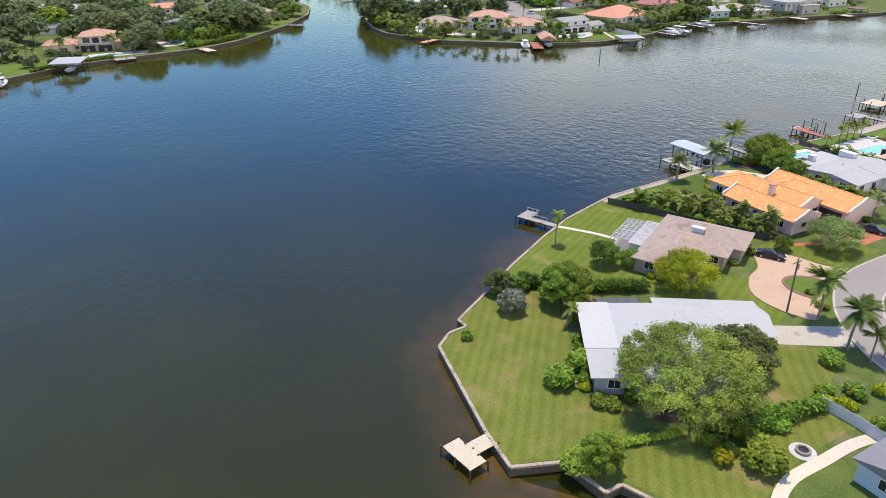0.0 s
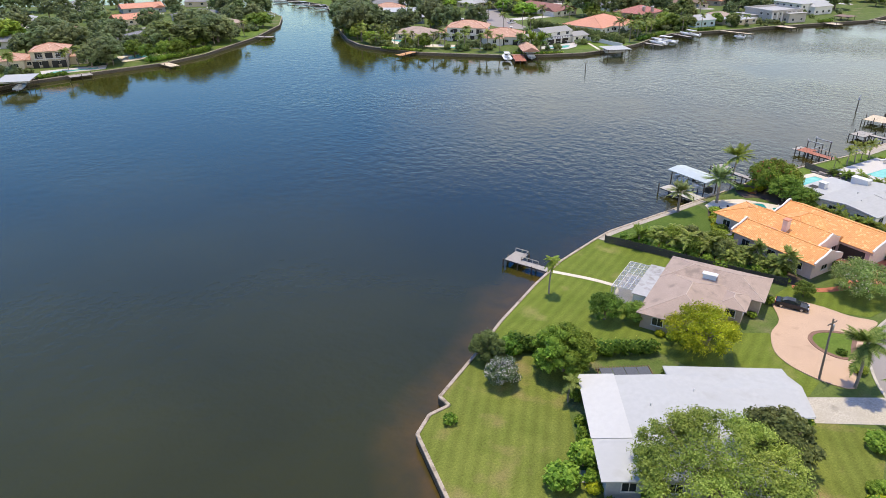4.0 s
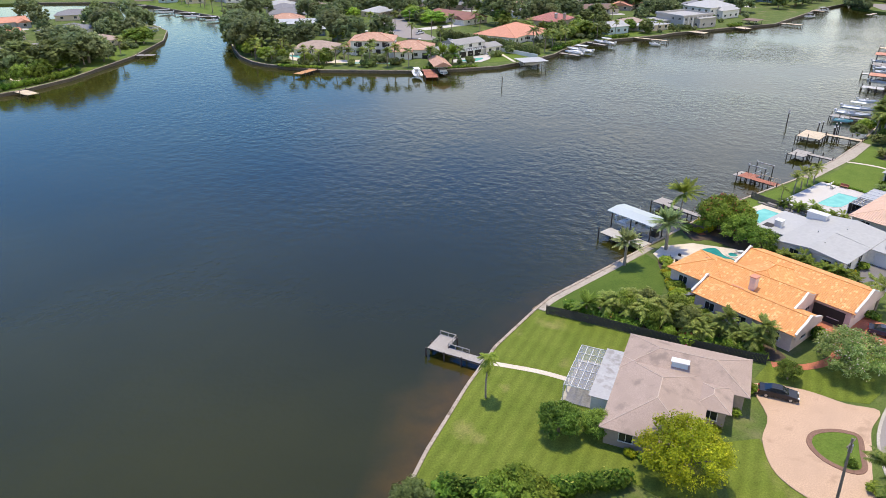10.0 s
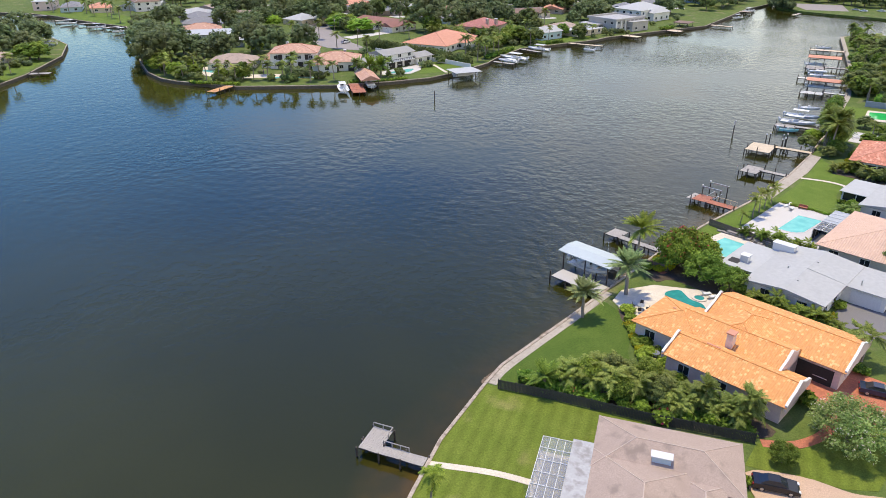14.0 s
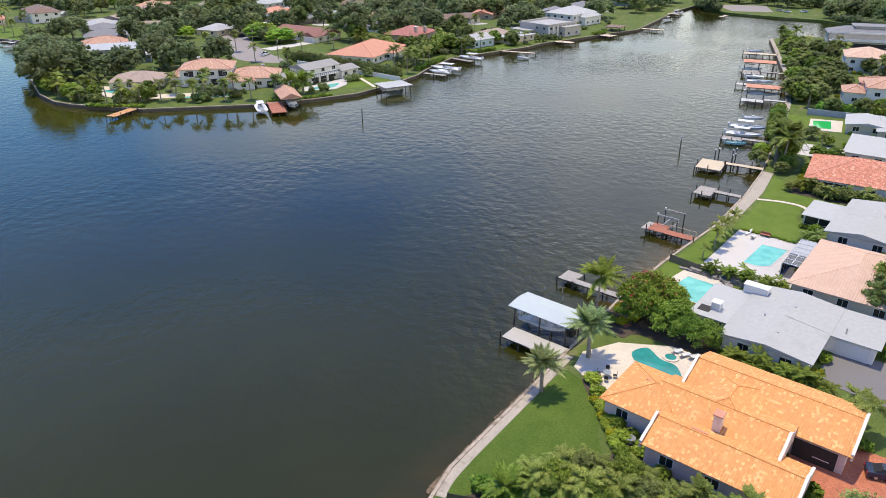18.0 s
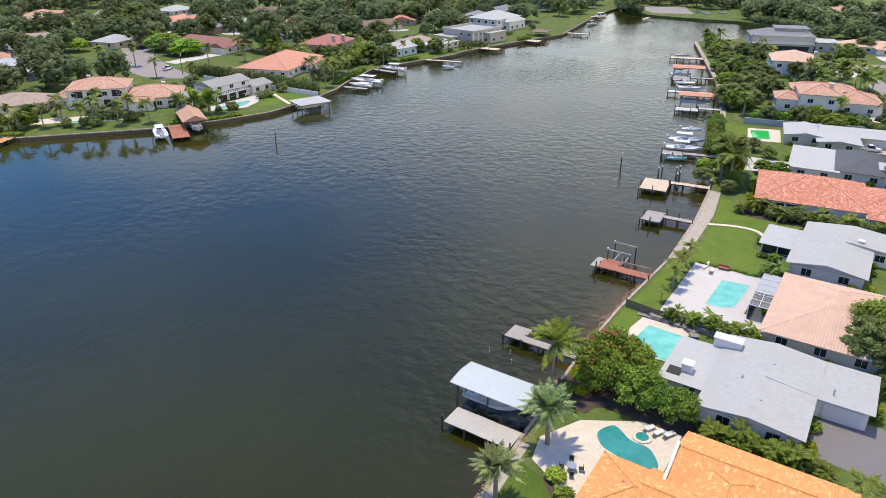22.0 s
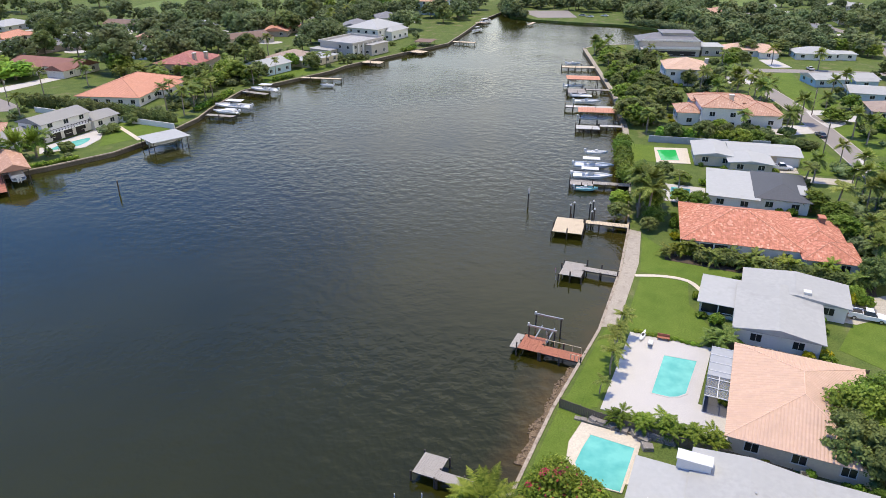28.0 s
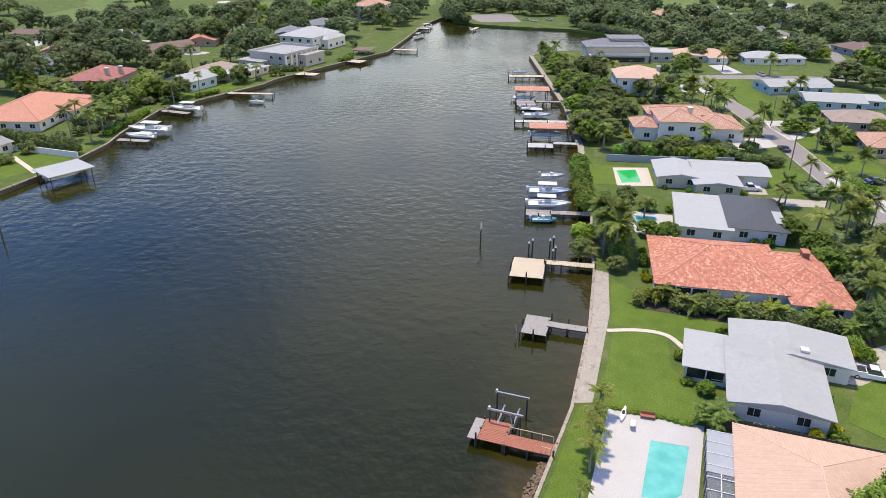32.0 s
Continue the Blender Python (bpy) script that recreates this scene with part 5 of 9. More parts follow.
# parapets and columns of the grey house, arcades of the villas
for x in (-12.6, -9, -5.5, -2, 1.5, 5, 9.4):
    on(p11, "pilaster", Geo().box(x - 0.5, x + 0.5, -9.5, -9.05, LAND, LAND + 6.6), WHITE_WALL)
on(p11, "roof_parapet", Geo().ribbon([(-13.4, -9.4), (10.4, -9.4), (10.4, 10.4), (-13.4, 10.4), (-13.4, -9.4)], 0.5, LAND + 5.7, LAND + 6.7), STONE_WALL)
# the arcades' inner shade is painted as dark panels on solid walls
for ob, xs, y, h in ((p1, (-6, -2, 2, 6), -7.1, 2.6), (l1, (-5, -1.6, 1.8, 5.2), -7.1, 2.6), (p2, (-6, 0, 6), -8.1, 2.4)):
    for x in xs:
        on(ob, "arch_shade_panel", Geo().box(x - 1.1, x + 1.1, y - 0.05, y + 0.02, LAND, LAND + h), DARK, "flat dark panel painted as the shade inside an arcade")
for ob, xs, y in ((p1, (-6.4, -0.6, 5.2), -7.0), (l1, (-3.6, 0.0, 3.6), -6.0)):
    for x in xs:
        # a dark panel on the wall paints the shade of an upper recess
        on(ob, "loggia", Geo().box(x - 1.3, x + 1.3, y - 0.06, y + 0.02, LAND + 3.5, LAND + 5.6), DARK, "flat dark panel painted as a shaded upper recess")
        for c in (x - 1.5, x + 1.5):
            on(ob, "column", Geo().tube((c, y - 0.5, LAND), (c, y - 0.5, LAND + 3.2), 0.16, 0.14, 8), WHITE_PAINT)
        on(ob, "balcony", Geo().box(x - 1.7, x + 1.7, y - 0.9, y + 0.02, LAND + 3.15, LAND + 3.4), WHITE_WALL)
chimney(p1, -4, 2, LAND + 7.6, 1.0, 1.0, 1.4, GREY_WALL)
chimney(p2, 3, 3, LAND + 4.8, 1.0, 1.0, 1.6, GREY_WALL)
chimney(p5, -6, -6, LAND + 5.0, 1.4, 1.2, 3.2, TAUPE_WALL)
chimney(p5, 0, -8, LAND + 5.0, 1.4, 1.2, 2.8, TAUPE_WALL)
chimney(h10, -2, -3, LAND + 7.6, 1.4, 1.2, 1.6, CREAM_WALL)
chimney(h7, 3.4, -14.0, LAND + 4.2, 1.8, 1.1, 1.0, BROWN_ROOF, TILE_RED)
chimney(h11, 5, -8.6, LAND + 4.0, 1.4, 1.2, 4.2, GREY_WALL)
# dark box instead of a recess: the terrace's shade is in its colour
on(h7, "lanai_shade_panel", Geo().box(-9.6, -9.46, 4.0, 11.4, LAND + 0.1, LAND + 2.5), DARK, "flat dark panel painted as the shade of a covered terrace")
for y in (3.8, 6.4, 9.0, 11.6):
    on(h7, "column", Geo().box(-9.85, -9.6, y - 0.14, y + 0.14, LAND, LAND + 2.9), WHITE_PAINT)
on(h7, "lanai_wall", Geo().box(-9.7, -9.6, 3.6, 11.8, LAND, LAND + 0.5), WHITE_WALL)
on(h9, "garage_door", Geo().box(-2.08, -2.02, -13.6, -8.4, LAND, LAND + 2.3), WHITE_PAINT, "pale double garage door")
on(h8, "solar_panel", Geo().box(-6, 0.5, -10.4, -6.4, LAND + 3.75, LAND + 3.86), WHITE_ROOF, "raised pale roof panel")
# modest houses scattered through the wooded streets
rh = random.Random(31)
ROOFS = [SLATE_ROOF, BROWN_ROOF, GREY_ROOF, TAN_ROOF, TILE_TAN, WHITE_ROOF, SLATE_ROOF, TILE_CORAL]
WALLS = [WHITE_WALL, CREAM_WALL, GREY_WALL, TAUPE_WALL]
for x, y in ((228, 428), (246, 470), (262, 440), (300, 455), (330, 400), (340, 440), (296, 505), (240, 535), (366, 372), (310, 530), (372, 480), (390, 330), (420, 330), (450, 300), (490, 300), (216, 405), (268, 486), (318, 428), (352, 408), (276, 402), (330, 470), (238, 452), (410, 380), (440, 345),
             (-40, 420), (-70, 380), (36, 430), (20, 470), (90, 490), (130, 500), (-20, 470), (60, 520), (110, 440), (-60, 470),
             (500, 20), (520, -10), (540, 60), (470, -20), (420, -10), (440, -40), (390, -20), (360, -8), (330, -16), (600, 40), (640, 90), (600, 120), (680, 40)):
    rf, w, d = rh.choice(ROOFS), rh.uniform(8, 12), rh.uniform(5.5, 7.5)
    SOLID.extend([(x - 12, y - 15, 9), (x - 18, y - 24, 7)])
    nm = {"grey_shingle_roof": "grey shingle", "brown_shingle_roof": "brown shingle", "pale_grey_roof": "pale grey", "tan_shingle_roof": "tan shingle", "buff_clay_tiles": "clay tile", "white_roof_coating": "white", "coral_tiles": "coral tile"}[rf.name]
    house("low house among trees with a " + nm + " roof", (x, y), rh.uniform(-35, 35), [(-w, w, -d, d, 3.0, "hip" if rh.random() < 0.6 else "gable_x", 2.0), (w - 6, w, -d - 4, -d + 2, 2.9, "gable_y", 1.4)], rh.choice(WALLS), rf, gap=6, group="houses in the wooded streets")
    sheet("drive", oval(x + 4, y - d - 8, 4, 6, 12, turn=rh.uniform(0, 90)), 1.0, LAND + 0.05, PALE_DECK, "pale concrete drive beside a house", "driveway")

# ---- plants ----
ICO_V = np.array([(0, 0, 1)] + [(0.894 * math.cos(a), 0.894 * math.sin(a), 0.447) for a in np.arange(5) * 1.2566] + [(0.894 * math.cos(a), 0.894 * math.sin(a), -0.447) for a in np.arange(5) * 1.2566 + 0.6283] + [(0, 0, -1)])
ICO_F = np.array([(0, 1 + i, 1 + (i + 1) % 5) for i in range(5)] + [(1 + i, 6 + i, 1 + (i + 1) % 5) for i in range(5)] + [(1 + (i + 1) % 5, 6 + i, 6 + (i + 1) % 5) for i in range(5)] + [(11, 6 + (i + 1) % 5, 6 + i) for i in range(5)])


def leaf_mesh(name, seed, lobes, count, size, material, droop=0.45, fill=0.35, stray=0.12, core=0.0, loose=0.5):
    """A crown of many small leaf clumps round a set of lobes, denser at their skin."""
    rng = np.random.default_rng(seed)
    lob = np.array(lobes, float)
    w = (lob[:, 3] * lob[:, 4] + lob[:, 4] * lob[:, 5]) ** 1.0
    pick = rng.choice(len(lob), count, p=w / w.sum())
    d = rng.normal(size=(count, 3))
    d[:, 2] = np.where(d[:, 2] < -0.5, -d[:, 2], d[:, 2])
    d /= np.linalg.norm(d, axis=1)[:, None]
    rad = 1.0 - fill * rng.random(count) ** 1.5 + stray * rng.normal(size=count)
    pos = lob[pick, :3] + d * lob[pick, 3:] * rad[:, None]
    nrm = d * 0.85 + rng.normal(size=(count, 3)) * loose + (0, 0, droop)
    nrm /= np.linalg.norm(nrm, axis=1)[:, None]
    a = np.cross(nrm, rng.normal(size=(count, 3)))
    a /= np.linalg.norm(a, axis=1)[:, None]
    b = np.cross(nrm, a)
    s = size * (0.55 + 0.8 * rng.random(count))[:, None]
    r = 0.75 + 0.5 * rng.random((count, 4, 1))
    # far clumps are three-cornered, near ones four-cornered
    n = 3 if size > 0.4 else 4
    ring = [pos + a * s * r[:, 0], pos + b * s * 0.6 * r[:, 1], pos - a * s * r[:, 2], pos - b * s * 0.6 * r[:, 3]]
    if n == 3:
        ring = [pos + a * s * r[:, 0], pos - a * s * 0.4 + b * s * 0.8 * r[:, 1], pos - a * s * 0.4 - b * s * 0.8 * r[:, 3]]
    corners = np.stack(ring, 1).reshape(-1, 3)
    loops, starts = np.arange(n * count), np.arange(0, n * count, n)
    if core:
        # the dense inside of each lobe
        m = len(lob)
        ball = ICO_V[None] * (1 + 0.2 * rng.normal(size=(m, 12, 1))) * lob[:, None, 3:] * core + lob[:, None, :3]
        tri = (ICO_F[None] + 12 * np.arange(m)[:, None, None]).reshape(-1) + n * count
        starts = np.concatenate([starts, n * count + np.arange(0, len(tri), 3)])
        loops = np.concatenate([loops, tri])
        corners = np.concatenate([corners, ball.reshape(-1, 3)])
    me = bpy.data.meshes.new(name)
    me.vertices.add(len(corners))
    me.vertices.foreach_set("co", corners.astype(np.float32).ravel())
    me.loops.add(len(loops))
    me.loops.foreach_set("vertex_index", loops.astype(np.int32))
    me.polygons.add(len(starts))
    me.polygons.foreach_set("loop_start", starts.astype(np.int32))
    if core:
        me.polygons.foreach_set("use_smooth", np.arange(len(starts)) >= count)
    me.materials.append(material)
    me.update(calc_edges=True)
    return me


def dome(seed, r, h, base, k, small=0.5):
    """Lobes of a rounded, uneven crown of radius r from base to h, set all over its skin."""
    rnd = random.Random(seed)
    mid, rz = base + (h - base) * 0.45, (h - base) * 0.55
    q0 = r * min(small, 1.5 / math.sqrt(k))
    out = [(0, 0, mid, r * 0.55, r * 0.55, rz * 0.6)]
    for i in range(k):
        a, z = 2.39996 * i + rnd.uniform(-0.3, 0.3), 1 - 1.62 * (i + 0.5) / k
        q = q0 * rnd.uniform(0.55, 1.3)
        ring = math.sqrt(max(0, 1 - z * z)) if z > 0 else 1 - 0.35 * z * z
        out.append(((r - q * 0.8) * ring * math.cos(a) * rnd.uniform(0.85, 1.05), (r - q * 0.8) * ring * math.sin(a) * rnd.uniform(0.85, 1.05), mid + (rz - q * 0.6) * z * rnd.uniform(0.85, 1.05), q, q, q * rnd.uniform(0.6, 0.9)))
    return out


def trunk_geo(seed, h, r, reach, limbs=6, base=0.35):
    rnd, g = random.Random(seed), Geo()
    top = h * base
    g.tube((0, 0, -0.2), (0.1 * r, 0, top), r, r * 0.75, 8)
    for i in range(limbs):
        a = 2 * math.pi * i / limbs + rnd.uniform(-0.3, 0.3)
        k = rnd.uniform(0.45, 0.75) * reach
        elbow = (0.45 * k * math.cos(a), 0.45 * k * math.sin(a), top + (h * 0.55 - top) * 0.55)
        tip = (k * math.cos(a), k * math.sin(a), h * rnd.uniform(0.6, 0.78))
        g.tube((0, 0, top * 0.9), elbow, r * 0.55, r * 0.38, 6)
        g.tube(elbow, tip, r * 0.38, r * 0.12, 5)
    return g


def frond_geo(g, base, heading, length, rise, droop, width, leaflets=13, tilt=0.3):
    """One feathered leaf: an arched midrib with leaflets hanging from both sides."""
    c, s = math.cos(heading), math.sin(heading)

    def at(u):
        return Vector((base[0] + c * length * u, base[1] + s * length * u, base[2] + rise * length * u - droop * length * u * u))

    side = Vector((-s, c, 0))
    for i in range(5):
        p, q = at(i / 5), at((i + 1) / 5)
        g.add([p + side * 0.05, p - side * 0.05, q - side * 0.035, q + side * 0.035], [(0, 1, 2, 3)])
    for i in range(leaflets):
        u = 0.14 + 0.86 * (i + 0.5) / leaflets
        k = width * (1 - 0.75 * (2 * u - 0.85) ** 2) * (1.0 if u < 0.85 else 0.8)
        p, q = at(u - 0.55 / leaflets), at(u + 0.55 / leaflets)
        ahead = (at(min(u + 0.1, 1.1)) - at(u)).normalized()
        for sg in (1, -1):
            tip = (p + q) / 2 + side * sg * k + ahead * k * 0.55 - Vector((0, 0, k * tilt))
            g.add([p, q, tip], [(0, 1, 2)] if sg < 0 else [(1, 0, 2)])


def palm_crown(seed, n, length, width, top, spread=(-0.35, 1.15), droop=(0.35, 0.75), leaflets=19):
    rnd, g = random.Random(seed), Geo()
    for i in range(n):
        lift = spread[0] + (spread[1] - spread[0]) * ((i * 0.7549 + 0.31 * rnd.random()) % 1.0)
        k = length * rnd.uniform(0.85, 1.1)
        run = k / math.sqrt(1 + max(lift, 0) ** 2)
        frond_geo(g, (0, 0, top), i * 2.39996 + rnd.uniform(-0.2, 0.2), run, lift, rnd.uniform(*droop), width * rnd.uniform(0.85, 1.1), leaflets)
    return g


def palm_trunk(h, r0, r1, lean=0.3, seed=0):
    g, rnd = Geo(), random.Random(seed)
    pts = [(lean * (i / 5) ** 2, 0.1 * math.sin(i), h * i / 5 - (0.2 if i == 0 else 0)) for i in range(6)]
    for i in range(5):
        g.tube(pts[i], pts[i + 1], r0 + (r1 - r0) * i / 5, r0 + (r1 - r0) * (i + 1) / 5, 8)
    return g, pts[-1]


# kind: nominal radius and height, then how to build the parts
def build_plant(kind):
    if kind in TREES:
        r, h, base, k, n, size, mat, bark = TREES[kind]
        seed = sum(map(ord, kind))
        crown = leaf_mesh("crown", seed, dome(seed, r, h, base, k), n, size, mat, fill=AIRY.get(kind, (0.35, 0.12))[0], stray=AIRY.get(kind, (0.35, 0.12))[1], core=0.0 if kind in AIRY else 0.7 if size > 0.4 else 0.82, droop=0.9 if size > 0.4 else 0.45, loose=0.38 if size > 0.4 else 0.5)
        trunk = trunk_geo(seed, h, 0.05 * r + 0.06, r).mesh("trunk", bark)
        return r, h, [("trunk", trunk), ("crown", crown)]
    if kind in PALMS:
        h, r0, r1, lean, n, length, width, mat, spread, droop = PALMS[kind]
        seed = sum(map(ord, kind))
        g, tip = palm_trunk(h, r0, r1, lean, seed)
        cr = palm_crown(seed, n, length, width, 0, spread, droop)
        cr.v = [(x + tip[0], y + tip[1], z + tip[2]) for x, y, z in cr.v]
        return length, h, [("trunk", g.mesh("trunk", PALM_BARK)), ("crown", cr.mesh("crown", mat))]
    # a clump of cane palms
    rnd, g, st = random.Random(7), Geo(), Geo()
    for i in range(9):
        a, d = i * 2.4, 0.32 * math.sqrt(i)
        x, y, z = d * math.cos(a), d * math.sin(a), rnd.uniform(1.0, 2.6)
        st.tube((x * 0.6, y * 0.6, -0.1), (x, y, z), 0.06, 0.05, 5)
        for j in range(9):
            lift = rnd.uniform(0.2, 1.4)
            frond_geo(g, (x, y, z), j * 2.4 + i, 2.1 / math.sqrt(1 + lift * lift) * rnd.uniform(0.8, 1.15), lift, rnd.uniform(0.5, 0.9), 0.44, 13)
    return 2.2, 3.6, [("stem_clump", st.mesh("stem_clump", PALM_BARK)), ("crown", g.mesh("crown", LEAF_PALM_GOLD if kind == "gold_cane" else LEAF_PALM))]


AIRY = {"great_tree": (0.72, 0.19), "golden_tree": (0.8, 0.2), "blossom_tree": (0.7, 0.25), "flame_tree": (0.6, 0.22), "mid_tree": (0.5, 0.2)}
TREES = {  # radius, height, crown's base, lobes, leaves, leaf size, leaves' material, bark
    "great_tree": (7.5, 9.0, 1.4, 120, 56000, 0.11, LEAF_PALE, BARK),
    "round_tree": (3.8, 6.0, 0.3, 40, 10000, 0.15, LEAF_BRIGHT, BARK),
    "golden_tree": (4.8, 6.5, 1.2, 40, 19000, 0.115, LEAF_YELLOW, BARK),
    "blossom_tree": (4.6, 6.0, 0.8, 40, 14000, 0.13, LEAF_BLOOM, BARK),
    "blossom_shrub": (2.6, 3.6, 0.3, 22, 6000, 0.115, LEAF_FLOWER, BARK),
    "mid_tree": (3.2, 5.2, 0.4, 28, 6000, 0.165, LEAF_MID, BARK),
    "dark_tree": (4.0, 6.8, 0.4, 34, 7000, 0.19, LEAF_DARK, BARK),
    "shrub": (1.8, 2.4, 0.1, 18, 700, 0.2, LEAF_BRIGHT, BARK),
    "dark_shrub": (1.8, 2.2, 0.1, 18, 640, 0.2, LEAF_HEDGE, BARK),
    "border_shrub": (1.0, 1.2, 0.05, 10, 320, 0.22, LEAF_HEDGE, BARK),
    "border_light_shrub": (1.0, 1.1, 0.05, 10, 320, 0.22, LEAF_BRIGHT, BARK),
    "garden_clump": (2.2, 2.6, 0.05, 12, 420, 0.34, LEAF_MID, BARK),
    "garden_dark_clump": (2.2, 3.0, 0.05, 12, 420, 0.34, LEAF_DARK, BARK),
    "flower_bush": (1.2, 1.2, 0.05, 8, 420, 0.19, LEAF_RED, BARK),
    "croton": (0.9, 1.0, 0.05, 8, 420, 0.18, LEAF_YELLOW, BARK),
    "flame_tree": (5.2, 7.0, 0.8, 46, 11000, 0.19, LEAF_RED, BARK),
    "far_oak": (6.5, 9.5, 1.3, 32, 2700, 0.46, LEAF_OAK, BARK),
    "far_oak_b": (5.5, 10.5, 1.3, 28, 2300, 0.46, LEAF_DARK, BARK),
    "far_tree": (4.6, 8.0, 1.0, 22, 1700, 0.46, LEAF_MID, BARK),
    "far_light_tree": (4.4, 7.0, 0.8, 22, 1700, 0.46, LEAF_BRIGHT, BARK),
}
PALMS = {  # trunk height, radii, lean, fronds, their length, leaflets' length, material, range of rise, of droop
    "date_palm": (5.0, 0.3, 0.24, 0.2, 64, 3.5, 0.6, LEAF_PALM_GREY, (-0.3, 1.9), (0.2, 0.42)),
    "spiky_palm": (2.2, 0.24, 0.2, 0.2, 46, 2.9, 0.5, LEAF_MID, (-0.2, 1.9), (0.15, 0.38)),
    "coconut_palm": (6.6, 0.2, 0.13, 1.0, 30, 4.4, 0.7, LEAF_PALM_GOLD, (-0.1, 1.7), (0.32, 0.6)),
    "queen_palm": (6.5, 0.2, 0.15, 0.3, 36, 3.3, 0.8, LEAF_PALM, (-0.4, 1.9), (0.3, 0.62)),
    "young_palm": (3.4, 0.13, 0.1, 0.3, 16, 2.1, 0.55, LEAF_PALM, (-0.1, 1.5), (0.4, 0.75)),
    "thin_palm": (6.2, 0.13, 0.1, 0.2, 22, 1.7, 0.5, LEAF_PALM_GOLD, (-0.5, 1.2), (0.5, 0.9)),
    "far_palm": (8.0, 0.2, 0.15, 0.3, 24, 3.0, 0.95, LEAF_PALM, (-0.3, 1.6), (0.35, 0.7)),
}
WORDS = {"great_tree": ("broad feathery light green shade tree", "tree"), "round_tree": ("dense round bright green tree", "tree"), "golden_tree": ("yellow-green flowering tree with an open crown", "tree"),
         "blossom_shrub": ("rounded shrub covered in pale blossom", "shrub"), "mid_tree": ("leafy green garden tree", "tree"), "dark_tree": ("dark green broadleaf tree", "tree"),
         "shrub": ("bright green rounded garden shrub", "shrub"), "dark_shrub": ("dark green garden shrub", "shrub"), "border_shrub": ("dark green shrub against a house wall", "shrub"), "border_light_shrub": ("light green shrub against a house wall", "shrub"), "garden_clump": ("green shrub in a distant garden", "shrub"), "garden_dark_clump": ("dark green shrub in a distant garden", "shrub"), "flower_bush": ("low green bush with red flowers", "bush"),
         "blossom_tree": ("green tree sprinkled with pale blossom", "tree"), "croton": ("yellow-leaved croton bush in a border", "bush"), "flame_tree": ("spreading green tree with clusters of red flowers", "tree"), "far_oak": ("broad dark oak among the houses", "tree"), "far_oak_b": ("tall dark oak in the wooded streets", "tree"),
         "far_tree": ("green tree among distant gardens", "tree"), "far_light_tree": ("light green tree among distant gardens", "tree"), "date_palm": ("grey-green date palm with a full stiff crown", "palm tree"),
         "spiky_palm": ("low green palm with stiff spiky fronds", "palm tree"), "coconut_palm": ("leaning coconut palm with golden fronds", "palm tree"), "queen_palm": ("tall palm with arching feathery fronds", "palm tree"), "young_palm": ("small garden palm with arching fronds", "palm tree"),
         "thin_palm": ("slender palm with a small ragged crown", "palm tree"), "far_palm": ("tall palm among distant houses", "palm tree"), "cane": ("bushy clump of green cane palms", "palm"), "gold_cane": ("bushy clump of golden cane palms", "palm")}
_plants = {}
COARSE = {"mid_tree": "far_tree", "dark_tree": "far_oak_b", "round_tree": "far_light_tree"}
_rnd = random.Random(11)


def plant(kind, x, y, r=None, h=None, turn=None, group="", label="", z=LAND):
    """A plant of that kind, stretched to its radius and height."""
    turn = _rnd.uniform(0, 360) if turn is None else turn
    if (x > 225 or y > 200) and kind in COARSE:
        label, kind = label or WORDS[kind][0], COARSE[kind]
    if kind not in _plants:
        nr, nh, meshes = build_plant(kind)
        _plants[kind] = (nr, nh, meshes)
    nr, nh, meshes = _plants[kind]
    k, kz = (r or nr) / nr, (h or nh) / nh
    name = WORDS[kind][1].replace(" ", "_")
    ob = thing(name, pose(x, y, z, 0, 0, turn) @ Matrix.Diagonal((k, k, kz, 1)), label or WORDS[kind][0], WORDS[kind][1], group)
    for nm, me in meshes:
        part(nm, me, None, ob)
    return ob


def hedge(path, width, height, label="clipped green hedge", material=None, seed=3, size=0.2, dens=95):
    """A hedge of leaves along a path."""
    rnd = random.Random(seed)
    lobes, total = [], 0.0
    line = [Vector(p) for p in path]
    c = sum(line, Vector((0, 0))) / len(line)
    for a, b in zip(line, line[1:]):
        n = max(1, int((b - a).length / (width * 0.45)))
        total += (b - a).length
        for i in range(n):
            p = a.lerp(b, (i + 0.5) / n) - c
            q = width * rnd.uniform(0.42, 0.6)
            lobes.append((p.x + rnd.uniform(-0.1, 0.1), p.y + rnd.uniform(-0.1, 0.1), height * rnd.uniform(0.4, 0.52), q, q, height * rnd.uniform(0.42, 0.58)))
    ob = thing("hedge", pose(c.x, c.y, LAND), label, "hedge")
    part("leaves", leaf_mesh("leaves", seed, lobes, int(total * dens * (width + height) * 0.5), size, material or LEAF_HEDGE, core=0.85), None, ob)
    g = Geo()
    for l in lobes[::2]:
        g.tube((l[0], l[1], -0.1), (l[0], l[1], height * 0.5), 0.05, 0.03, 5)
    part("stems", g, BARK, ob)
    return ob


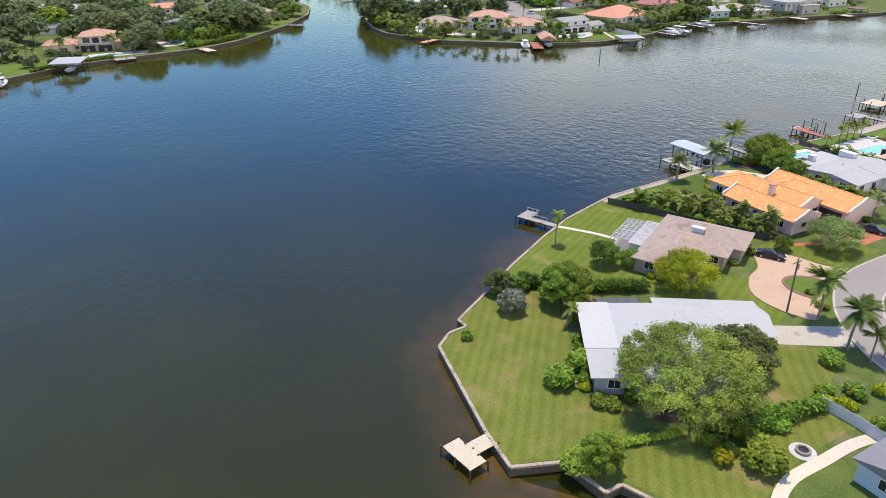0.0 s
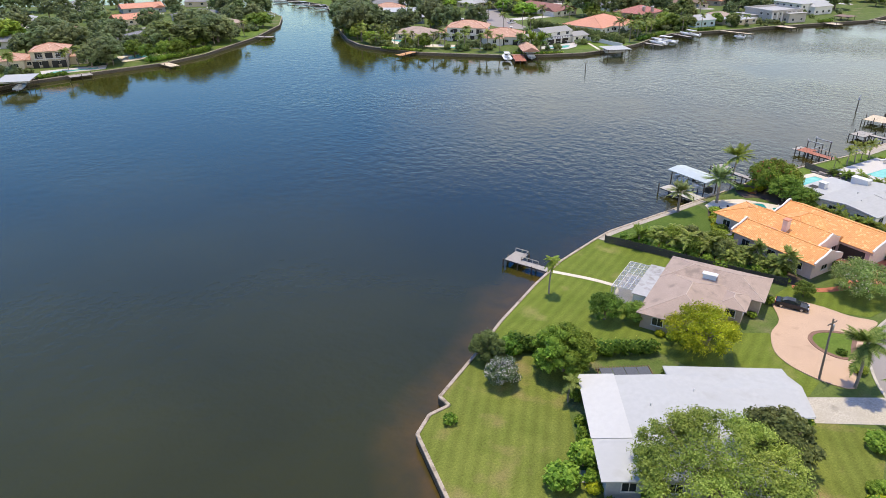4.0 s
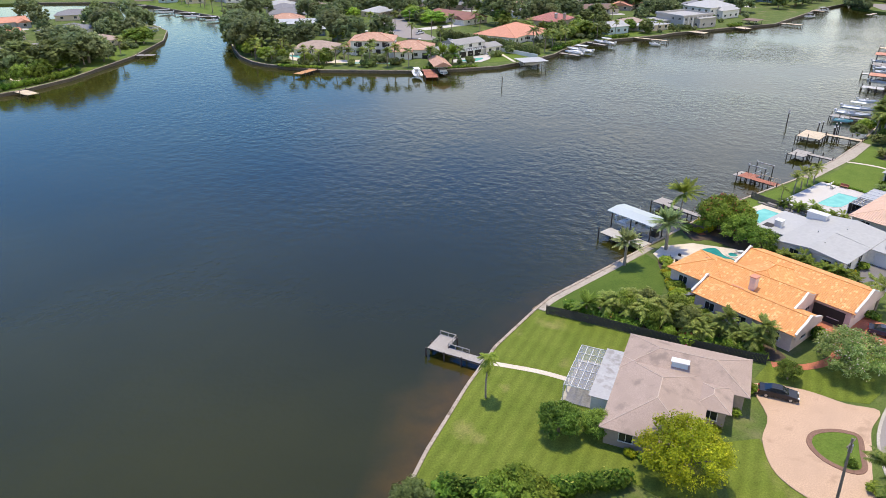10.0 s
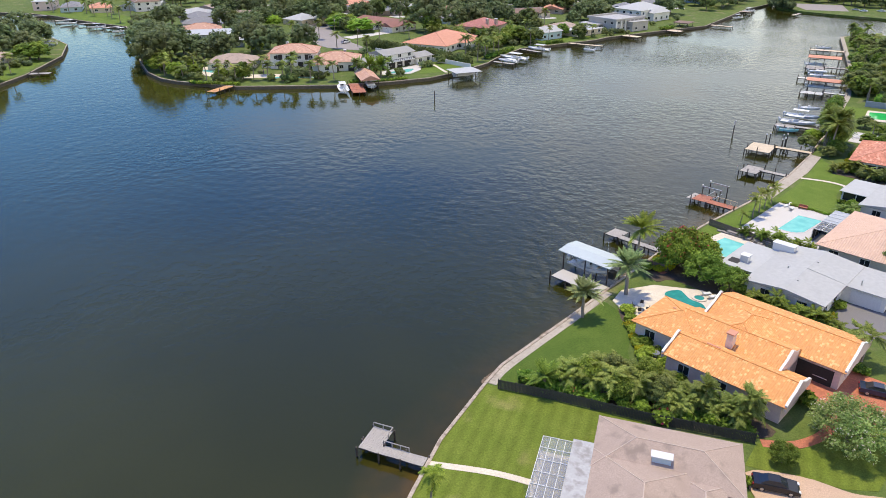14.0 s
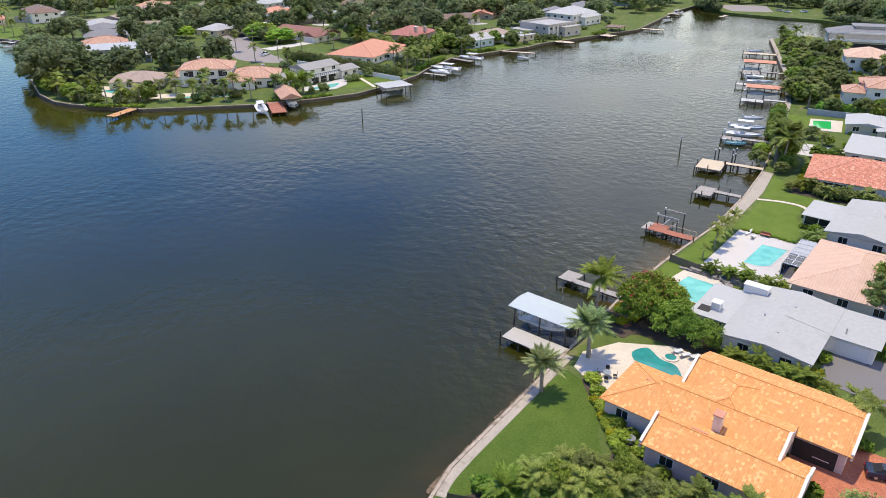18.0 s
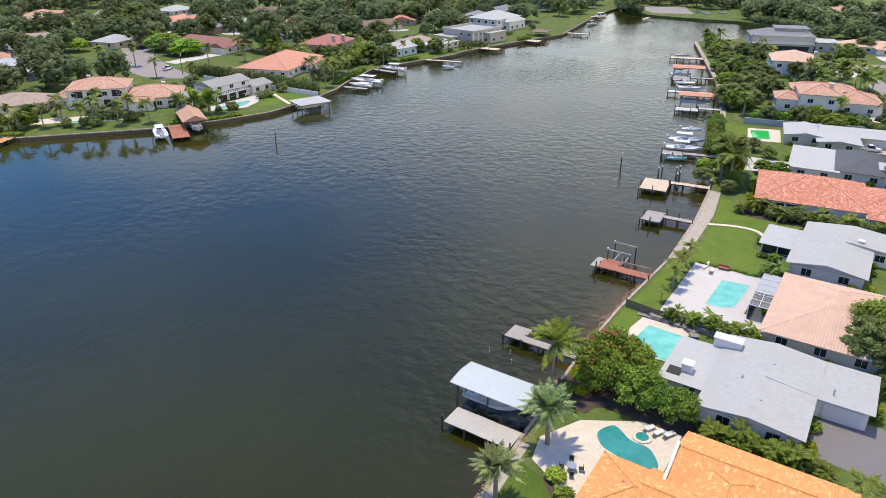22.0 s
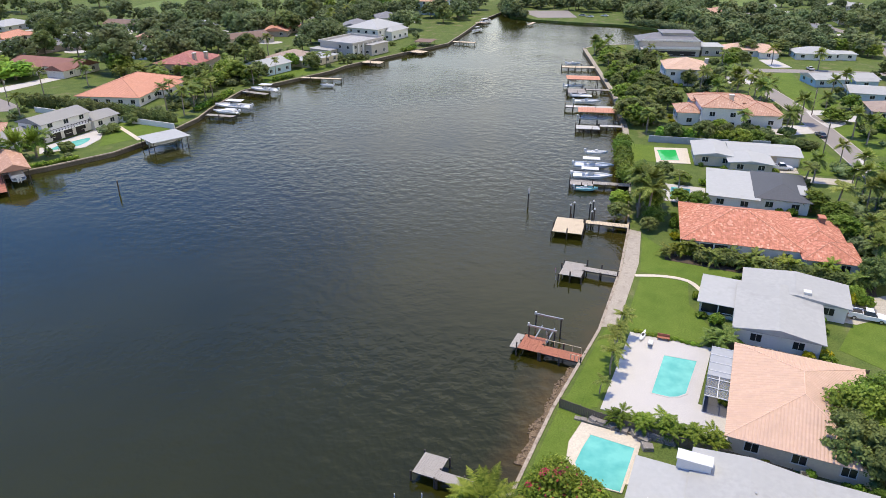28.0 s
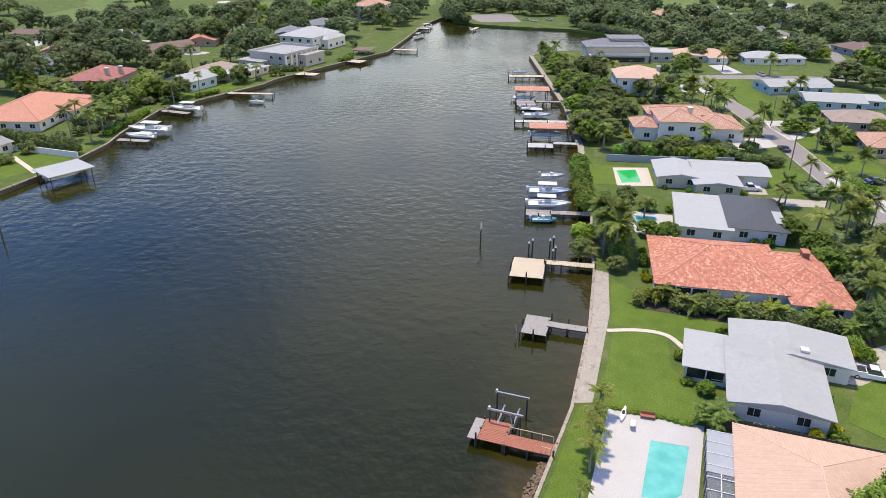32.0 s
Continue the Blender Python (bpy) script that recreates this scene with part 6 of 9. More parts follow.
# the point
plant("great_tree", 62.2, 45.4, 9.0, 9.4, group="garden trees on the point")
for kind, x, y, r, h in (("round_tree", 65.0, 72.0, 4.5, 6.8), ("blossom_shrub", 56.4, 74.2, 2.5, 3.6), ("dark_tree", 58.0, 80.0, 2.6, 4.0), ("dark_shrub", 61.5, 79.2, 2.0, 2.4), ("mid_tree", 79.0, 78.6, 2.8, 4.6),
                      ("mid_tree", 82.6, 75.8, 2.2, 3.2), ("golden_tree", 84.5, 65.5, 5.4, 6.6), ("shrub", 55.2, 57.2, 1.9, 3.2), ("shrub", 51.2, 56.2, 2.2, 2.6), ("flower_bush", 53.0, 50.4, 1.5, 1.3), ("flower_bush", 53.8, 49.2, 1.4, 1.2),
                      ("round_tree", 45.6, 42.0, 2.6, 4.6), ("shrub", 43.4, 43.4, 2.2, 1.8), ("shrub", 61.4, 33.0, 2.6, 2.6), ("shrub", 63.2, 35.2, 1.6, 2.0), ("dark_shrub", 46.4, 71.2, 1.0, 1.2), ("shrub", 86, 41, 1.8, 2.0), ("dark_tree", 73.6, 46.2, 4.4, 7.0), ("shrub", 98.6, 50.6, 1.2, 1.2), ("dark_shrub", 100.8, 54.2, 0.8, 0.9)):
    plant(kind, x, y, r, h, group="garden plants on the point")
for kind, x, y, k in (("thin_palm", 77.0, 89.2, 1.0), ("queen_palm", 94.9, 48.9, 1.1), ("queen_palm", 91.2, 41.8, 1.0), ("young_palm", 91.0, 38.4, 1.2), ("young_palm", 93.6, 38, 1.0), ("young_palm", 61.2, 66.6, 0.9)):
    p = plant(kind, x, y, group="garden palms")
    p.scale = (k, k, k)
hedge([(62.2, 80.3), (68, 74.5), (72.5, 71.8), (79, 68.2)], 2.2, 2.4, "uneven green hedge between gardens", seed=5)
hedge([(44, 45.4), (50, 43.6), (57, 41.4)], 1.2, 1.0, "low clipped hedge across the lawn", LEAF_BRIGHT, seed=6)
hedge([(60, 40), (66, 37.6), (73, 36.6), (76.5, 36)], 2.4, 2.0, "mixed flowering hedge before a lawn", LEAF_HEDGE, seed=8)
# between the tan house and the tiled villa
for kind, x, y, r, h in (("mid_tree", 107.2, 90.4, 2.0, 4.4), ("dark_tree", 110.0, 88.6, 2.2, 4.6), ("mid_tree", 111.8, 84.6, 2.4, 4.6), ("dark_tree", 110.6, 81.8, 2.2, 4.4), ("flower_bush", 108, 80, 1.6, 1.8), ("mid_tree", 107.5, 86, 2.0, 4.0),
                      ("blossom_tree", 119.2, 62.4, 5.0, 5.6), ("mid_tree", 111, 66.6, 1.8, 2.8), ("mid_tree", 153.5, 100, 3.0, 5.0), ("mid_tree", 145.4, 93.6, 3.6, 5.6), ("mid_tree", 151.6, 96.6, 3.2, 5.0)):
    plant(kind, x, y, r, h, group="trees between the gardens")
flame = plant("flame_tree", 148.2, 98.0, 5.6, 7.2, turn=0, group="trees between the gardens")
part("blossom", leaf_mesh("blossom", 5, [(1.6, 2.2, 6.2, 0.7, 0.6, 0.4), (2.8, 1.0, 5.8, 0.5, 0.7, 0.4), (0.2, 3.4, 5.5, 0.5, 0.4, 0.4), (-2.6, 3.6, 4.2, 0.4, 0.4, 0.4)], 260, 0.14, RED_BLOSSOM), None, flame, "clusters of red flowers")
for kind, x, y, k in (("spiky_palm", 102.6, 94.4, 1.0), ("queen_palm", 113.4, 77.6, 0.6), ("queen_palm", 114.6, 72.2, 0.66), ("date_palm", 121.4, 101.2, 0.9), ("date_palm", 132.3, 100.2, 1.1), ("coconut_palm", 142.0, 104.2, 1.1), ("young_palm", 139.2, 66.6, 1.3), ("young_palm", 141.4, 68, 1.1)):
    p = plant(kind, x, y, group="palms along the bank")
    p.scale = (k, k, k)
for x, y, k in ((143.4, 83.5, 1.0), (143.4, 80.4, 1.1), (143.6, 77.4, 1.0), (144, 74.6, 1.1), (143.2, 72, 0.9), (168.6, 96, 0.8), (168.6, 93, 0.9), (169.0, 90, 1.0), (168.8, 87, 0.9), (168.8, 84.5, 0.9)):
    p = plant("gold_cane", x, y, group="cane palms")
    p.scale = (k, k, k)
for i, (x, y) in enumerate(((127.6, 97), (125.4, 95), (123.4, 92.6), (121.6, 90.4), (119.4, 88.6), (117, 87.4))):
    plant("dark_shrub" if i % 2 else "shrub", x, y, 1.3, 1.3, group="shrubs along the patio")
plant("mid_tree", 177.5, 68.5, 5.0, 7.4, group="trees between the gardens")
plant("dark_tree", 170.5, 66.0, 4.0, 6.4, group="trees between the gardens")
for x, y, k in ((186.0, 99.4, 1.0), (182.6, 99.2, 1.2), (179.0, 99.0, 1.1), (189.4, 99.4, 1.1), (174.0, 99.4, 0.7)):
    p = plant("young_palm", x, y, group="small palms at the pool deck")
    p.scale = (k, k, k)
plant("cane", 192.6, 85.6, 2.8, 3.4)
plant("shrub", 199.0, 86.4, 1.3, 2.0)
# hedge of palms below the terracotta house
for i in range(-1, 16):
    p = plant("gold_cane" if i in (0, 2, 5, 9, 12) else "cane", 222.2 + 1.2 * math.sin(i * 1.7), 95.0 - i * 2.1, group="palm hedge")
    k = 0.95 + 0.25 * math.sin(i * 2.3)
    p.scale = (k, k, k)
for x, y, k in ((229, 62, 0.9), (234, 61, 0.9), (239.5, 103.6, 1.3), (243, 104, 1.2), (236.5, 103, 1.2), (247, 104.5, 1.2), (268, 55, 1.0), (264, 58, 0.95), (271, 60, 1.0), (285.6, 59.2, 0.9), (296, 63, 0.8), (276, 62, 0.8)):
    p = plant("queen_palm", x, y, group="palms along the bank")
    p.scale = (k, k, k)
hedge([(257, 111.6), (268, 114), (278, 116.2), (287, 118)], 4.5, 4.6, "tall rounded green hedge on the sea wall", LEAF_MID, seed=9, size=0.3, dens=60)
plant("round_tree", 243.5, 110.0, 2.6, 3.6)
hedge([(299.6, 110), (302, 98), (306.4, 84)], 3.0, 4.0, "dense hedge of palms and shrubs beside a wall", LEAF_HEDGE, seed=10, size=0.4, dens=18)
for i in range(26):
    x = 306 + i * 5.2
    plant(("far_palm", "mid_tree", "dark_tree", "far_tree")[i % 4], x, 114 + (x - 306) * 0.31 + 4 * math.sin(i * 2.1), 3.2 + math.sin(i), 5.5 + 1.5 * math.sin(i * 1.3), group="planting along the far sea wall")


# wooded streets beyond
LANES = [[(292, 424), (302, 450), (318, 490), (360, 540), (430, 600)], [(302, 450), (350, 440), (395, 405), (440, 372), (500, 345)], [(240, 520), (285, 500), (318, 490)], [(-90, 410), (-20, 408), (40, 412), (90, 420), (128, 416)], [(433, 36), (470, 30), (520, 34), (590, 60), (640, 110), (690, 130)], [(520, 34), (500, -20), (440, -60)]]
for line in LANES:
    band("road", line, 6.0, 0.05, ASPHALT, "pale residential street among the trees", "street")
def free(x, y, pad):
    if any(math.hypot(x - a, y - b) < r + pad for a, b, r in SOLID):
        return False
    for a, b in [e for line in [STREET] + LANES for e in zip(line, line[1:])]:
        d = Vector(b) - Vector(a)
        u = max(0, min(1, (Vector((x, y)) - Vector(a)).dot(d) / d.length_squared))
        if (Vector((x, y)) - Vector(a) - d * u).length < 5 + pad:
            return False
    return True


def inside(x, y, pts):
    hit = False
    for (ax, ay), (bx, by) in zip(pts, pts[1:] + pts[:1]):
        if (ay > y) != (by > y) and x < (bx - ax) * (y - ay) / (by - ay) + ax:
            hit = not hit
    return hit


def wood(pts, n, apart, kinds, seed, group, lo=0.8, hi=1.25):
    rnd, done = random.Random(seed), []
    xs, ys = [p[0] for p in pts], [p[1] for p in pts]
    for _ in range(n * 12):
        if len(done) >= n:
            break
        x, y = rnd.uniform(min(xs), max(xs)), rnd.uniform(min(ys), max(ys))
        if inside(x, y, pts) and free(x, y, 3.0) and all(math.hypot(x - a, y - b) > apart for a, b in done):
            done.append((x, y))
            k = rnd.uniform(lo, hi)
            kind = rnd.choice(kinds)
            nr, nh = (TREES[kind][0], TREES[kind][1]) if kind in TREES else (PALMS[kind][5], PALMS[kind][0])
            plant(kind, x, y, nr * k, nh * k * rnd.uniform(0.85, 1.2), group=group)


def canopy_mass(pts, n, seed, label, lo=8.0, hi=13.0, leaves=620, size=0.66, material=None, pad=0.5, clear=-0.1):
    """Woodland seen from afar: broad oak crowns of many sizes over an outline, dark gaps between them, with stems below."""
    rnd, lobes, g, done = random.Random(seed), [], Geo(), []
    xs, ys = [p[0] for p in pts], [p[1] for p in pts]
    for _ in range(n * 24):
        if len(done) >= n:
            break
        x, y = rnd.uniform(min(xs), max(xs)), rnd.uniform(min(ys), max(ys))
        h = max(5.0, rnd.uniform(lo, hi) * (0.9 + 0.5 * noise.noise(Vector((x * 0.03, y * 0.03, seed)))))
        r = h * rnd.uniform(0.44, 0.7)
        if noise.noise(Vector((x * 0.016, y * 0.016, seed * 1.7))) > clear and inside(x, y, pts) and free(x, y, r * 0.55 + pad) and all(abs(x - a) > (r + q) * 0.72 or math.hypot(x - a, y - b) > (r + q) * 0.72 for a, b, q in done):
            done.append((x, y, r))
            lobes += [(x + a, y + b, LAND + c, d, e, f) for a, b, c, d, e, f in dome(rnd.random(), r, h, h * 0.14, 26, 0.34)]
            g.tube((x, y, LAND - 0.2), (x, y, LAND + h * 0.6), 0.35, 0.18, 5)
    ob = thing("woodland", Matrix.Identity(4), label, "woodland", kind="stuff")
    tagged(part("leaves", leaf_mesh("leaves", seed, lobes, len(done) * leaves, size, material or LEAF_OAK, core=0.66, droop=0.9, loose=0.45, fill=0.4, stray=0.16), None, ob), kind="stuff")
    tagged(part("trunks", g, BARK, ob), kind="stuff")


OAKS = ["far_oak", "far_oak", "far_oak", "far_oak_b", "far_tree", "far_light_tree", "far_palm"]
SOLID += [(249, 355, 9), (272, 321, 8), (266, 332, 8), (246, 338, 15), (233, 352, 12), (222, 336, 9), (262, 372, 13), (242, 378, 8), (234, 310, 7), (282, 338, 8), (287, 326, 7), (283, 352, 6), (322, 350, 7), (327, 340, 6), (376, 404, 8), (386, 414, 7), (352, 388, 7), (567, 218, 22), (258, 345, 14), (250, 322, 8), (272, 375, 10), (290, 405, 8), (500, 480, 34), (560, 400, 34), (470, 470, 14), (620, 520, 60), (660, 330, 40), (700, 120, 40), (556, 190, 20), (572, 182, 16)]
FAR_BANK = [(-140, 300), (-20, 352), (40, 350), (62, 352), (105, 368), (136, 402), (148, 430), (148, 462), (120, 492), (70, 520), (0, 545), (-160, 570), (-260, 400)]
PEN_WEST = [(160, 334), (172, 372), (192, 425), (206, 440), (240, 470), (262, 560), (250, 660), (420, 640), (430, 440), (380, 330), (300, 320), (266, 312), (232, 312), (200, 320), (176, 330)]
PEN_EAST = [(336, 290), (350, 285), (380, 282), (480, 262), (560, 262), (660, 300), (560, 370), (430, 440), (380, 345)]
HEAD = [(478, 116), (500, 110), (532, 130), (545, 165), (542, 235), (600, 262), (780, 280), (780, -80), (560, -80), (490, 50)]
HEAD_NEAR = [(478, 116), (500, 110), (532, 130), (545, 165), (542, 235), (600, 262), (630, 262), (630, -20), (560, -80), (490, -30), (462, 10), (474, 60)]
ACROSS = [(300, 12), (345, 20), (400, 26), (430, 22), (480, 56), (560, -60), (300, -90)]
wood(FAR_BANK, 26, 11, OAKS, 21, "trees on the far bank")
wood(PEN_WEST, 26, 11, OAKS, 22, "trees on the peninsula")
wood(PEN_EAST, 16, 11, OAKS, 23, "trees on the peninsula")
wood(HEAD, 14, 12, OAKS, 24, "woods round the canal's end")
wood(ACROSS, 14, 11, OAKS, 25, "trees across the street")
canopy_mass(FAR_BANK, 170, 41, "dense dark oak woodland on the far bank", 10.0, 16.0)
canopy_mass(PEN_WEST, 170, 42, "dense oak woodland on the peninsula", 10.5, 17.0)
canopy_mass(PEN_EAST, 110, 43, "dense green woodland behind the far houses")
canopy_mass(HEAD_NEAR, 230, 44, "dense woodland round the canal's end", 7.5, 12.5, clear=-0.5)
canopy_mass(HEAD, 150, 46, "woods beyond the canal's end", 7.0, 11)
canopy_mass(ACROSS, 80, 45, "dense garden trees across the street", 6.0, 9.5, material=LEAF_MID)
wood([(155, 308), (168, 292), (178, 296), (172, 330), (156, 330)], 10, 4.5, ["far_tree", "far_light_tree", "far_palm"], 26, "trees on the peninsula", 0.6, 0.9)
for x, y, k in ((211, 261.5, 2.0), (214.4, 259, 1.9), (209, 266, 1.7)):
    p = plant("spiky_palm", x, y, group="palms on the peninsula", label="dark full palm beside a pool")
    p.scale = (k * 0.8, k * 0.8, k)
wood([(300, 268), (326, 262), (346, 258), (340, 290), (306, 292)], 9, 5.5, ["far_tree", "far_palm", "far_oak_b"], 28, "trees on the peninsula", 0.6, 0.9)
wood([(30, 322), (60, 324), (84, 334), (118, 364), (108, 372), (40, 336)], 18, 5.5, ["far_oak", "far_tree", "far_palm"], 29, "trees on the far bank", 0.7, 1.0)
hedge([(251.4, 314), (252.5, 300), (253.2, 277), (253.0, 248)], 3.4, 4.6, "tall dense hedge behind a white wall", LEAF_DARK, seed=12, size=0.36, dens=44)
for x, y in ((176, 288), (183, 279), (190, 271), (197, 266), (205, 262), (216, 257)):
    plant("far_palm", x, y, 3.0, 6.5, group="palms on the peninsula")

for x, y, k in ((299, 318, 1.7), (303, 313, 1.9), (307, 318, 1.6), (306, 306, 1.8), (311, 299, 1.7), (303, 300, 1.5), (297, 308, 1.6), (313, 292, 1.8), (309, 285, 1.7), (303, 279, 1.6), (310, 276, 1.9), (316, 280, 1.8), (320, 272, 1.7), (314, 268, 1.6), (300, 272, 1.5), (295, 270, 1.3), (324, 283, 1.8), (330, 286, 1.7)):
    p = plant("cane", x, y, group="tropical clumps on the peninsula", label="tall clump of broad tropical fronds")
    p.scale = (k, k, k)

# oaks and palms that stand out on the peninsula, the far bank and the far canal
for kind, x, y, r, h in (("far_oak", 349, 348, 7, 11), ("far_oak", 385, 361, 8, 11), ("far_oak", 360, 321, 6, 10), ("far_oak", 406, 339, 8, 12), ("far_oak_b", 423, 327, 8, 12), ("far_oak", 378, 379, 8, 11), ("far_oak", 462, 272, 9, 11),
                      ("far_oak", 500, 367, 8, 11), ("far_oak", 429, 350, 8, 12), ("far_tree", 332, 369, 6, 8), ("far_oak", 447, 412, 8, 11), ("far_oak_b", 365, 308, 6, 9), ("far_oak", 409, 394, 8, 11), ("far_tree", 312, 271, 5, 8),
                      ("far_oak_b", 317, 265, 4.4, 7.5), ("far_tree", 300, 272, 3.6, 6), ("far_oak", 129, 435, 9, 12), ("far_oak", 99, 388, 10, 12), ("far_oak", 100, 362, 7, 10), ("far_tree", 129, 391, 6.4, 7.5), ("far_oak", 182, 392, 9, 12),
                      ("far_oak_b", 178, 357, 7, 13), ("far_light_tree", 158, 328, 4.2, 6.5), ("far_oak", 170, 372, 7.5, 12), ("far_light_tree", 281, 371, 8.6, 8), ("far_light_tree", 279, 353, 8.4, 7.4), ("far_oak_b", 299, 436, 9, 14), ("far_oak_b", 313, 436, 9, 15), ("far_oak", 308, 413, 9, 13), ("far_oak_b", 290, 420, 7, 12), ("far_oak", 283, 432, 8, 13), ("far_oak_b", 336, 403, 7, 14), ("far_oak", 330, 452, 9, 14), ("far_oak", 296, 400, 7, 10), ("far_oak_b", 322, 390, 6, 11), ("far_light_tree", 257, 402, 5, 6.5),
                      ("far_oak", 261, 462, 9, 12), ("far_oak", 218, 443, 9, 12), ("far_oak", 289, 417, 8, 11), ("far_tree", 174, 292, 3.0, 4.6), ("far_oak_b", 161, 352, 5.6, 9), ("far_oak", 70, 350, 7, 10), ("far_oak", 20, 362, 7, 10),
                      ("far_oak", 46, 327, 8, 11), ("far_oak_b", 85, 345, 9, 12.5), ("far_oak", 99, 356, 9, 13), ("far_oak_b", 74, 352, 8, 12), ("far_oak", 32, 386, 9, 13), ("far_light_tree", 15, 400, 8, 12), ("far_tree", 132, 389, 6, 8), ("far_oak", -8, 330, 6, 9), ("far_light_tree", 84, 346, 4.5, 6), ("far_oak", 56, 382, 8, 11), ("far_tree", 286, 268, 3, 4.6), ("far_tree", 293, 275, 3.4, 5.2), ("far_oak_b", 346, 300, 5, 8), ("far_oak", 400, 296, 7, 10), ("far_oak", 338, 318, 6, 10)):
    plant(kind, x, y, r, h, group="large trees across the water")
for x, y, h in ((203, 478, 7), (207, 500, 8), (204, 520, 7), (209, 512, 8), (198, 545, 7), (213, 486, 8), (192, 556, 6), (205, 535, 7), (216, 520, 9), (211, 552, 8), (221, 506, 8), (263, 260, 8), (264, 254, 7.4), (280, 259, 6), (282, 266, 7), (271, 256, 6.5), (276, 262, 6), (288, 263, 5.5), (310, 262, 6), (352, 256, 5), (347, 258, 5.6), (361, 293, 8), (440, 309, 8), (446, 312, 9), (512, 270, 8), (517, 274, 7), (338, 341, 6), (306, 330, 7), (293, 333, 6), (282, 317, 6), (163, 300, 6),
                (170, 291, 5), (187, 279, 6.5), (195, 273, 6.5), (184, 294, 6), (181, 286, 5), (240, 357, 7), (250, 349, 7.4), (240, 321, 6), (266, 321, 7.6), (158, 309, 4), (156, 320, 5), (36, 330, 6), (12, 326, 6), (48, 324, 5.4), (74, 340, 6), (96, 352, 6)):
    plant("far_palm", x, y, 3.3, h * 1.12, group="palms across the water")
for pts, w, h, sd in (([(156, 300), (163, 290), (168, 284.5)], 1.6, 1.2, 51), ([(199, 258.5), (208, 253), (218, 248.5)], 1.4, 1.0, 52), ([(158, 336), (166, 358), (174, 378)], 5.0, 5.0, 53), ([(270, 254), (284, 257), (296, 261)], 2.4, 2.0, 54), ([(318, 259), (328, 256.6)], 2.0, 1.6, 55), ([(398, 243), (408, 241)], 3.0, 2.0, 56), ([(0, 300), (14, 311), (30, 314)], 2.0, 1.6, 57), ([(60, 321), (76, 327), (90, 337)], 2.6, 2.6, 58)):
    hedge(pts, w, h, "loose green shrubs along the far sea wall", seed=sd, size=0.42, dens=16)
# the near side of the far canal
for kind, x, y, r, h in (("dark_tree", 316, 121, 5.4, 7.5), ("mid_tree", 324, 123, 4.4, 6.4), ("dark_tree", 344, 118, 4.8, 7), ("dark_tree", 368, 127, 5.4, 8), ("mid_tree", 376, 131, 4.6, 7), ("dark_tree", 396, 141, 4.6, 7), ("dark_tree", 360, 118, 4.2, 7), ("dark_tree", 376, 110, 3.6, 6.5), ("mid_tree", 373, 100, 3.4, 6),
                      ("mid_tree", 311, 94, 3.2, 5), ("dark_tree", 310, 87, 3.0, 4.6), ("dark_tree", 236, 109, 2.6, 3.6), ("mid_tree", 257, 71, 3.4, 5), ("mid_tree", 361, 56, 3.4, 5.4), ("mid_tree", 336, 49, 3.2, 4), ("dark_tree", 286, 55, 3.0, 2.4), ("mid_tree", 342, 63, 3.0, 4.6), ("dark_tree", 423, 36, 7, 9), ("dark_tree", 415, 28, 6, 8),
                      ("dark_tree", 384, 136, 4.4, 6.4), ("mid_tree", 412, 146, 4, 6), ("dark_tree", 420, 150, 4, 6)):
    plant(kind, x, y, r, h, group="garden trees by the far canal")
for x, y, k in ((319, 76, 1.1), (324, 58, 1.1), (277, 70, 0.95), (378, 61, 1.0), (435, 81, 1.1), (430, 63, 1.1), (355, 82, 1.2), (358, 86, 1.1), (365, 84, 1.15), (427, 157, 1.1), (434, 152, 1.1), (277, 61, 0.7), (305, 50, 0.9), (262, 60, 0.9), (375, 94, 1.1), (380, 97, 1.0), (372, 104, 1.1), (244, 106.4, 1.2), (246.6, 104.0, 1.1), (241.6, 103.6, 1.25), (249.4, 106.6, 0.95), (239.4, 105.2, 0.9)):
    p = plant("queen_palm", x, y, group="palms by the far canal")
    p.scale = (k, k, k)
hedge([(221.0, 91.5), (221.6, 82), (221.4, 72), (221.6, 64)], 2.8, 2.6, "dense dark planting below a palm hedge", LEAF_DARK, seed=61, size=0.24, dens=80)
for x, y, k in ((105.8, 92.2, 1.35), (107.6, 88.4, 1.45), (109.4, 90.6, 1.3), (109.6, 85.4, 1.4), (111.0, 87.4, 1.25), (112.2, 82.6, 1.3), (110.4, 80.0, 1.2), (112.6, 78.4, 1.25), (114.0, 73.2, 1.35), (112.8, 75.8, 1.0)):
    p = plant("cane", x, y, group="cane palms")
    p.scale = (k, k, k)
for x, y, r, h in ((470, 430, 8, 11), (520, 440, 7, 10), (540, 470, 8, 11), (580, 380, 8, 11), (600, 420, 7, 10), (640, 460, 8, 11), (560, 510, 8, 11), (520, 380, 7, 9), (610, 350, 8, 10), (470, 520, 8, 11)):
    plant("far_oak", x, y, r, h, group="trees on the golf course")
for kind, x, y, r, h in (("mid_tree", 145.0, 88.6, 2.8, 4.8), ("dark_tree", 430, 93, 4, 6), ("dark_tree", 458, 92, 5, 7), ("dark_tree", 464, 78, 5, 7), ("mid_tree", 440, 97, 4, 6), ("mid_tree", 424, 98, 4, 6)):
    plant(kind, x, y, r, h, group="trees between the gardens")
for pts, w, h, sd in (([(503, 117), (526, 136), (537, 158)], 5.0, 4.5, 81), ([(539, 226), (550, 243), (580, 257)], 6.0, 5.0, 82), ([(474, 124), (498, 116)], 4.0, 3.6, 83)):
    hedge(pts, w, h, "dense green shrubs round the canal's end", LEAF_OAK, seed=sd, size=0.5, dens=18)
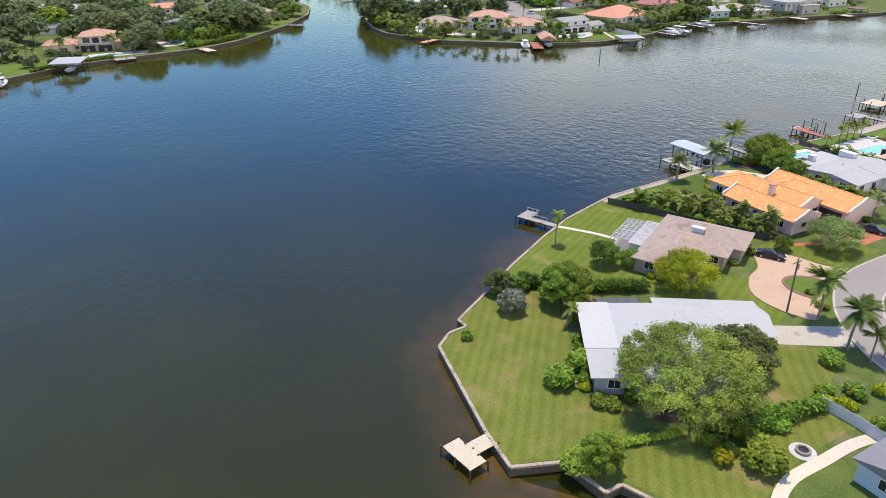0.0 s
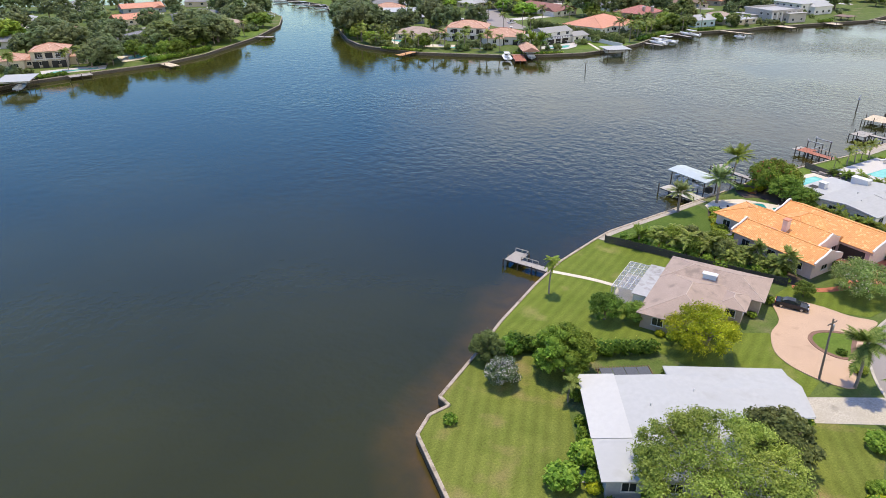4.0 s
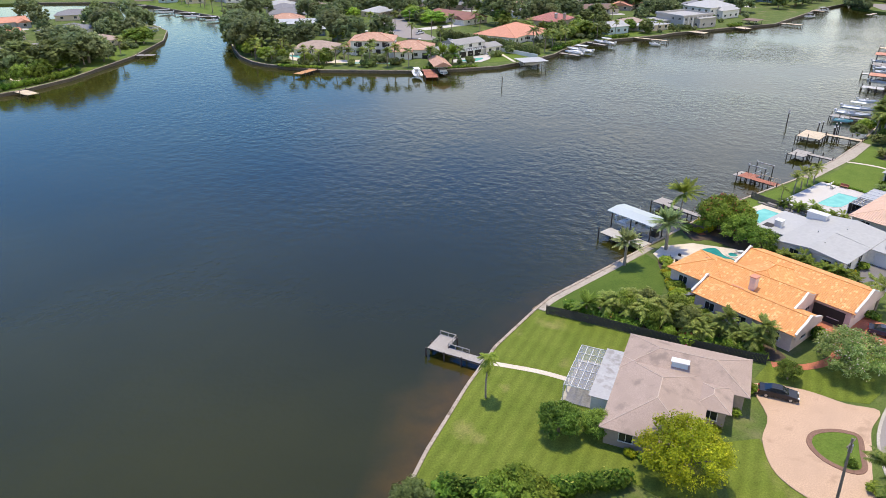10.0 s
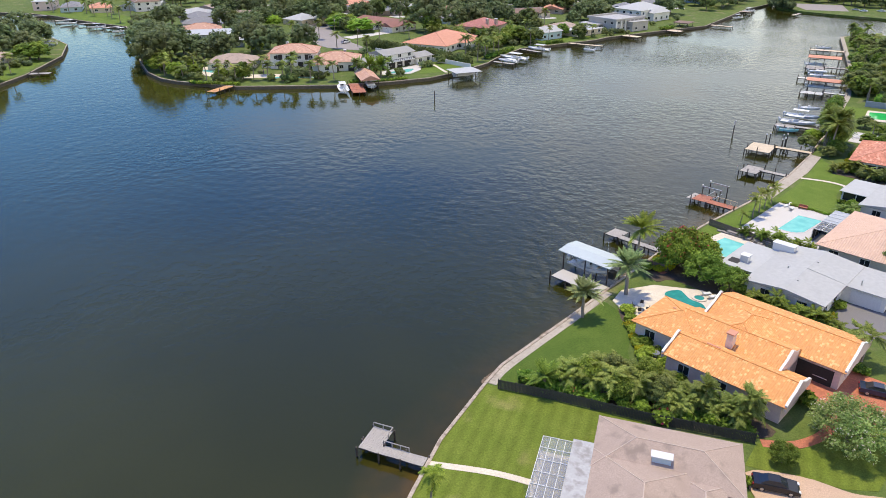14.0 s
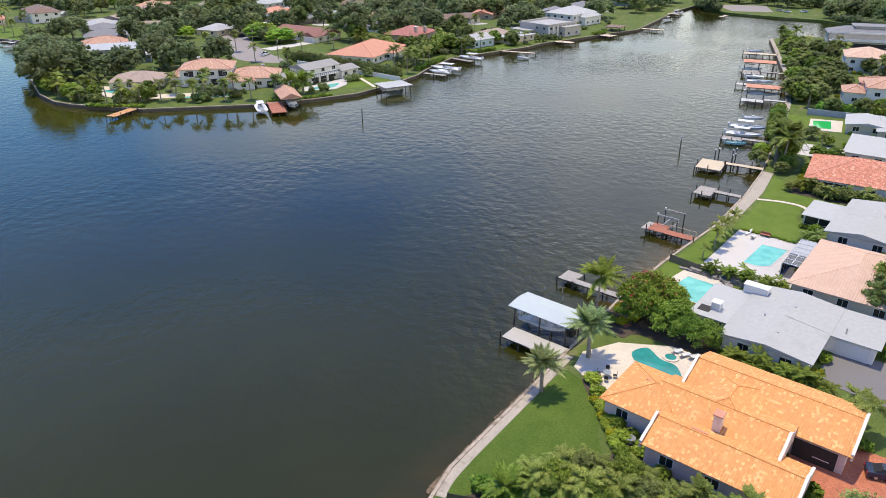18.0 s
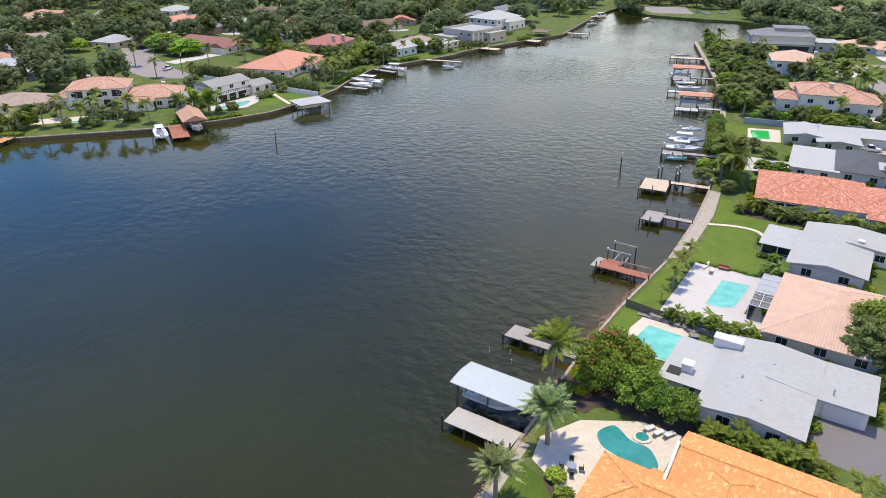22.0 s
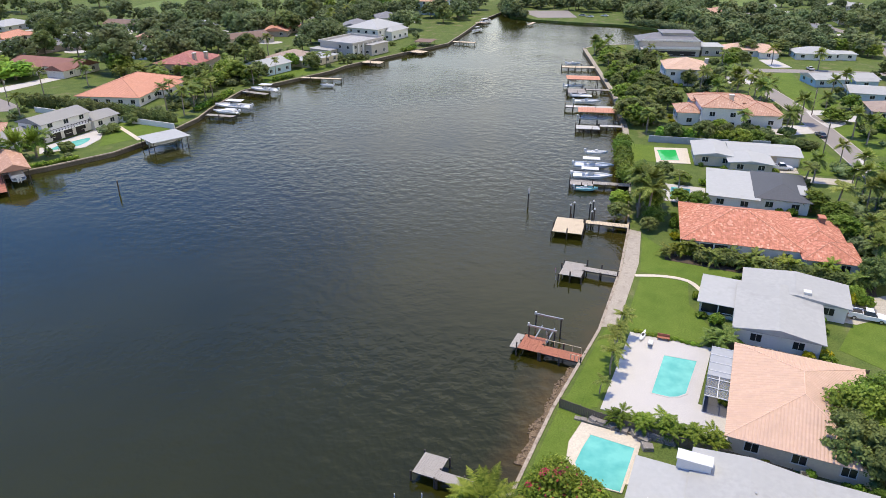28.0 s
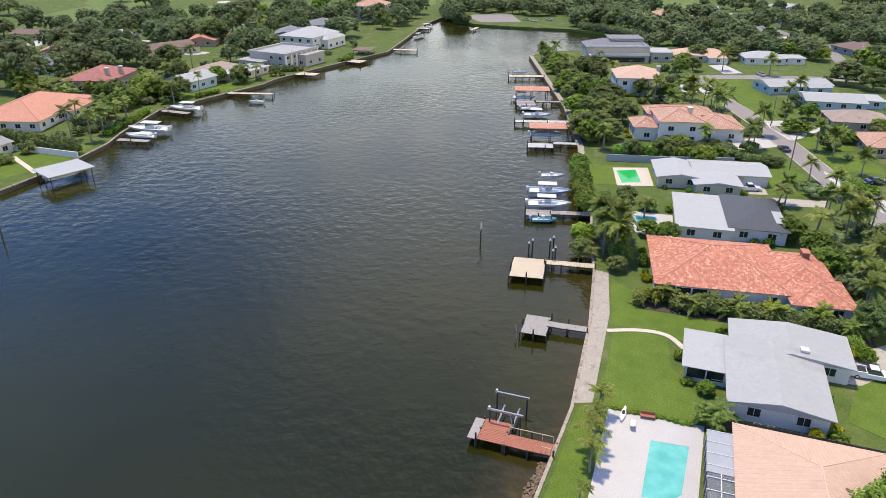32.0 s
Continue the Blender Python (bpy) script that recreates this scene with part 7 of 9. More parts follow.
hedge([(312, 84), (308.4, 78), (306.4, 73), (307, 68)], 2.6, 2.4, "dark clipped hedge beside a drive", LEAF_DARK, seed=91, size=0.3, dens=40)
hedge([(289.6, 54.2), (295.4, 52.6)], 4.6, 2.2, "rounded dense shrub bed in a drive", LEAF_MID, seed=92, size=0.3, dens=40)
hedge([(340, 48.4), (346, 50.4)], 4.0, 3.0, "mixed shrubs before a tan house", LEAF_MID, seed=93, size=0.3, dens=40)

# ---- docks ----
def boards(x0, x1, y0, y1, z, across=True, w=0.28, t=0.06):
    """Deck boards with open joints, laid across x or along it."""
    g = Geo()
    lo, hi = (x0, x1) if across else (y0, y1)
    n = max(1, round((hi - lo) / w))
    s = (hi - lo) / n
    for i in range(n):
        a, b = lo + i * s + 0.012, lo + (i + 1) * s - 0.012
        jut = 0.03 * math.sin(i * 12.9898)
        dz = 0.008 * math.sin(i * 7.1)
        if across:
            g.box(a, b, y0 - jut, y1 + jut, z - t + dz, z + dz)
        else:
            g.box(x0 - jut, x1 + jut, a, b, z - t + dz, z + dz)
    return g


def dock(label, org, yaw, rects, z, material, pile=PILE, above=0.9, step=2.6, group="docks"):
    singly = org[0] < 235 and org[1] < 125
    """rects: x0, x1, y0, y1 and whether the boards run across x, in the dock's own plan."""
    ob = thing("dock", pose(org[0], org[1], 0, 0, 0, yaw), label, "dock", group)
    for i, (x0, x1, y0, y1, across) in enumerate(rects):
        if singly:
            lo, hi, across_len, w = (x0, x1, y1 - y0, 0.3) if across else (y0, y1, x1 - x0, 0.3)
            n = max(1, round((hi - lo) / w))
            s = (hi - lo) / n
            me = (Geo().box(-s / 2 + 0.012, s / 2 - 0.012, -across_len / 2, across_len / 2, -0.06, 0) if across else Geo().box(-across_len / 2, across_len / 2, -s / 2 + 0.012, s / 2 - 0.012, -0.06, 0)).mesh("board", material)
            for j in range(n):
                c, jut = lo + (j + 0.5) * s, 0.025 * math.sin(j * 12.9898 + i)
                part("board", me, material, ob, m=pose(c, (y0 + y1) / 2 + jut, z + 0.003 * i + 0.006 * math.sin(j * 7.1)) if across else pose((x0 + x1) / 2 + jut, c, z + 0.003 * i + 0.006 * math.sin(j * 7.1)))
        else:
            tagged(part("deck", boards(x0, x1, y0, y1, z + 0.003 * i, across), material, ob), kind="stuff")
        g = Geo()
        if across:
            for y in (y0 + 0.15, y1 - 0.15):
                g.box(x0, x1, y - 0.06, y + 0.06, z - 0.28, z - 0.065)
        else:
            for x in (x0 + 0.15, x1 - 0.15):
                g.box(x - 0.06, x + 0.06, y0, y1, z - 0.28, z - 0.065)
        part("frame", g, PILE, ob)
        nx, ny = max(1, round((x1 - x0) / step)), max(1, round((y1 - y0) / step))
        for j in range(nx + 1):
            for k in range(ny + 1):
                if 0 < j < nx and 0 < k < ny:
                    continue
                x, y = x0 + (x1 - x0) * j / nx, y0 + (y1 - y0) * k / ny
                x += 0.14 * (-1 if j == 0 else 1 if j == nx else 0)
                y += 0.14 * (-1 if k == 0 else 1 if k == ny else 0)
                top = z + (above if (j + 2 * k + i) % 3 == 0 else 0.12)
                part("post", Geo().tube((x, y, -2.0), (x + 0.02, y, top), 0.14, 0.125, 8), pile, ob)
    return ob


def rail(ob, p, q, z, h, material, posts=4, thick=0.05):
    g = Geo()
    p, q = Vector(p), Vector(q)
    g.tube((*p, z + h), (*q, z + h), thick, thick, 6)
    for i in range(posts):
        c = p.lerp(q, i / (posts - 1))
        g.tube((*c, z - 0.1), (*c, z + h), thick * 0.9, thick * 0.9, 6)
    return part("rail", g, material, ob)


def boat_lift(org, yaw, wx, wy, h=3.2, label="grey steel boat lift with two beams"):
    """Four posts, two top beams and a cradle."""
    ob = thing("boat_lift", pose(org[0], org[1], 0, 0, 0, yaw), label, "boat lift", "boat lifts")
    for x in (0, wx):
        for y in (0, wy):
            part("post", Geo().tube((x, y, -2), (x, y, h), 0.13, 0.12, 8), PILE, ob)
        part("beam", Geo().box(x - 0.11, x + 0.11, -0.3, wy + 0.3, h, h + 0.24), STEEL, ob)
        part("motor", Geo().tube((x, wy + 0.1, h + 0.24), (x, wy + 0.1, h + 0.55), 0.2, 0.16, 8), WHITE_PAINT, ob)
    for y in (wy * 0.25, wy * 0.75):
        part("cradle_beam", Geo().box(-0.3, wx + 0.3, y - 0.09, y + 0.09, 1.1, 1.3), STEEL, ob)
        part("cable", Geo().tube((0, y, 1.3), (0, y, h), 0.015, 0.015, 4).tube((wx, y, 1.3), (wx, y, h), 0.015, 0.015, 4), STEEL, ob)
    return ob


dock("cream-painted L-shaped dock at the point", (36.2, 51.9), 8, [(-3.7, -1.3, -2.4, 2.5, False), (-1.3, 1.6, -1.0, 1.1, True)], 1.25, surface("cream_dock_paint", (0.56, 0.49, 0.36), 0.8, 0.12, 4, 0.8, stain=(0.45, 0.3, 0.2), stain_at=0.63), above=0.1)
d_tan = dock("weathered grey wooden dock with a bench rail", (82.1, 95.5), 113, [(0, 8.3, -0.75, 0.75, True), (5.7, 8.3, -3.3, -0.75, True)], 1.3, WOOD_GREY, above=0.2)
rail(d_tan, (2.4, -0.8), (5.7, -0.8), 1.3, 0.6, WOOD_GREY, 4, 0.07)
rail(d_tan, (5.7, -0.8), (5.7, -3.3), 1.3, 0.6, WOOD_GREY, 3, 0.07)
rail(d_tan, (5.7, -3.3), (8.3, -3.3), 1.3, 0.6, WOOD_GREY, 3, 0.07)
dock("pale concrete dock beside a boathouse", (128.9, 103.6), 0, [(0, 3.4, 0, 9.3, False)], 1.35, surface("pale_dock_slab", (0.47, 0.44, 0.39), 0.8, 0.08, 5, 0.5), above=1.0, step=3.2)
dock("grey plank dock on dark piles", (150.6, 104.5), 0, [(0, 1.5, 0, 8.6, False), (0, 3.6, 8.6, 11.6, False)], 1.3, WOOD_GREY, above=0.25)
d_red = dock("red-stained wooden dock with a grey swim platform", (180.0, 103.6), 0, [(0, 2.2, 0, 6.0, False), (0, 4.1, 6.0, 9.4, True)], 1.3, WOOD_RED, above=1.0)
part("swim_platform", Geo().box(0, 4.0, 9.5, 10.7, 1.1, 1.2), WOOD_GREY, d_red, "grey composite swim platform")
rail(d_red, (2.3, 0.3), (2.3, 5.8), 1.3, 1.0, WOOD_TAN, 5)
rail(d_red, (0.1, 0.2), (0.1, 1.4), 1.3, 1.0, WOOD_TAN, 3)
boat_lift((183.6, 108.4), 0, 3.7, 4.0)
dock("grey composite dock with a short walkway", (209.9, 104.0), 3, [(-0.8, 0.8, 0, 5.9, False), (-3.7, 1.9, 5.9, 9.8, True)], 1.3, WOOD_GREY, above=0.9)
dock("buff plank dock on tall piles", (232.2, 106.0), 8, [(-0.9, 0.9, 0, 9.0, False), (-6.9, 0.9, 9.0, 15.0, True)], 1.4, WOOD_TAN, above=1.0)
for x, y in ((233.8, 118.8), (235.4, 118.4), (232.0, 113.8), (233.6, 113.6), (236.5, 115.2), (238.0, 114.8)):
    ob = thing("mooring_pile", pose(x, y, 0), "dark mooring pile with a white cone cap", "mooring pile", "mooring piles")
    part("post", Geo().tube((0, 0, -2), (0, 0, 3.4), 0.15, 0.14, 8), PILE, ob)
    part("cap", Geo().tube((0, 0, 3.4), (0, 0, 3.75), 0.26, 0.08, 8), WHITE_PAINT, ob)
dock("grey wooden dock under a clipped hedge", (257.4, 110.4), 13, [(-1.0, 1.0, 0, 8.6, False), (-2.2, 1.2, 8.6, 14, True)], 1.3, WOOD_GREY, above=0.7)
dock("white-edged dock by the far sea wall", (308.8, 121.3), 15, [(-1.0, 1.0, 0, 7.5, False), (-4.5, -0.5, 7.5, 14.5, True)], 1.3, surface("white_dock", (0.5, 0.49, 0.46), 0.8, 0.1, 4, 0.4), above=0.8)
dock("long white dock by the far sea wall", (331.5, 127.5), 16, [(-1.4, 1.4, 0, 17.5, False)], 1.3, surface("white_dock_long", (0.52, 0.5, 0.46), 0.8, 0.1, 4, 0.4), above=0.8)
dock("grey wooden dock under a canopy", (357.0, 135.6), 17, [(-1.0, 1.0, 0, 9, False), (-6.0, 1.0, 9, 15.5, True)], 1.3, WOOD_GREY, above=0.8)
dock("buff wooden dock near the canal's end", (398.0, 150.2), 17, [(-2.0, 2.0, 0, 14, False)], 1.3, WOOD_TAN, above=0.8)
dock("orange wooden dock with a jet ski", (164.6, 285.6), 112, [(-1.7, 1.7, 0.3, 10.5, False)], 1.3, surface("orange_dock_boards", (0.55, 0.28, 0.12), 0.8, 0.2, 6, 0.8), above=0.8)
dock("red wooden dock between boat slips", (199.4, 256.6), 238, [(0, 15, -2.4, 2.4, True)], 1.3, WOOD_RED, above=0.8)
for x, y, yaw, ln, wd, lab in ((268, 248.5, -170, 10, 2.2, "grey dock beside covered lifts"), (300, 259, 178, 11, 2.4, "grey dock with boat lifts"), (329, 253.5, 195, 17, 2.2, "long pale dock over the far canal"),
                            (369, 247.6, 185, 9, 5, "pale wooden dock with wide deck"), (402, 239.5, 175, 7, 6, "pale dock with a boat"), (436, 233, 188, 12, 3, "pale dock at the far canal"), (66, 317.8, 196, 9, 4, "white dock with steps"),
                            (119.5, 361, 235, 8, 3, "dark wooden dock at the point"), (34, 312.5, 186, 4, 8, "small grey dock by a sea wall"), (197, 464, 85, 9, 3, "grey dock on the side canal"), (192.6, 488, 80, 9, 3, "grey dock beside moored boats"), (189, 512, 80, 10, 3, "dark dock on the side canal"), (184, 542, 70, 8, 3, "grey dock below a lawn"), (508, 248.5, 180, 8, 3, "pale dock at the canal's end"), (524, 216, 90, 12, 2, "pale floating dock by the ramp")):
    dock(lab, (x, y), yaw, [(-wd / 2, wd / 2, 0.3, ln, False)], 1.25, WOOD_GREY if "grey" in lab or "dark" in lab else WOOD_TAN, above=0.8, step=4)


# ---- boathouses and canopies ----
def canopy(label, org, yaw, w, d, h, roof, kind="flat", rise=0.0, group="boat canopies", beams=True):
    """A roof on posts over the water."""
    ob = thing("boat_canopy", pose(org[0], org[1], 0, 0, 0, yaw), label, "boat canopy", group)
    g = roof_geo(-w / 2, w / 2, -d / 2, d / 2, h, kind, rise, 0.5, 0.3)
    part("roof", g, roof, ob)
    for x in (-w / 2 + 0.2, w / 2 - 0.2):
        for k in range(3):
            y = -d / 2 + 0.3 + (d - 0.6) * k / 2
            part("post", Geo().tube((x, y, -2), (x, y, h - 0.15), 0.13, 0.12, 8), PILE, ob)
        part("beam", Geo().box(x - 0.1, x + 0.1, -d / 2, d / 2, h - 0.42, h - 0.15), PILE_PALE, ob)
    if beams:
        for y in (-d / 4, d / 4):
            part("lift_beam", Geo().box(-w / 2 + 0.3, w / 2 - 0.3, y - 0.1, y + 0.1, h - 1.2, h - 0.95), STEEL, ob)
            part("sling", Geo().tube((-w / 2 + 0.5, y, h - 1.0), (0, y, 1.2), 0.03, 0.03, 4).tube((w / 2 - 0.5, y, h - 1.0), (0, y, 1.2), 0.03, 0.03, 4), STEEL, ob)
    return ob


bh = canopy("boathouse with a pale green metal roof on dark piles", (135.3, 109.1), 0, 4.4, 9.6, 4.5, PALE_METAL, "gable_y", 0.35)
for y in np.linspace(-5.2, 5.2, 14):
    part("roof_seam", Geo().add([(-2.7, y - 0.03, 4.53), (-2.7, y + 0.03, 4.53), (0, y + 0.03, 4.9), (0, y - 0.03, 4.9), (2.7, y - 0.03, 4.53), (2.7, y + 0.03, 4.53)], [(0, 3, 2, 1), (3, 4, 5, 2)]), PALE_METAL, bh)
part("locker", Geo().box(-0.2, 1.0, -4.6, -3.4, 1.3, 2.5), DARK, bh)
canopy("boat canopy with a flat white roof", (238.4, 237.6), -21, 10.2, 8.6, 3.3, WHITE_ROOF)
canopy("boat canopy with a clay tile gable roof", (203.3, 254), -29, 6.2, 15, 3.9, TILE_TAN, "gable_y", 1.6)
canopy("boat canopy with an orange metal roof", (315.5, 131), 15, 5.2, 11.5, 3.9, TILE_CORAL, "gable_y", 0.4)
canopy("boat canopy with an orange tile roof", (362.5, 147.2), 17, 6, 11.5, 3.9, TILE_CORAL, "gable_y", 0.4)
canopy("boat canopy with a white roof at the far bank", (13.5, 303), -18, 10, 12, 4.0, WHITE_ROOF)
canopy("small boat shelter with a clay tile roof", (-14, 291), -12, 8, 8, 3.4, TILE_TAN, "hip", 1.2)
canopy("boat canopy with a brown roof by the far bank", (420, 241), 8, 9, 8, 3.6, BROWN_ROOF, "flat", 0)


# ---- boats ----
def boat(label, org, yaw, length, hull, z=0.35, top=True, motors=1, cover=None, group="boats"):
    """A motor boat: hull, deck, console, top on legs and outboards, bow towards +y."""
    ob = thing("boat", pose(org[0], org[1], z, 0, 0, yaw), label, "boat", group)
    w, n, g = length * 0.185, 9, Geo()
    rings = []
    for i in range(n):
        u = i / (n - 1)
        y = -length / 2 + length * u
        k = w * (1.0 if u < 0.5 else max(0.03, 1 - ((u - 0.5) / 0.5) ** 2.2))
        sheer = 0.75 + 0.35 * u * u
        keel = 0.0 if u < 0.6 else 0.55 * ((u - 0.6) / 0.4) ** 2
        rings.append([(-k, y, sheer), (-k * 0.88, y, keel + 0.25), (0, y, keel), (k * 0.88, y, keel + 0.25), (k, y, sheer), (k * 0.84, y, sheer + 0.01), (k * 0.8, y, sheer - 0.35), (-k * 0.8, y, sheer - 0.35), (-k * 0.84, y, sheer + 0.01)])
    g.v = [p for r in rings for p in r]
    m = 9
    g.f = [(i * m + j, i * m + (j + 1) % m, (i + 1) * m + (j + 1) % m, (i + 1) * m + j) for i in range(n - 1) for j in range(m)] + [tuple(range(m))[::-1]]
    part("hull", g, hull, ob)
    L = length
    if not cover:
        part("deck", Geo().prism([(-w * 0.78, -L * 0.47), (w * 0.78, -L * 0.47), (w * 0.78, L * 0.1), (w * 0.5, L * 0.33), (0, L * 0.42), (-w * 0.5, L * 0.33), (-w * 0.78, L * 0.1)], 0.45, 0.56), HULL_WHITE, ob, "white moulded deck")
    if cover:
        c = Geo()
        for s in range(5):
            c.box(-w * 0.9 + 0.05 * s, w * 0.9 - 0.05 * s, -L * 0.38 + 0.1 * s, L * (0.22 - 0.05 * s), 0.7 + 0.12 * s, 0.83 + 0.12 * s)
        part("cover", c, cover, ob)
    else:
        part("console", Geo().box(-w * 0.3, w * 0.3, -L * 0.12, L * 0.02, 0.4, 1.35), WHITE_PAINT, ob)
        part("seat", Geo().box(-w * 0.4, w * 0.4, -L * 0.27, -L * 0.2, 0.4, 1.0), WHITE_PAINT, ob)
        part("windscreen", Geo().box(-w * 0.32, w * 0.32, L * 0.02, L * 0.03, 1.1, 1.7), GLASS, ob)
        if top:
            part("canopy", Geo().box(-w * 0.62, w * 0.62, -L * 0.3, L * 0.14, 2.35, 2.43), WHITE_PAINT, ob)
            for x in (-w * 0.45, w * 0.45):
                for y in (-L * 0.2, L * 0.02):
                    part("canopy_leg", Geo().tube((x, y, 0.5), (x * 1.1, y, 2.35), 0.03, 0.03, 5), STEEL, ob)
    for i in range(motors):
        x = (i - (motors - 1) / 2) * 0.62
        part("outboard", Geo().box(x - 0.22, x + 0.22, -L / 2 - 0.75, -L / 2 - 0.15, 0.75, 1.4).tube((x, -L / 2 - 0.35, -0.2), (x, -L / 2 - 0.35, 0.8), 0.1, 0.14, 6), WHITE_PAINT, ob)
    return ob


HULL_WHITE = surface("white_gelcoat", (0.78, 0.78, 0.77), 0.2, 0.03, 3, 0.5, relief=0.01)
HULL_AQUA = surface("aqua_gelcoat", (0.3, 0.66, 0.68), 0.2, 0.03, 3, 0.5, relief=0.01)
HULL_BLUE = surface("blue_gelcoat", (0.42, 0.48, 0.56), 0.2, 0.05, 3, 0.5, relief=0.01)
HULL_GREY = surface("grey_gelcoat", (0.6, 0.62, 0.64), 0.25, 0.05, 3, 0.5, relief=0.01)
COVER = surface("grey_boat_cover", (0.4, 0.42, 0.44), 0.8, 0.1, 5, 0.6)
boat("grey boat hanging in a boathouse lift", (135.3, 109.3), 180, 8.0, HULL_GREY, 1.5, False, 2)
boat("small aqua-hulled open boat", (252.6, 119.6), 193, 5.2, HULL_AQUA, 0.1, False, 1)
boat("white centre-console boat on a lift", (260.4, 120.0), 193, 9.6, HULL_WHITE, 0.8, True, 2)
boat("blue boat with a long white top", (268.2, 121.4), 193, 10.0, HULL_BLUE, 0.9, True, 2)
boat("small white boat on a high lift", (277, 122.6), 193, 5.6, HULL_WHITE, 1.6, False, 1)
boat("large grey-blue boat under a canopy", (314.6, 131.4), 194, 10.5, HULL_GREY, 1.0, False, 2, COVER)
boat("white open boat in a slip", (338.5, 139.5), 196, 9.0, HULL_WHITE, 0.3, True, 2)
boat("small white boat beside a dock", (346, 143.6), 196, 6.5, HULL_WHITE, 0.3, False, 1)
boat("inflatable-sided boat by a dock", (405.4, 161.5), 196, 6.0, HULL_GREY, 0.2, False, 1)
boat("white pontoon boat by a dock", (360.5, 149.5), 197, 8.0, HULL_WHITE, 0.4, True, 1)
boat("white boat on a lift beside a red dock", (191.4, 253.6), -29, 10, HULL_WHITE, 1.0, True, 2)
boat("blue-hulled boat in a canopy slip", (202.4, 251.4), -29, 9, HULL_BLUE, 0.8, False, 2, HULL_WHITE)
boat("white boat under a flat canopy", (238.4, 237.4), -111, 9, HULL_WHITE, 1.2, False, 2)
boat("large white boat with a hard top", (280, 247.5), 12, 13, HULL_WHITE, 1.0, True, 3)
boat("white boat with a top on a lift", (273.4, 245), 12, 9, HULL_WHITE, 0.8, False, 2, HULL_WHITE)
boat("white boat with a hard top on a lift", (304, 252.5), 8, 11, HULL_WHITE, 1.2, True, 2)
boat("small white boat at a pale dock", (323, 237.6), 20, 5, HULL_WHITE, 0.2, False, 1)
boat("white boat moored at the far canal", (480, 237), 75, 8, HULL_WHITE, 0.3, True, 1)
boat("blue and white cruiser at the canal's end", (516, 246), 75, 11, HULL_WHITE, 0.3, True, 2)
boat("white and blue boat under a canopy", (14, 301), -18, 9, HULL_BLUE, 0.9, False, 2)
boat("white boat with navy seats at the far bank", (-9, 288), -12, 8, HULL_WHITE, 0.6, True, 2)
for x, y, yaw in ((147, 428, 60), (151, 437, 60), (190, 447, 100), (187, 472, 84), (181, 499, 74), (172, 545, 60)):
    boat("white motor boat in the side canal", (x, y), yaw, 9, HULL_WHITE, 0.5, True, 2, group="boats in the side canal")


# ---- channel marks, poles, cars and small things ----
def marker(x, y, h, label, board=True):
    ob = thing("channel_marker", pose(x, y, 0), label, "channel marker")
    part("post", Geo().tube((0, 0, -2.5), (0.1, 0.05, h), 0.17, 0.14, 8), PILE, ob)
    if board:
        part("sign_board", Geo().box(-0.55, 0.65, -0.08, 0.0, h - 1.0, h + 0.15), surface("faded_pale_sign", (0.55, 0.56, 0.6), 0.6, 0.1, 4, 0.6), ob)
        part("perch", Geo().tube((0.1, 0, h + 0.1), (0.1, 0, h + 0.5), 0.12, 0.02, 6), WHITE_PAINT, ob)


marker(236.9, 129.3, 4.4, "dark channel pile with a faded sign board")
marker(205.3, 220.2, 3.4, "dark leaning channel pile in open water", False)
marker(441, 228.7, 3.4, "dark channel pile far up the canal", False)
for x, y in ((147.0, 116.6), (148.3, 113.8), (146.0, 112.4)):
    ob = thing("mooring_pile", pose(x, y, 0), "slim white mooring post in the water", "mooring pile", "mooring piles")
    part("post", Geo().tube((0, 0, -2), (0.05, 0, 0.9), 0.07, 0.06, 8), WHITE_PAINT, ob)


def power_pole(x, y, h, lean=(0, 0), label="wooden power pole with a crossarm"):
    ob = thing("power_pole", pose(x, y, LAND), label, "power pole", "power poles")
    part("pole", Geo().tube((0, 0, -0.5), (lean[0], lean[1], h), 0.17, 0.12, 8), BARK, ob)
    part("crossarm", Geo().box(lean[0] - 1.0, lean[0] + 1.0, lean[1] - 0.06, lean[1] + 0.06, h - 0.7, h - 0.55), BARK, ob)
    part("transformer", Geo().tube((lean[0] + 0.35, lean[1], h - 1.9), (lean[0] + 0.35, lean[1], h - 1.0), 0.22, 0.22, 8), STEEL, ob)


power_pole(92.6, 52.4, 9.0, (0.5, 0.6))
for x, y in ((304.5, 66.5), (261, 56.2), (348, 68), (250, 318), (262, 352), (26, 372)):
    power_pole(x, y, 9.0)


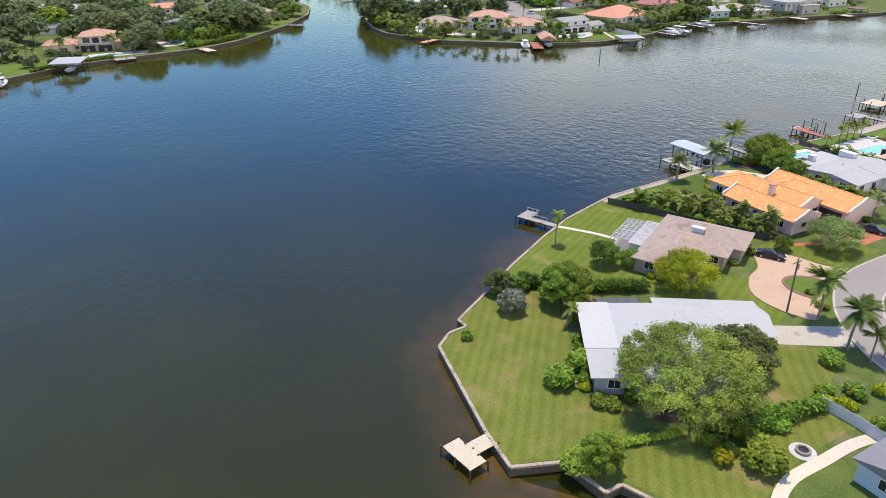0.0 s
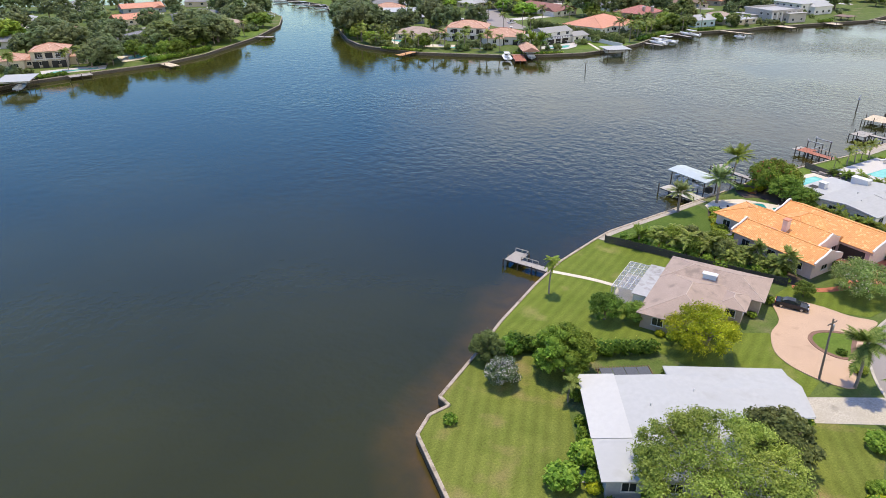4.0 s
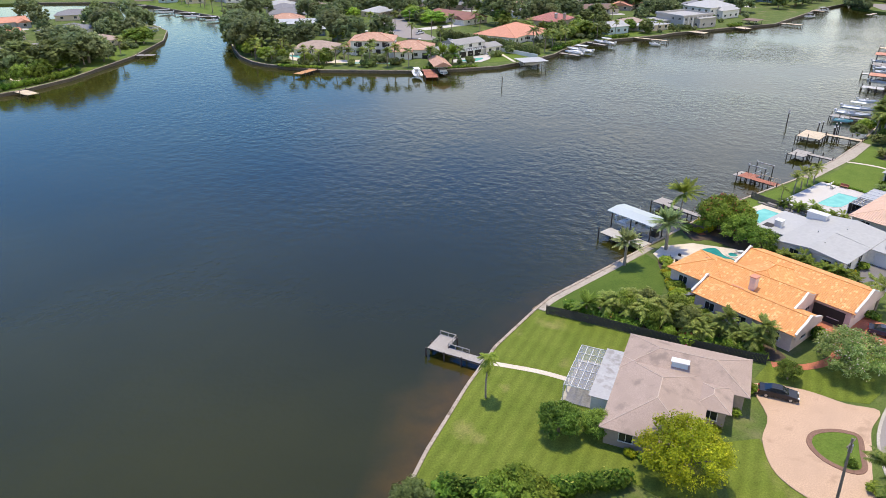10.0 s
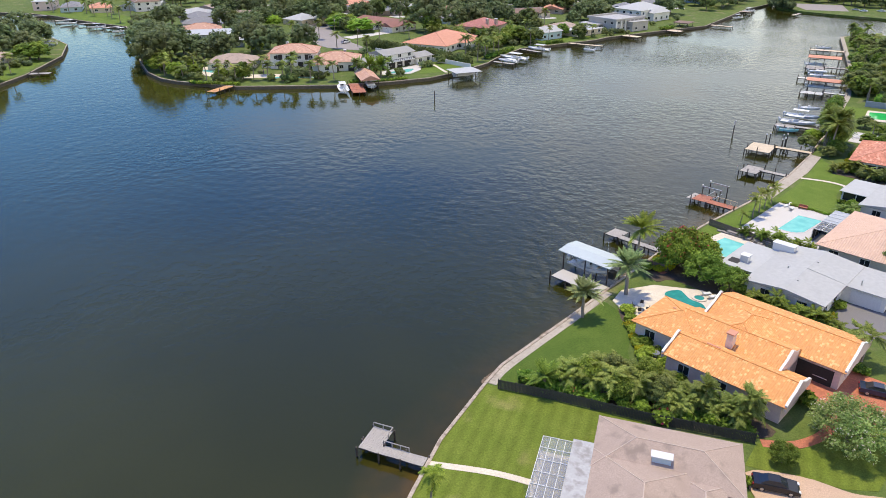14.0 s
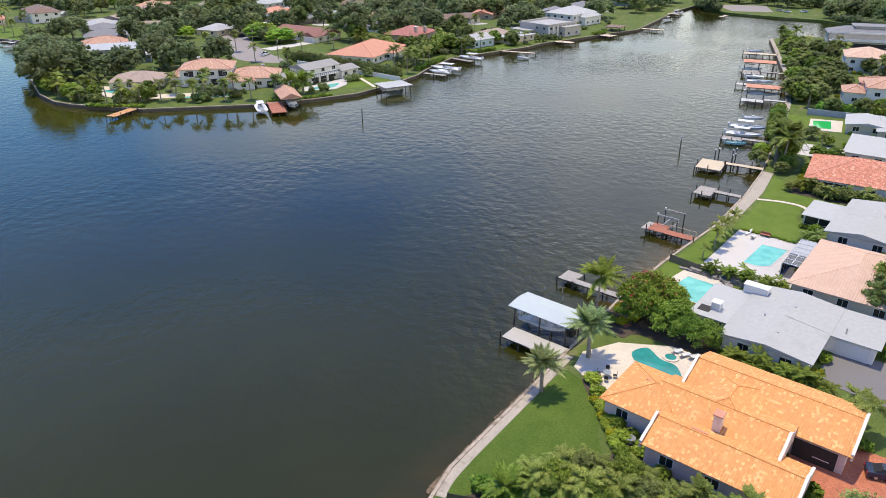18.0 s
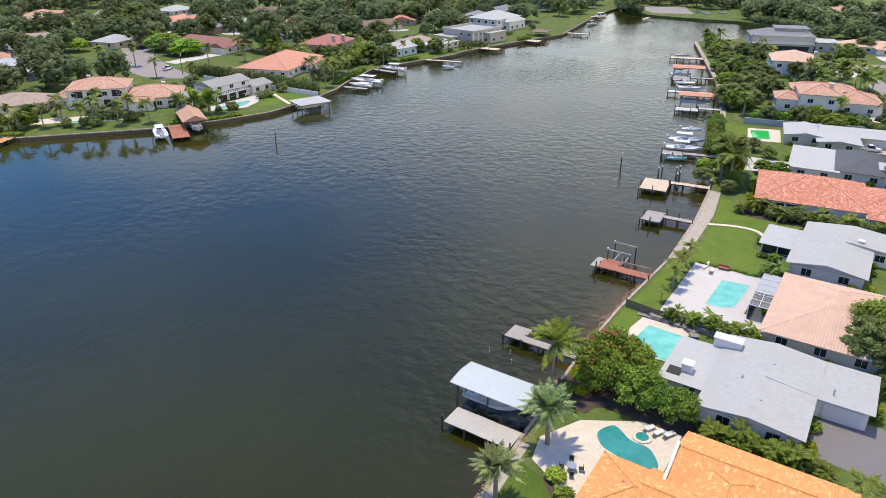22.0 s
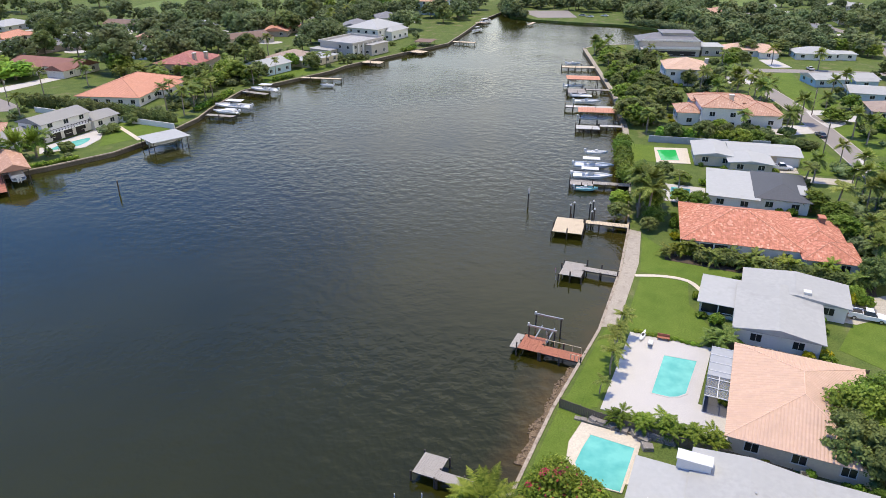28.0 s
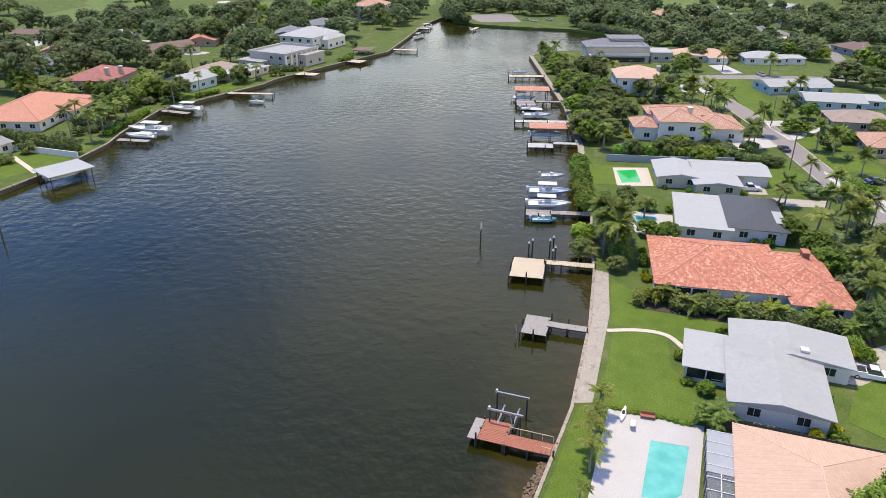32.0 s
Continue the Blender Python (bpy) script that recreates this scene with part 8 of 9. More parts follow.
def car(label, org, yaw, paint, pickup=False, group="parked cars"):
    """A car pointing to +x: body, cabin glass, wheels and lamps."""
    L, W = (5.7, 1.95) if pickup else (4.8, 1.85)
    ob = thing("car", pose(org[0], org[1], LAND + 0.07, 0, 0, yaw), label, "pickup truck" if pickup else "car", group)

    def loft(profile, half, tuck):
        g, n = Geo(), len(profile)
        for s, k in ((-1, 1), (1, 1)):
            g.v += [(x, s * (half - tuck * max(0, z - 0.75)), z) for x, z in profile]
        g.f = [tuple(range(n))[::-1], tuple(range(n, 2 * n))] + [(i, (i + 1) % n, n + (i + 1) % n, n + i) for i in range(n)]
        return g

    low = [(-L / 2, 0.35), (L / 2, 0.35), (L / 2 + 0.02, 0.62), (L / 2 - 0.25, 0.82), (L / 2 - 1.3, 0.98), (-L / 2 + 0.7, 1.0), (-L / 2 + 0.1, 0.95), (-L / 2 - 0.02, 0.6)]
    part("body", loft(low, W / 2, 0.1), paint, ob)
    if pickup:
        cabin = [(-0.65, 0.99), (1.35, 0.99), (0.75, 1.72), (-0.5, 1.76)]
        part("bed", Geo().box(-L / 2 + 0.1, -0.75, -W / 2 + 0.14, W / 2 - 0.14, 0.99, 1.02), DARK, ob, "dark open cargo bed")
        for s in (-1, 1):
            part("bed_side", Geo().box(-L / 2 + 0.05, -0.7, s * W / 2 - 0.08 - (0.06 if s > 0 else -0.06), s * W / 2 + 0.08 - (0.06 if s > 0 else -0.06), 0.9, 1.25), paint, ob)
    else:
        cabin = [(-1.75, 0.99), (1.15, 0.99), (0.35, 1.42), (-0.9, 1.44)]
    part("cabin_glass", loft([(x, z - 0.012) for x, z in cabin], W / 2 - 0.12, 0.32), GLASS, ob)
    xs = [p[0] for p in cabin]
    part("roof", Geo().box(cabin[3][0] + 0.05, cabin[2][0] - 0.05, -W / 2 + 0.33, W / 2 - 0.33, cabin[2][1] - 0.03, cabin[2][1] + 0.03), paint, ob)
    for x in (-L / 2 + 0.95, L / 2 - 0.95):
        for s in (-1, 1):
            tyre = part("wheel", Geo().tube((x, s * (W / 2 - 0.2), 0.33), (x, s * (W / 2 + 0.01), 0.33), 0.33, 0.33, 14), DARK, ob)
            part("rim", Geo().tube((x, s * (W / 2), 0.33), (x, s * (W / 2 + 0.02), 0.33), 0.21, 0.19, 10), STEEL, tyre)
    for s in (-1, 1):
        part("headlight", Geo().box(L / 2 - 0.2, L / 2 + 0.03, s * 0.65 - 0.18, s * 0.65 + 0.18, 0.62, 0.76), WHITE_PAINT, ob)
        part("tail_light", Geo().box(-L / 2 - 0.03, -L / 2 + 0.1, s * 0.68 - 0.16, s * 0.68 + 0.16, 0.68, 0.82), TAIL, ob)
    return ob


TAIL = surface("red_lens", (0.4, 0.02, 0.02), 0.2, 0.05, 4, 1)
PAINT = {k: surface(k + "_car_paint", c, 0.18, 0.03, 3, 0.5, relief=0.01) for k, c in (("black", (0.012, 0.014, 0.02)), ("white", (0.75, 0.75, 0.75)), ("blue", (0.03, 0.05, 0.2)), ("silver", (0.45, 0.46, 0.47)), ("red", (0.45, 0.02, 0.03)), ("navy", (0.02, 0.03, 0.06)))}
car("black saloon car on the shell drive", (106.4, 65.6), -62, PAINT["black"])
car("dark blue car on the brick forecourt", (132.6, 62.6), -70, PAINT["navy"])
car("white pickup truck on a pale drive", (284.8, 77.2), -75, PAINT["white"], True)
car("white pickup truck beside a white house", (210.6, 64.4), -90, PAINT["white"], True)
car("dark car parked at the kerb", (321.8, 66.4), 20, PAINT["navy"])
car("blue car on a drive", (300.5, 47.6), -70, PAINT["blue"])
car("white van on the turning circle", (252, 330), 20, PAINT["white"], True)
car("red car on a drive", (372, 28), -70, PAINT["red"])
for x, y, yaw, c in ((560, 190, 80, "white"), (564, 196, 80, "silver"), (568, 182, 80, "white"), (430, 66, 20, "silver"), (296, 340, -30, "navy"), (352, 40, -60, "white")):
    car("parked " + c + " car in the distance", (x, y), yaw, PAINT[c])


def board_fence(label, pts, h, material, w=0.16, gap=0.02):
    """Upright boards on rails between posts."""
    ob = thing("fence", pose(pts[0][0], pts[0][1], LAND), label, "fence", "fences")
    o = Vector(pts[0])
    me = Geo().box(-w / 2, w / 2, -0.015, 0.015, 0.05, h).mesh("slat", material)
    po = Geo().box(-0.06, 0.06, -0.06, 0.06, -0.3, h + 0.12).mesh("post", material)
    for a, b in zip(pts, pts[1:]):
        a, b = Vector(a) - o, Vector(b) - o
        d = b - a
        yaw = math.degrees(math.atan2(d.y, d.x))
        n = max(1, int(d.length / (w + gap)))
        for i in range(n):
            p = a + d * ((i + 0.5) / n)
            part("slat", me, material, ob, m=pose(p.x, p.y, 0.01 * math.sin(i * 3.7), 0, 0, yaw))
        k = max(1, round(d.length / 2.4))
        for i in range(k + 1):
            p = a + d * (i / k)
            part("post", po, material, ob, m=pose(p.x, p.y, 0, 0, 0, yaw))
        part("fence_rail", Geo().ribbon([tuple(a), tuple(b)], 0.08, h * 0.75, h * 0.83, side=0.6), material, ob)
    return ob


board_fence("dark board fence between two gardens", [(98.4, 98.6), (101.6, 92.2), (106.6, 80.6), (112.0, 70.2)], 1.5, BLACK_FENCE)
board_fence("white vinyl garden fence", [(76.4, 36.2), (76.6, 31.7), (76.4, 27.6)], 1.7, WHITE_FENCE, 0.3, 0.006)
board_fence("weathered brown fence between pools", [(169.0, 103.6), (168.2, 98.0), (167.8, 92), (167.2, 76.0)], 1.5, BROWN_FENCE, 0.2, 0.02)
board_fence("low brown fence beside a white house", [(192.6, 84.5), (192.4, 66)], 1.5, BROWN_FENCE, 0.2, 0.02)
board_fence("dark low fence by the coconut palm", [(143.6, 104.0), (144.6, 99.5)], 1.3, BROWN_FENCE, 0.2, 0.03)
wall_pen = part("garden_wall", Geo().ribbon([(247.5, 302), (248.3, 280), (250.4, 259), (250.6, 245.5)], 0.3, LAND - 0.2, LAND + 1.7), WHITE_WALL)
tagged(wall_pen, "long white garden wall below a hedge", "garden wall", kind="structure")
wall_tan = part("garden_wall", Geo().ribbon([(296, 112), (298.5, 99), (304, 80)], 0.3, LAND - 0.2, LAND + 1.9), GREY_WALL)
tagged(wall_tan, "grey garden wall beside a hedge", "garden wall", kind="structure")

# stones along the water
def stones(label, path, spread, n, seed, size=0.45):
    rnd, g = random.Random(seed), Geo()
    line = smooth_path(path, 8)
    for _ in range(n):
        k, f = rnd.randrange(len(line) - 1), rnd.random()
        p = Vector(line[k]).lerp(Vector(line[k + 1]), f)
        x, y, s = p[0], p[1] + spread * rnd.random() ** 1.6 * (0.6 + 0.5 * noise.noise(Vector((p[0] * 0.3, 0, seed)))), size * rnd.uniform(0.5, 1.3)
        vs = [(x + s * rnd.uniform(0.5, 1) * a, y + s * rnd.uniform(0.5, 1) * b, 0.05 + s * rnd.uniform(0.3, 0.7) * c) for a in (-0.5, 0.5) for b in (-0.5, 0.5) for c in (-0.6, 0.5)]
        g.add(vs, [(0, 1, 3, 2), (4, 6, 7, 5), (0, 4, 5, 1), (2, 3, 7, 6), (0, 2, 6, 4), (1, 5, 7, 3)])
    ob = thing("shore_rocks", pose(0, 0, 0), label, "rocks", kind="stuff")
    part("rocks", g, ROCK, ob)


stones("brown rocks at the foot of the sea wall", [(158, 105), (168, 105), (180, 104.2)], 1.5, 900, 3, 0.34)
stones("brown rocks along the sea wall below the lawn", [(99, 101.8), (110, 102.8), (126, 103.6)], 0.8, 620, 4, 0.3)
stones("rocks round the palm at the dock", [(139, 104.4), (146, 105.0)], 1.3, 260, 5, 0.34)

# ---- small garden works ----
sheet("planting_bed", smooth_path([(99.4, 98.2), (103.4, 95.8), (106.5, 94.5), (112, 90), (116.6, 88), (116.8, 71), (113, 70.4), (107.4, 80.8), (102.2, 92.6)], 3, True), 1.0, LAND + 0.04, SOIL, "dark mulched bed below trees and palms", "planting bed")
sheet("planting_bed", smooth_path([(128, 98.6), (125.6, 97), (122.4, 93.4), (118.6, 90), (115.4, 87.4), (117.5, 86.4), (121, 89.6), (124.6, 93.2)], 3, True), 1.0, LAND + 0.05, SOIL, "curved mulched bed between lawn and patio", "planting bed")
# dark sheet that paints the shade below the great tree's crown
sheet("planting_bed", smooth_path([(58, 46), (62, 44.4), (66, 42.6), (66, 40.8), (61, 42), (57, 44.4)], 3, True), 1.0, LAND + 0.05, SOIL, "dark patch put in for the shade under the great tree", "planting bed")
sheet("planting_bed", smooth_path([(143, 104), (148, 103.4), (155, 101.8), (158.6, 98.5), (156, 94.5), (149.4, 94), (145.6, 86.5), (142.6, 86.8), (142.6, 97), (140, 99)], 3, True), 1.0, LAND + 0.05, SOIL, "shaded bed below a spreading tree", "planting bed")
sheet("planting_bed", [(219.6, 97), (224.2, 97.4), (224.6, 62), (219.4, 62)], 1.0, LAND + 0.04, SOIL, "dark bed under a palm hedge", "planting bed")
band("path", [(150.6, 103.4), (146.8, 102.6), (144.4, 101.2), (143.6, 99.4)], 1.3, 0.075, PAVER_RED, "curved red brick path", "path")
band("path", [(80, 28.6), (74, 30.0), (68, 30.2), (62, 30.2), (57.5, 28.2), (55, 24)], 1.5, 0.06, BUFF_DECK, "curved buff garden path", "path")
band("path", [(112.6, 69.6), (115.5, 66.4), (120.5, 64.8), (126, 66)], 1.3, 0.065, PAVER_RED, "curved brick entrance path", "path")


def fire_pit(x, y):
    ob = thing("fire_pit", pose(x, y, LAND), "round stone fire pit in a pale gravel ring", "fire pit")
    part("gravel_ring", Geo().prism(oval(0, 0, 1.5, 1.5, 20), -0.1, 0.05), PALE_DECK, ob)
    for i in range(12):
        part("stone", Geo().box(-0.2, 0.2, -0.14, 0.14, 0.03, 0.38), PILE_PALE, ob, m=pose(0.72 * math.cos(i * math.pi / 6), 0.72 * math.sin(i * math.pi / 6), 0, 0, 0, i * 30 + 90))
    part("ash_bed", Geo().prism(oval(0, 0, 0.56, 0.56, 14), 0.0, 0.12), DARK, ob)


fire_pit(67.4, 32.3)

pergola = thing("pergola", pose(66.6, 67.2, LAND, 0, 0, -29), "wooden pergola roofed with dark panels", "pergola")
for x in (0.1, 3.3, 6.5):
    for y in (-3.4, 0.2):
        part("post", Geo().box(x - 0.07, x + 0.07, y - 0.07, y + 0.07, -0.2, 2.3), PERGOLA_WOOD, pergola)
for y in (-3.4, 0.2):
    part("beam", Geo().box(-0.3, 6.9, y - 0.06, y + 0.06, 2.3, 2.5), PERGOLA_WOOD, pergola)
for i in range(20):
    part("rafter", Geo().box(-0.2 + 0.365 * i, -0.12 + 0.365 * i, -3.7, 0.6, 2.5, 2.64), PERGOLA_WOOD, pergola)
for i in range(4):
    part("panel", Geo().box(0.15 + 1.62 * i, 1.7 + 1.62 * i, -3.2, 0.1, 2.66, 2.72), DARK_ROOF, pergola, "dark corrugated panel")


def lounger(x, y, yaw, group="sun loungers"):
    ob = thing("sun_lounger", pose(x, y, LAND + 0.12, 0, 0, yaw), "pale sun lounger with a raised back", "sun lounger", group)
    part("seat", Geo().box(-0.33, 0.33, -0.9, 0.45, 0.28, 0.36), WHITE_PAINT, ob)
    part("backrest", Geo().add([(-0.33, 0.45, 0.28), (0.33, 0.45, 0.28), (0.33, 1.0, 0.75), (-0.33, 1.0, 0.75), (-0.33, 0.45, 0.36), (0.33, 0.45, 0.36), (0.33, 0.96, 0.82), (-0.33, 0.96, 0.82)], [(0, 3, 2, 1), (4, 5, 6, 7), (0, 1, 5, 4), (2, 3, 7, 6), (0, 4, 7, 3), (1, 2, 6, 5)]), WHITE_PAINT, ob)
    for a in (-0.28, 0.28):
        for b in (-0.8, 0.4):
            part("leg", Geo().box(a - 0.03, a + 0.03, b - 0.03, b + 0.03, 0, 0.28), STEEL, ob)


def patio_set(x, y, label="round patio table with dark chairs", chairs=4, material=None):
    ob = thing("patio_table", pose(x, y, LAND + 0.12), label, "table", "patio furniture")
    part("tabletop", Geo().prism(oval(0, 0, 0.6, 0.6, 16), 0.7, 0.75), material or STEEL, ob)
    part("pedestal", Geo().tube((0, 0, 0), (0, 0, 0.7), 0.2, 0.07, 8), STEEL, ob)
    for i in range(chairs):
        a = 2 * math.pi * i / chairs + 0.4
        ch = thing("patio_chair", pose(x + 1.1 * math.cos(a), y + 1.1 * math.sin(a), LAND + 0.12, 0, 0, math.degrees(a) - 90), "dark patio chair beside a table", "chair", "patio furniture")
        part("seat", Geo().box(-0.26, 0.26, -0.26, 0.26, 0.4, 0.46), DARK, ch)
        part("backrest", Geo().box(-0.26, 0.26, 0.22, 0.28, 0.46, 0.95), DARK, ch)
        for p in (-0.22, 0.22):
            for q in (-0.22, 0.22):
                part("leg", Geo().box(p - 0.02, p + 0.02, q - 0.02, q + 0.02, 0, 0.4), STEEL, ch)


patio_set(129.8, 96.0)
patio_set(119.6, 87.6, chairs=2)
for x, y, yaw in ((141.2, 89.6, 60), (141.4, 90.8, 60), (141.6, 88.4, 60), (255.2, 102.4, 10), (256.8, 102.6, 10), (258.4, 102.8, 10), (251.6, 94, 100), (188.8, 95.0, 90)):
    lounger(x, y, yaw)
spa = thing("hot_tub", pose(139.6, 91.0, LAND + 0.12), "round hot tub beside the pool", "hot tub")
part("rim", Geo().ribbon(oval(0, 0, 1.0, 1.0, 18) + [(1.0, 0.0)], 0.4, -0.1, 0.16), BUFF_DECK, spa)
part("spa_water", Geo().prism(oval(0, 0, 0.84, 0.84, 16), -0.1, 0.1), POOL_DARK, spa)
# waterfall rocks and seat walls by the pool
for i, (x, y) in enumerate(((168.0, 97.6), (167.9, 96.2), (167.7, 94.9), (167.6, 93.6), (166.8, 92.4), (165.6, 91.8), (168.1, 98.8))):
    ob = thing("boulder", pose(x, y, LAND, 0, 0, 40 * i), "pale rough pool boulder", "boulder", "pool boulders")
    rr = random.Random(i)
    vs = [(a * rr.uniform(0.4, 0.6), b * rr.uniform(0.5, 0.75), c * rr.uniform(0.3, 0.55) + 0.2) for a in (-1, 1) for b in (-1, 1) for c in (-1, 1)]
    part("stone", Geo().add(vs, [(0, 1, 3, 2), (4, 6, 7, 5), (0, 4, 5, 1), (2, 3, 7, 6), (0, 2, 6, 4), (1, 5, 7, 3)]), PILE_PALE, ob)


def air_unit(x, y, label="grey air conditioner on a pad"):
    ob = thing("air_conditioner", pose(x, y, LAND), label, "air conditioner", "air conditioners")
    part("case", Geo().box(-0.42, 0.42, -0.42, 0.42, 0.05, 0.85), STEEL, ob)
    part("fan_grille", Geo().tube((0, 0, 0.85), (0, 0, 0.88), 0.34, 0.32, 14), DARK, ob)


for x, y in ((193.4, 80.2), (193.4, 78.6), (167.8, 74.6), (146.9, 73.2)):
    air_unit(x, y)


def kayak(x, y, yaw, material, label):
    ob = thing("kayak", pose(x, y, LAND + 0.1, 0, 0, yaw), label, "kayak")
    g, rings = Geo(), []
    for i in range(9):
        u = -1 + i / 4
        k = 0.36 * math.sqrt(max(0.01, 1 - u * u))
        rings.append([(k * math.cos(a), 1.6 * u, 0.22 + 0.2 * math.sin(a) + 0.1 * u * u) for a in np.linspace(0, 2 * math.pi, 8, endpoint=False)])
    g.v = [p for r in rings for p in r]
    g.f = [(i * 8 + j, i * 8 + (j + 1) % 8, i * 8 + 8 + (j + 1) % 8, i * 8 + 8 + j) for i in range(8) for j in range(8)]
    part("hull", g, material, ob)
    part("seat_well", Geo().prism(oval(0, -0.1, 0.2, 0.45, 12), 0.3, 0.46), DARK, ob)


kayak(190.6, 96.4, 85, HULL_WHITE, "white kayak at the deck's edge")
kayak(172.4, 82.0, 20, POOL_GREEN, "green kayak against a fence")


def flag(ob_x, ob_y, z, label):
    """A small striped flag on a staff."""
    ob = thing("flag", pose(ob_x, ob_y, 0, 0, 0, 25), label, "flag", "dock flags")
    part("staff", Geo().tube((0, 0, 0 if z < 1.2 else 1.2), (0, 0, z + 1.9), 0.03, 0.02, 6), WHITE_PAINT, ob)
    for i in range(7):
        part("stripe", Geo().box(0.03, 1.1, -0.01, 0.01, z + 1.05 + 0.115 * i, z + 1.16 + 0.115 * i), TAIL if i % 2 == 0 else WHITE_PAINT, ob)
    part("canton", Geo().box(0.03, 0.5, -0.02, 0.02, z + 1.45, z + 1.85), PAINT["blue"], ob)


flag(183.0, 109.4, 1.3, "striped flag on a dock staff")
flag(205.6, 114.2, 0.2, "striped flag on a staff in the water")

# crotons and border plants
rb = random.Random(5)
for i in range(26):
    x, y = (77.4 + rb.uniform(0, 8), 29 + rb.uniform(0, 9)) if i < 10 else (58 + rb.uniform(0, 17), 37.2 + rb.uniform(-1.4, 1.6) - 0.1 * 0)
    plant(rb.choice(["flower_bush", "croton", "dark_shrub", "shrub"]), x, y, rb.uniform(0.8, 1.5), rb.uniform(0.8, 1.6), group="border plants")
for i in range(22):
    x = 142.9 + rb.uniform(0, 12)
    plant(rb.choice(["dark_shrub", "shrub", "croton"]), x, 100.6 + rb.uniform(-1.6, 2.2), rb.uniform(0.7, 1.3), rb.uniform(0.8, 1.5), group="border plants")
for i in range(26):
    u = i / 25
    plant(rb.choice(["dark_shrub", "shrub", "dark_shrub", "flower_bush"]), 100.4 + 12 * u + rb.uniform(0, 2.4), 96.8 - 25 * u + rb.uniform(-0.5, 1.2), rb.uniform(0.8, 1.5), rb.uniform(0.9, 2.0), group="border plants")
for i in range(14):
    plant("croton" if i % 4 == 0 else "shrub", 124.2 - i * 0.6 + rb.uniform(-0.4, 0.4), 94.6 - i * 0.58, 0.8, 0.9, group="border plants")
for i in range(12):
    plant("shrub", 191.6 + rb.uniform(-0.2, 0.2), 97.6 - i * 0.85, 0.5, 0.6, group="low hedge plants")

# gardens and drives across the street and beyond the terracotta house
for pts, mat, lab, cat in (
    ([(281.3, 72.0), (283.4, 60.6), (278.5, 61.4), (276.6, 72.6)], CONCRETE, "pale concrete drive of a low house", "driveway"),
    ([(328.5, 80.2), (333.4, 70.2), (325.5, 67.2), (319.6, 74.6), (318.6, 80.2)], PALE_DECK, "cream paved forecourt of a villa", "driveway"),
    (smooth_path([(353.6, 69.6), (355.4, 59.4), (350, 53.0), (343.6, 56.4), (345.8, 58.6), (350.6, 60.4), (347.4, 68.2), (341.4, 66.2), (339.0, 64.8), (343.4, 59.6), (340.6, 58.4), (333.2, 62.8), (337.4, 65.6)], 2, True), PALE_DECK, "curved pale drive across the street", "driveway"),
    ([(306.4, 58.4), (297, 51.6), (287.5, 47.6), (279.2, 49.1), (282.4, 53.6), (289.5, 57.2)], PALE_DECK, "pale drive round a shrub bed", "driveway"),
    ([(291.6, 83.2), (294, 74.4), (283.2, 72.9), (280.9, 81)], CONCRETE, "concrete drive with a parked pickup", "driveway"),
    ([(222, 52), (228, 52), (216, 66), (208, 68.5), (208, 66)], CONCRETE, "pale drive of a white house", "driveway"),
    ([(392, 84), (399, 86), (402, 98), (388, 96)], PALE_DECK, "pale drive before a villa", "driveway"),
    ([(446, 86.5), (450, 80), (432.4, 72.8), (428.7, 80.6)], PALE_DECK, "pale drive of a bungalow", "driveway")):
    sheet("drive", pts, 1.0, LAND + 0.06, mat, lab, cat)
for pts, lab in (([(332.4, 62.4), (340.6, 57.8), (342.4, 47.0), (327.8, 47.6), (323.0, 59.8)], "sunny lawn across the street"), ([(321.1, 59.4), (324.3, 47.8), (313.9, 43.4), (308.6, 44.4), (307.4, 56.4)], "mown lawn across the street"), ([(414.7, 80.5), (421.6, 73.4), (408, 71.2), (392, 68.8), (383.6, 64.8), (373.0, 58.0), (359.4, 60.4), (356, 68.6), (366, 73), (390, 79)], "wide sunny lawn beside the street"),
                 ([(305.6, 74.6), (311.4, 66.8), (299, 63.4), (285.4, 60.8), (283.2, 72.4), (294.4, 74)], "dry front lawn of a low house"), ([(208, 54), (222, 55), (210, 66), (199, 69), (194, 60)], "front lawn with a curved path"),
                 ([(276, 116.6), (280, 98), (294, 98), (292, 117.5)], "side lawn round a pool"), ([(228, 252), (244, 246), (262, 250.5), (252, 268), (240, 262)], "green lawn by the water"),
                 ([(-6, 296), (12, 309.5), (10, 322), (-14, 318)], "green lawn on the far bank"), ([(356, 252), (330, 256.5), (312, 259.5), (318, 268), (352, 262)], "long green lawn by the far canal"), ([(92, 338), (118, 363), (140, 396), (128, 396), (104, 366)], "lawn on the far point")):
    sheet("lawn", pts, 1.0, LAND + 0.035, LAWN, lab, "lawn")
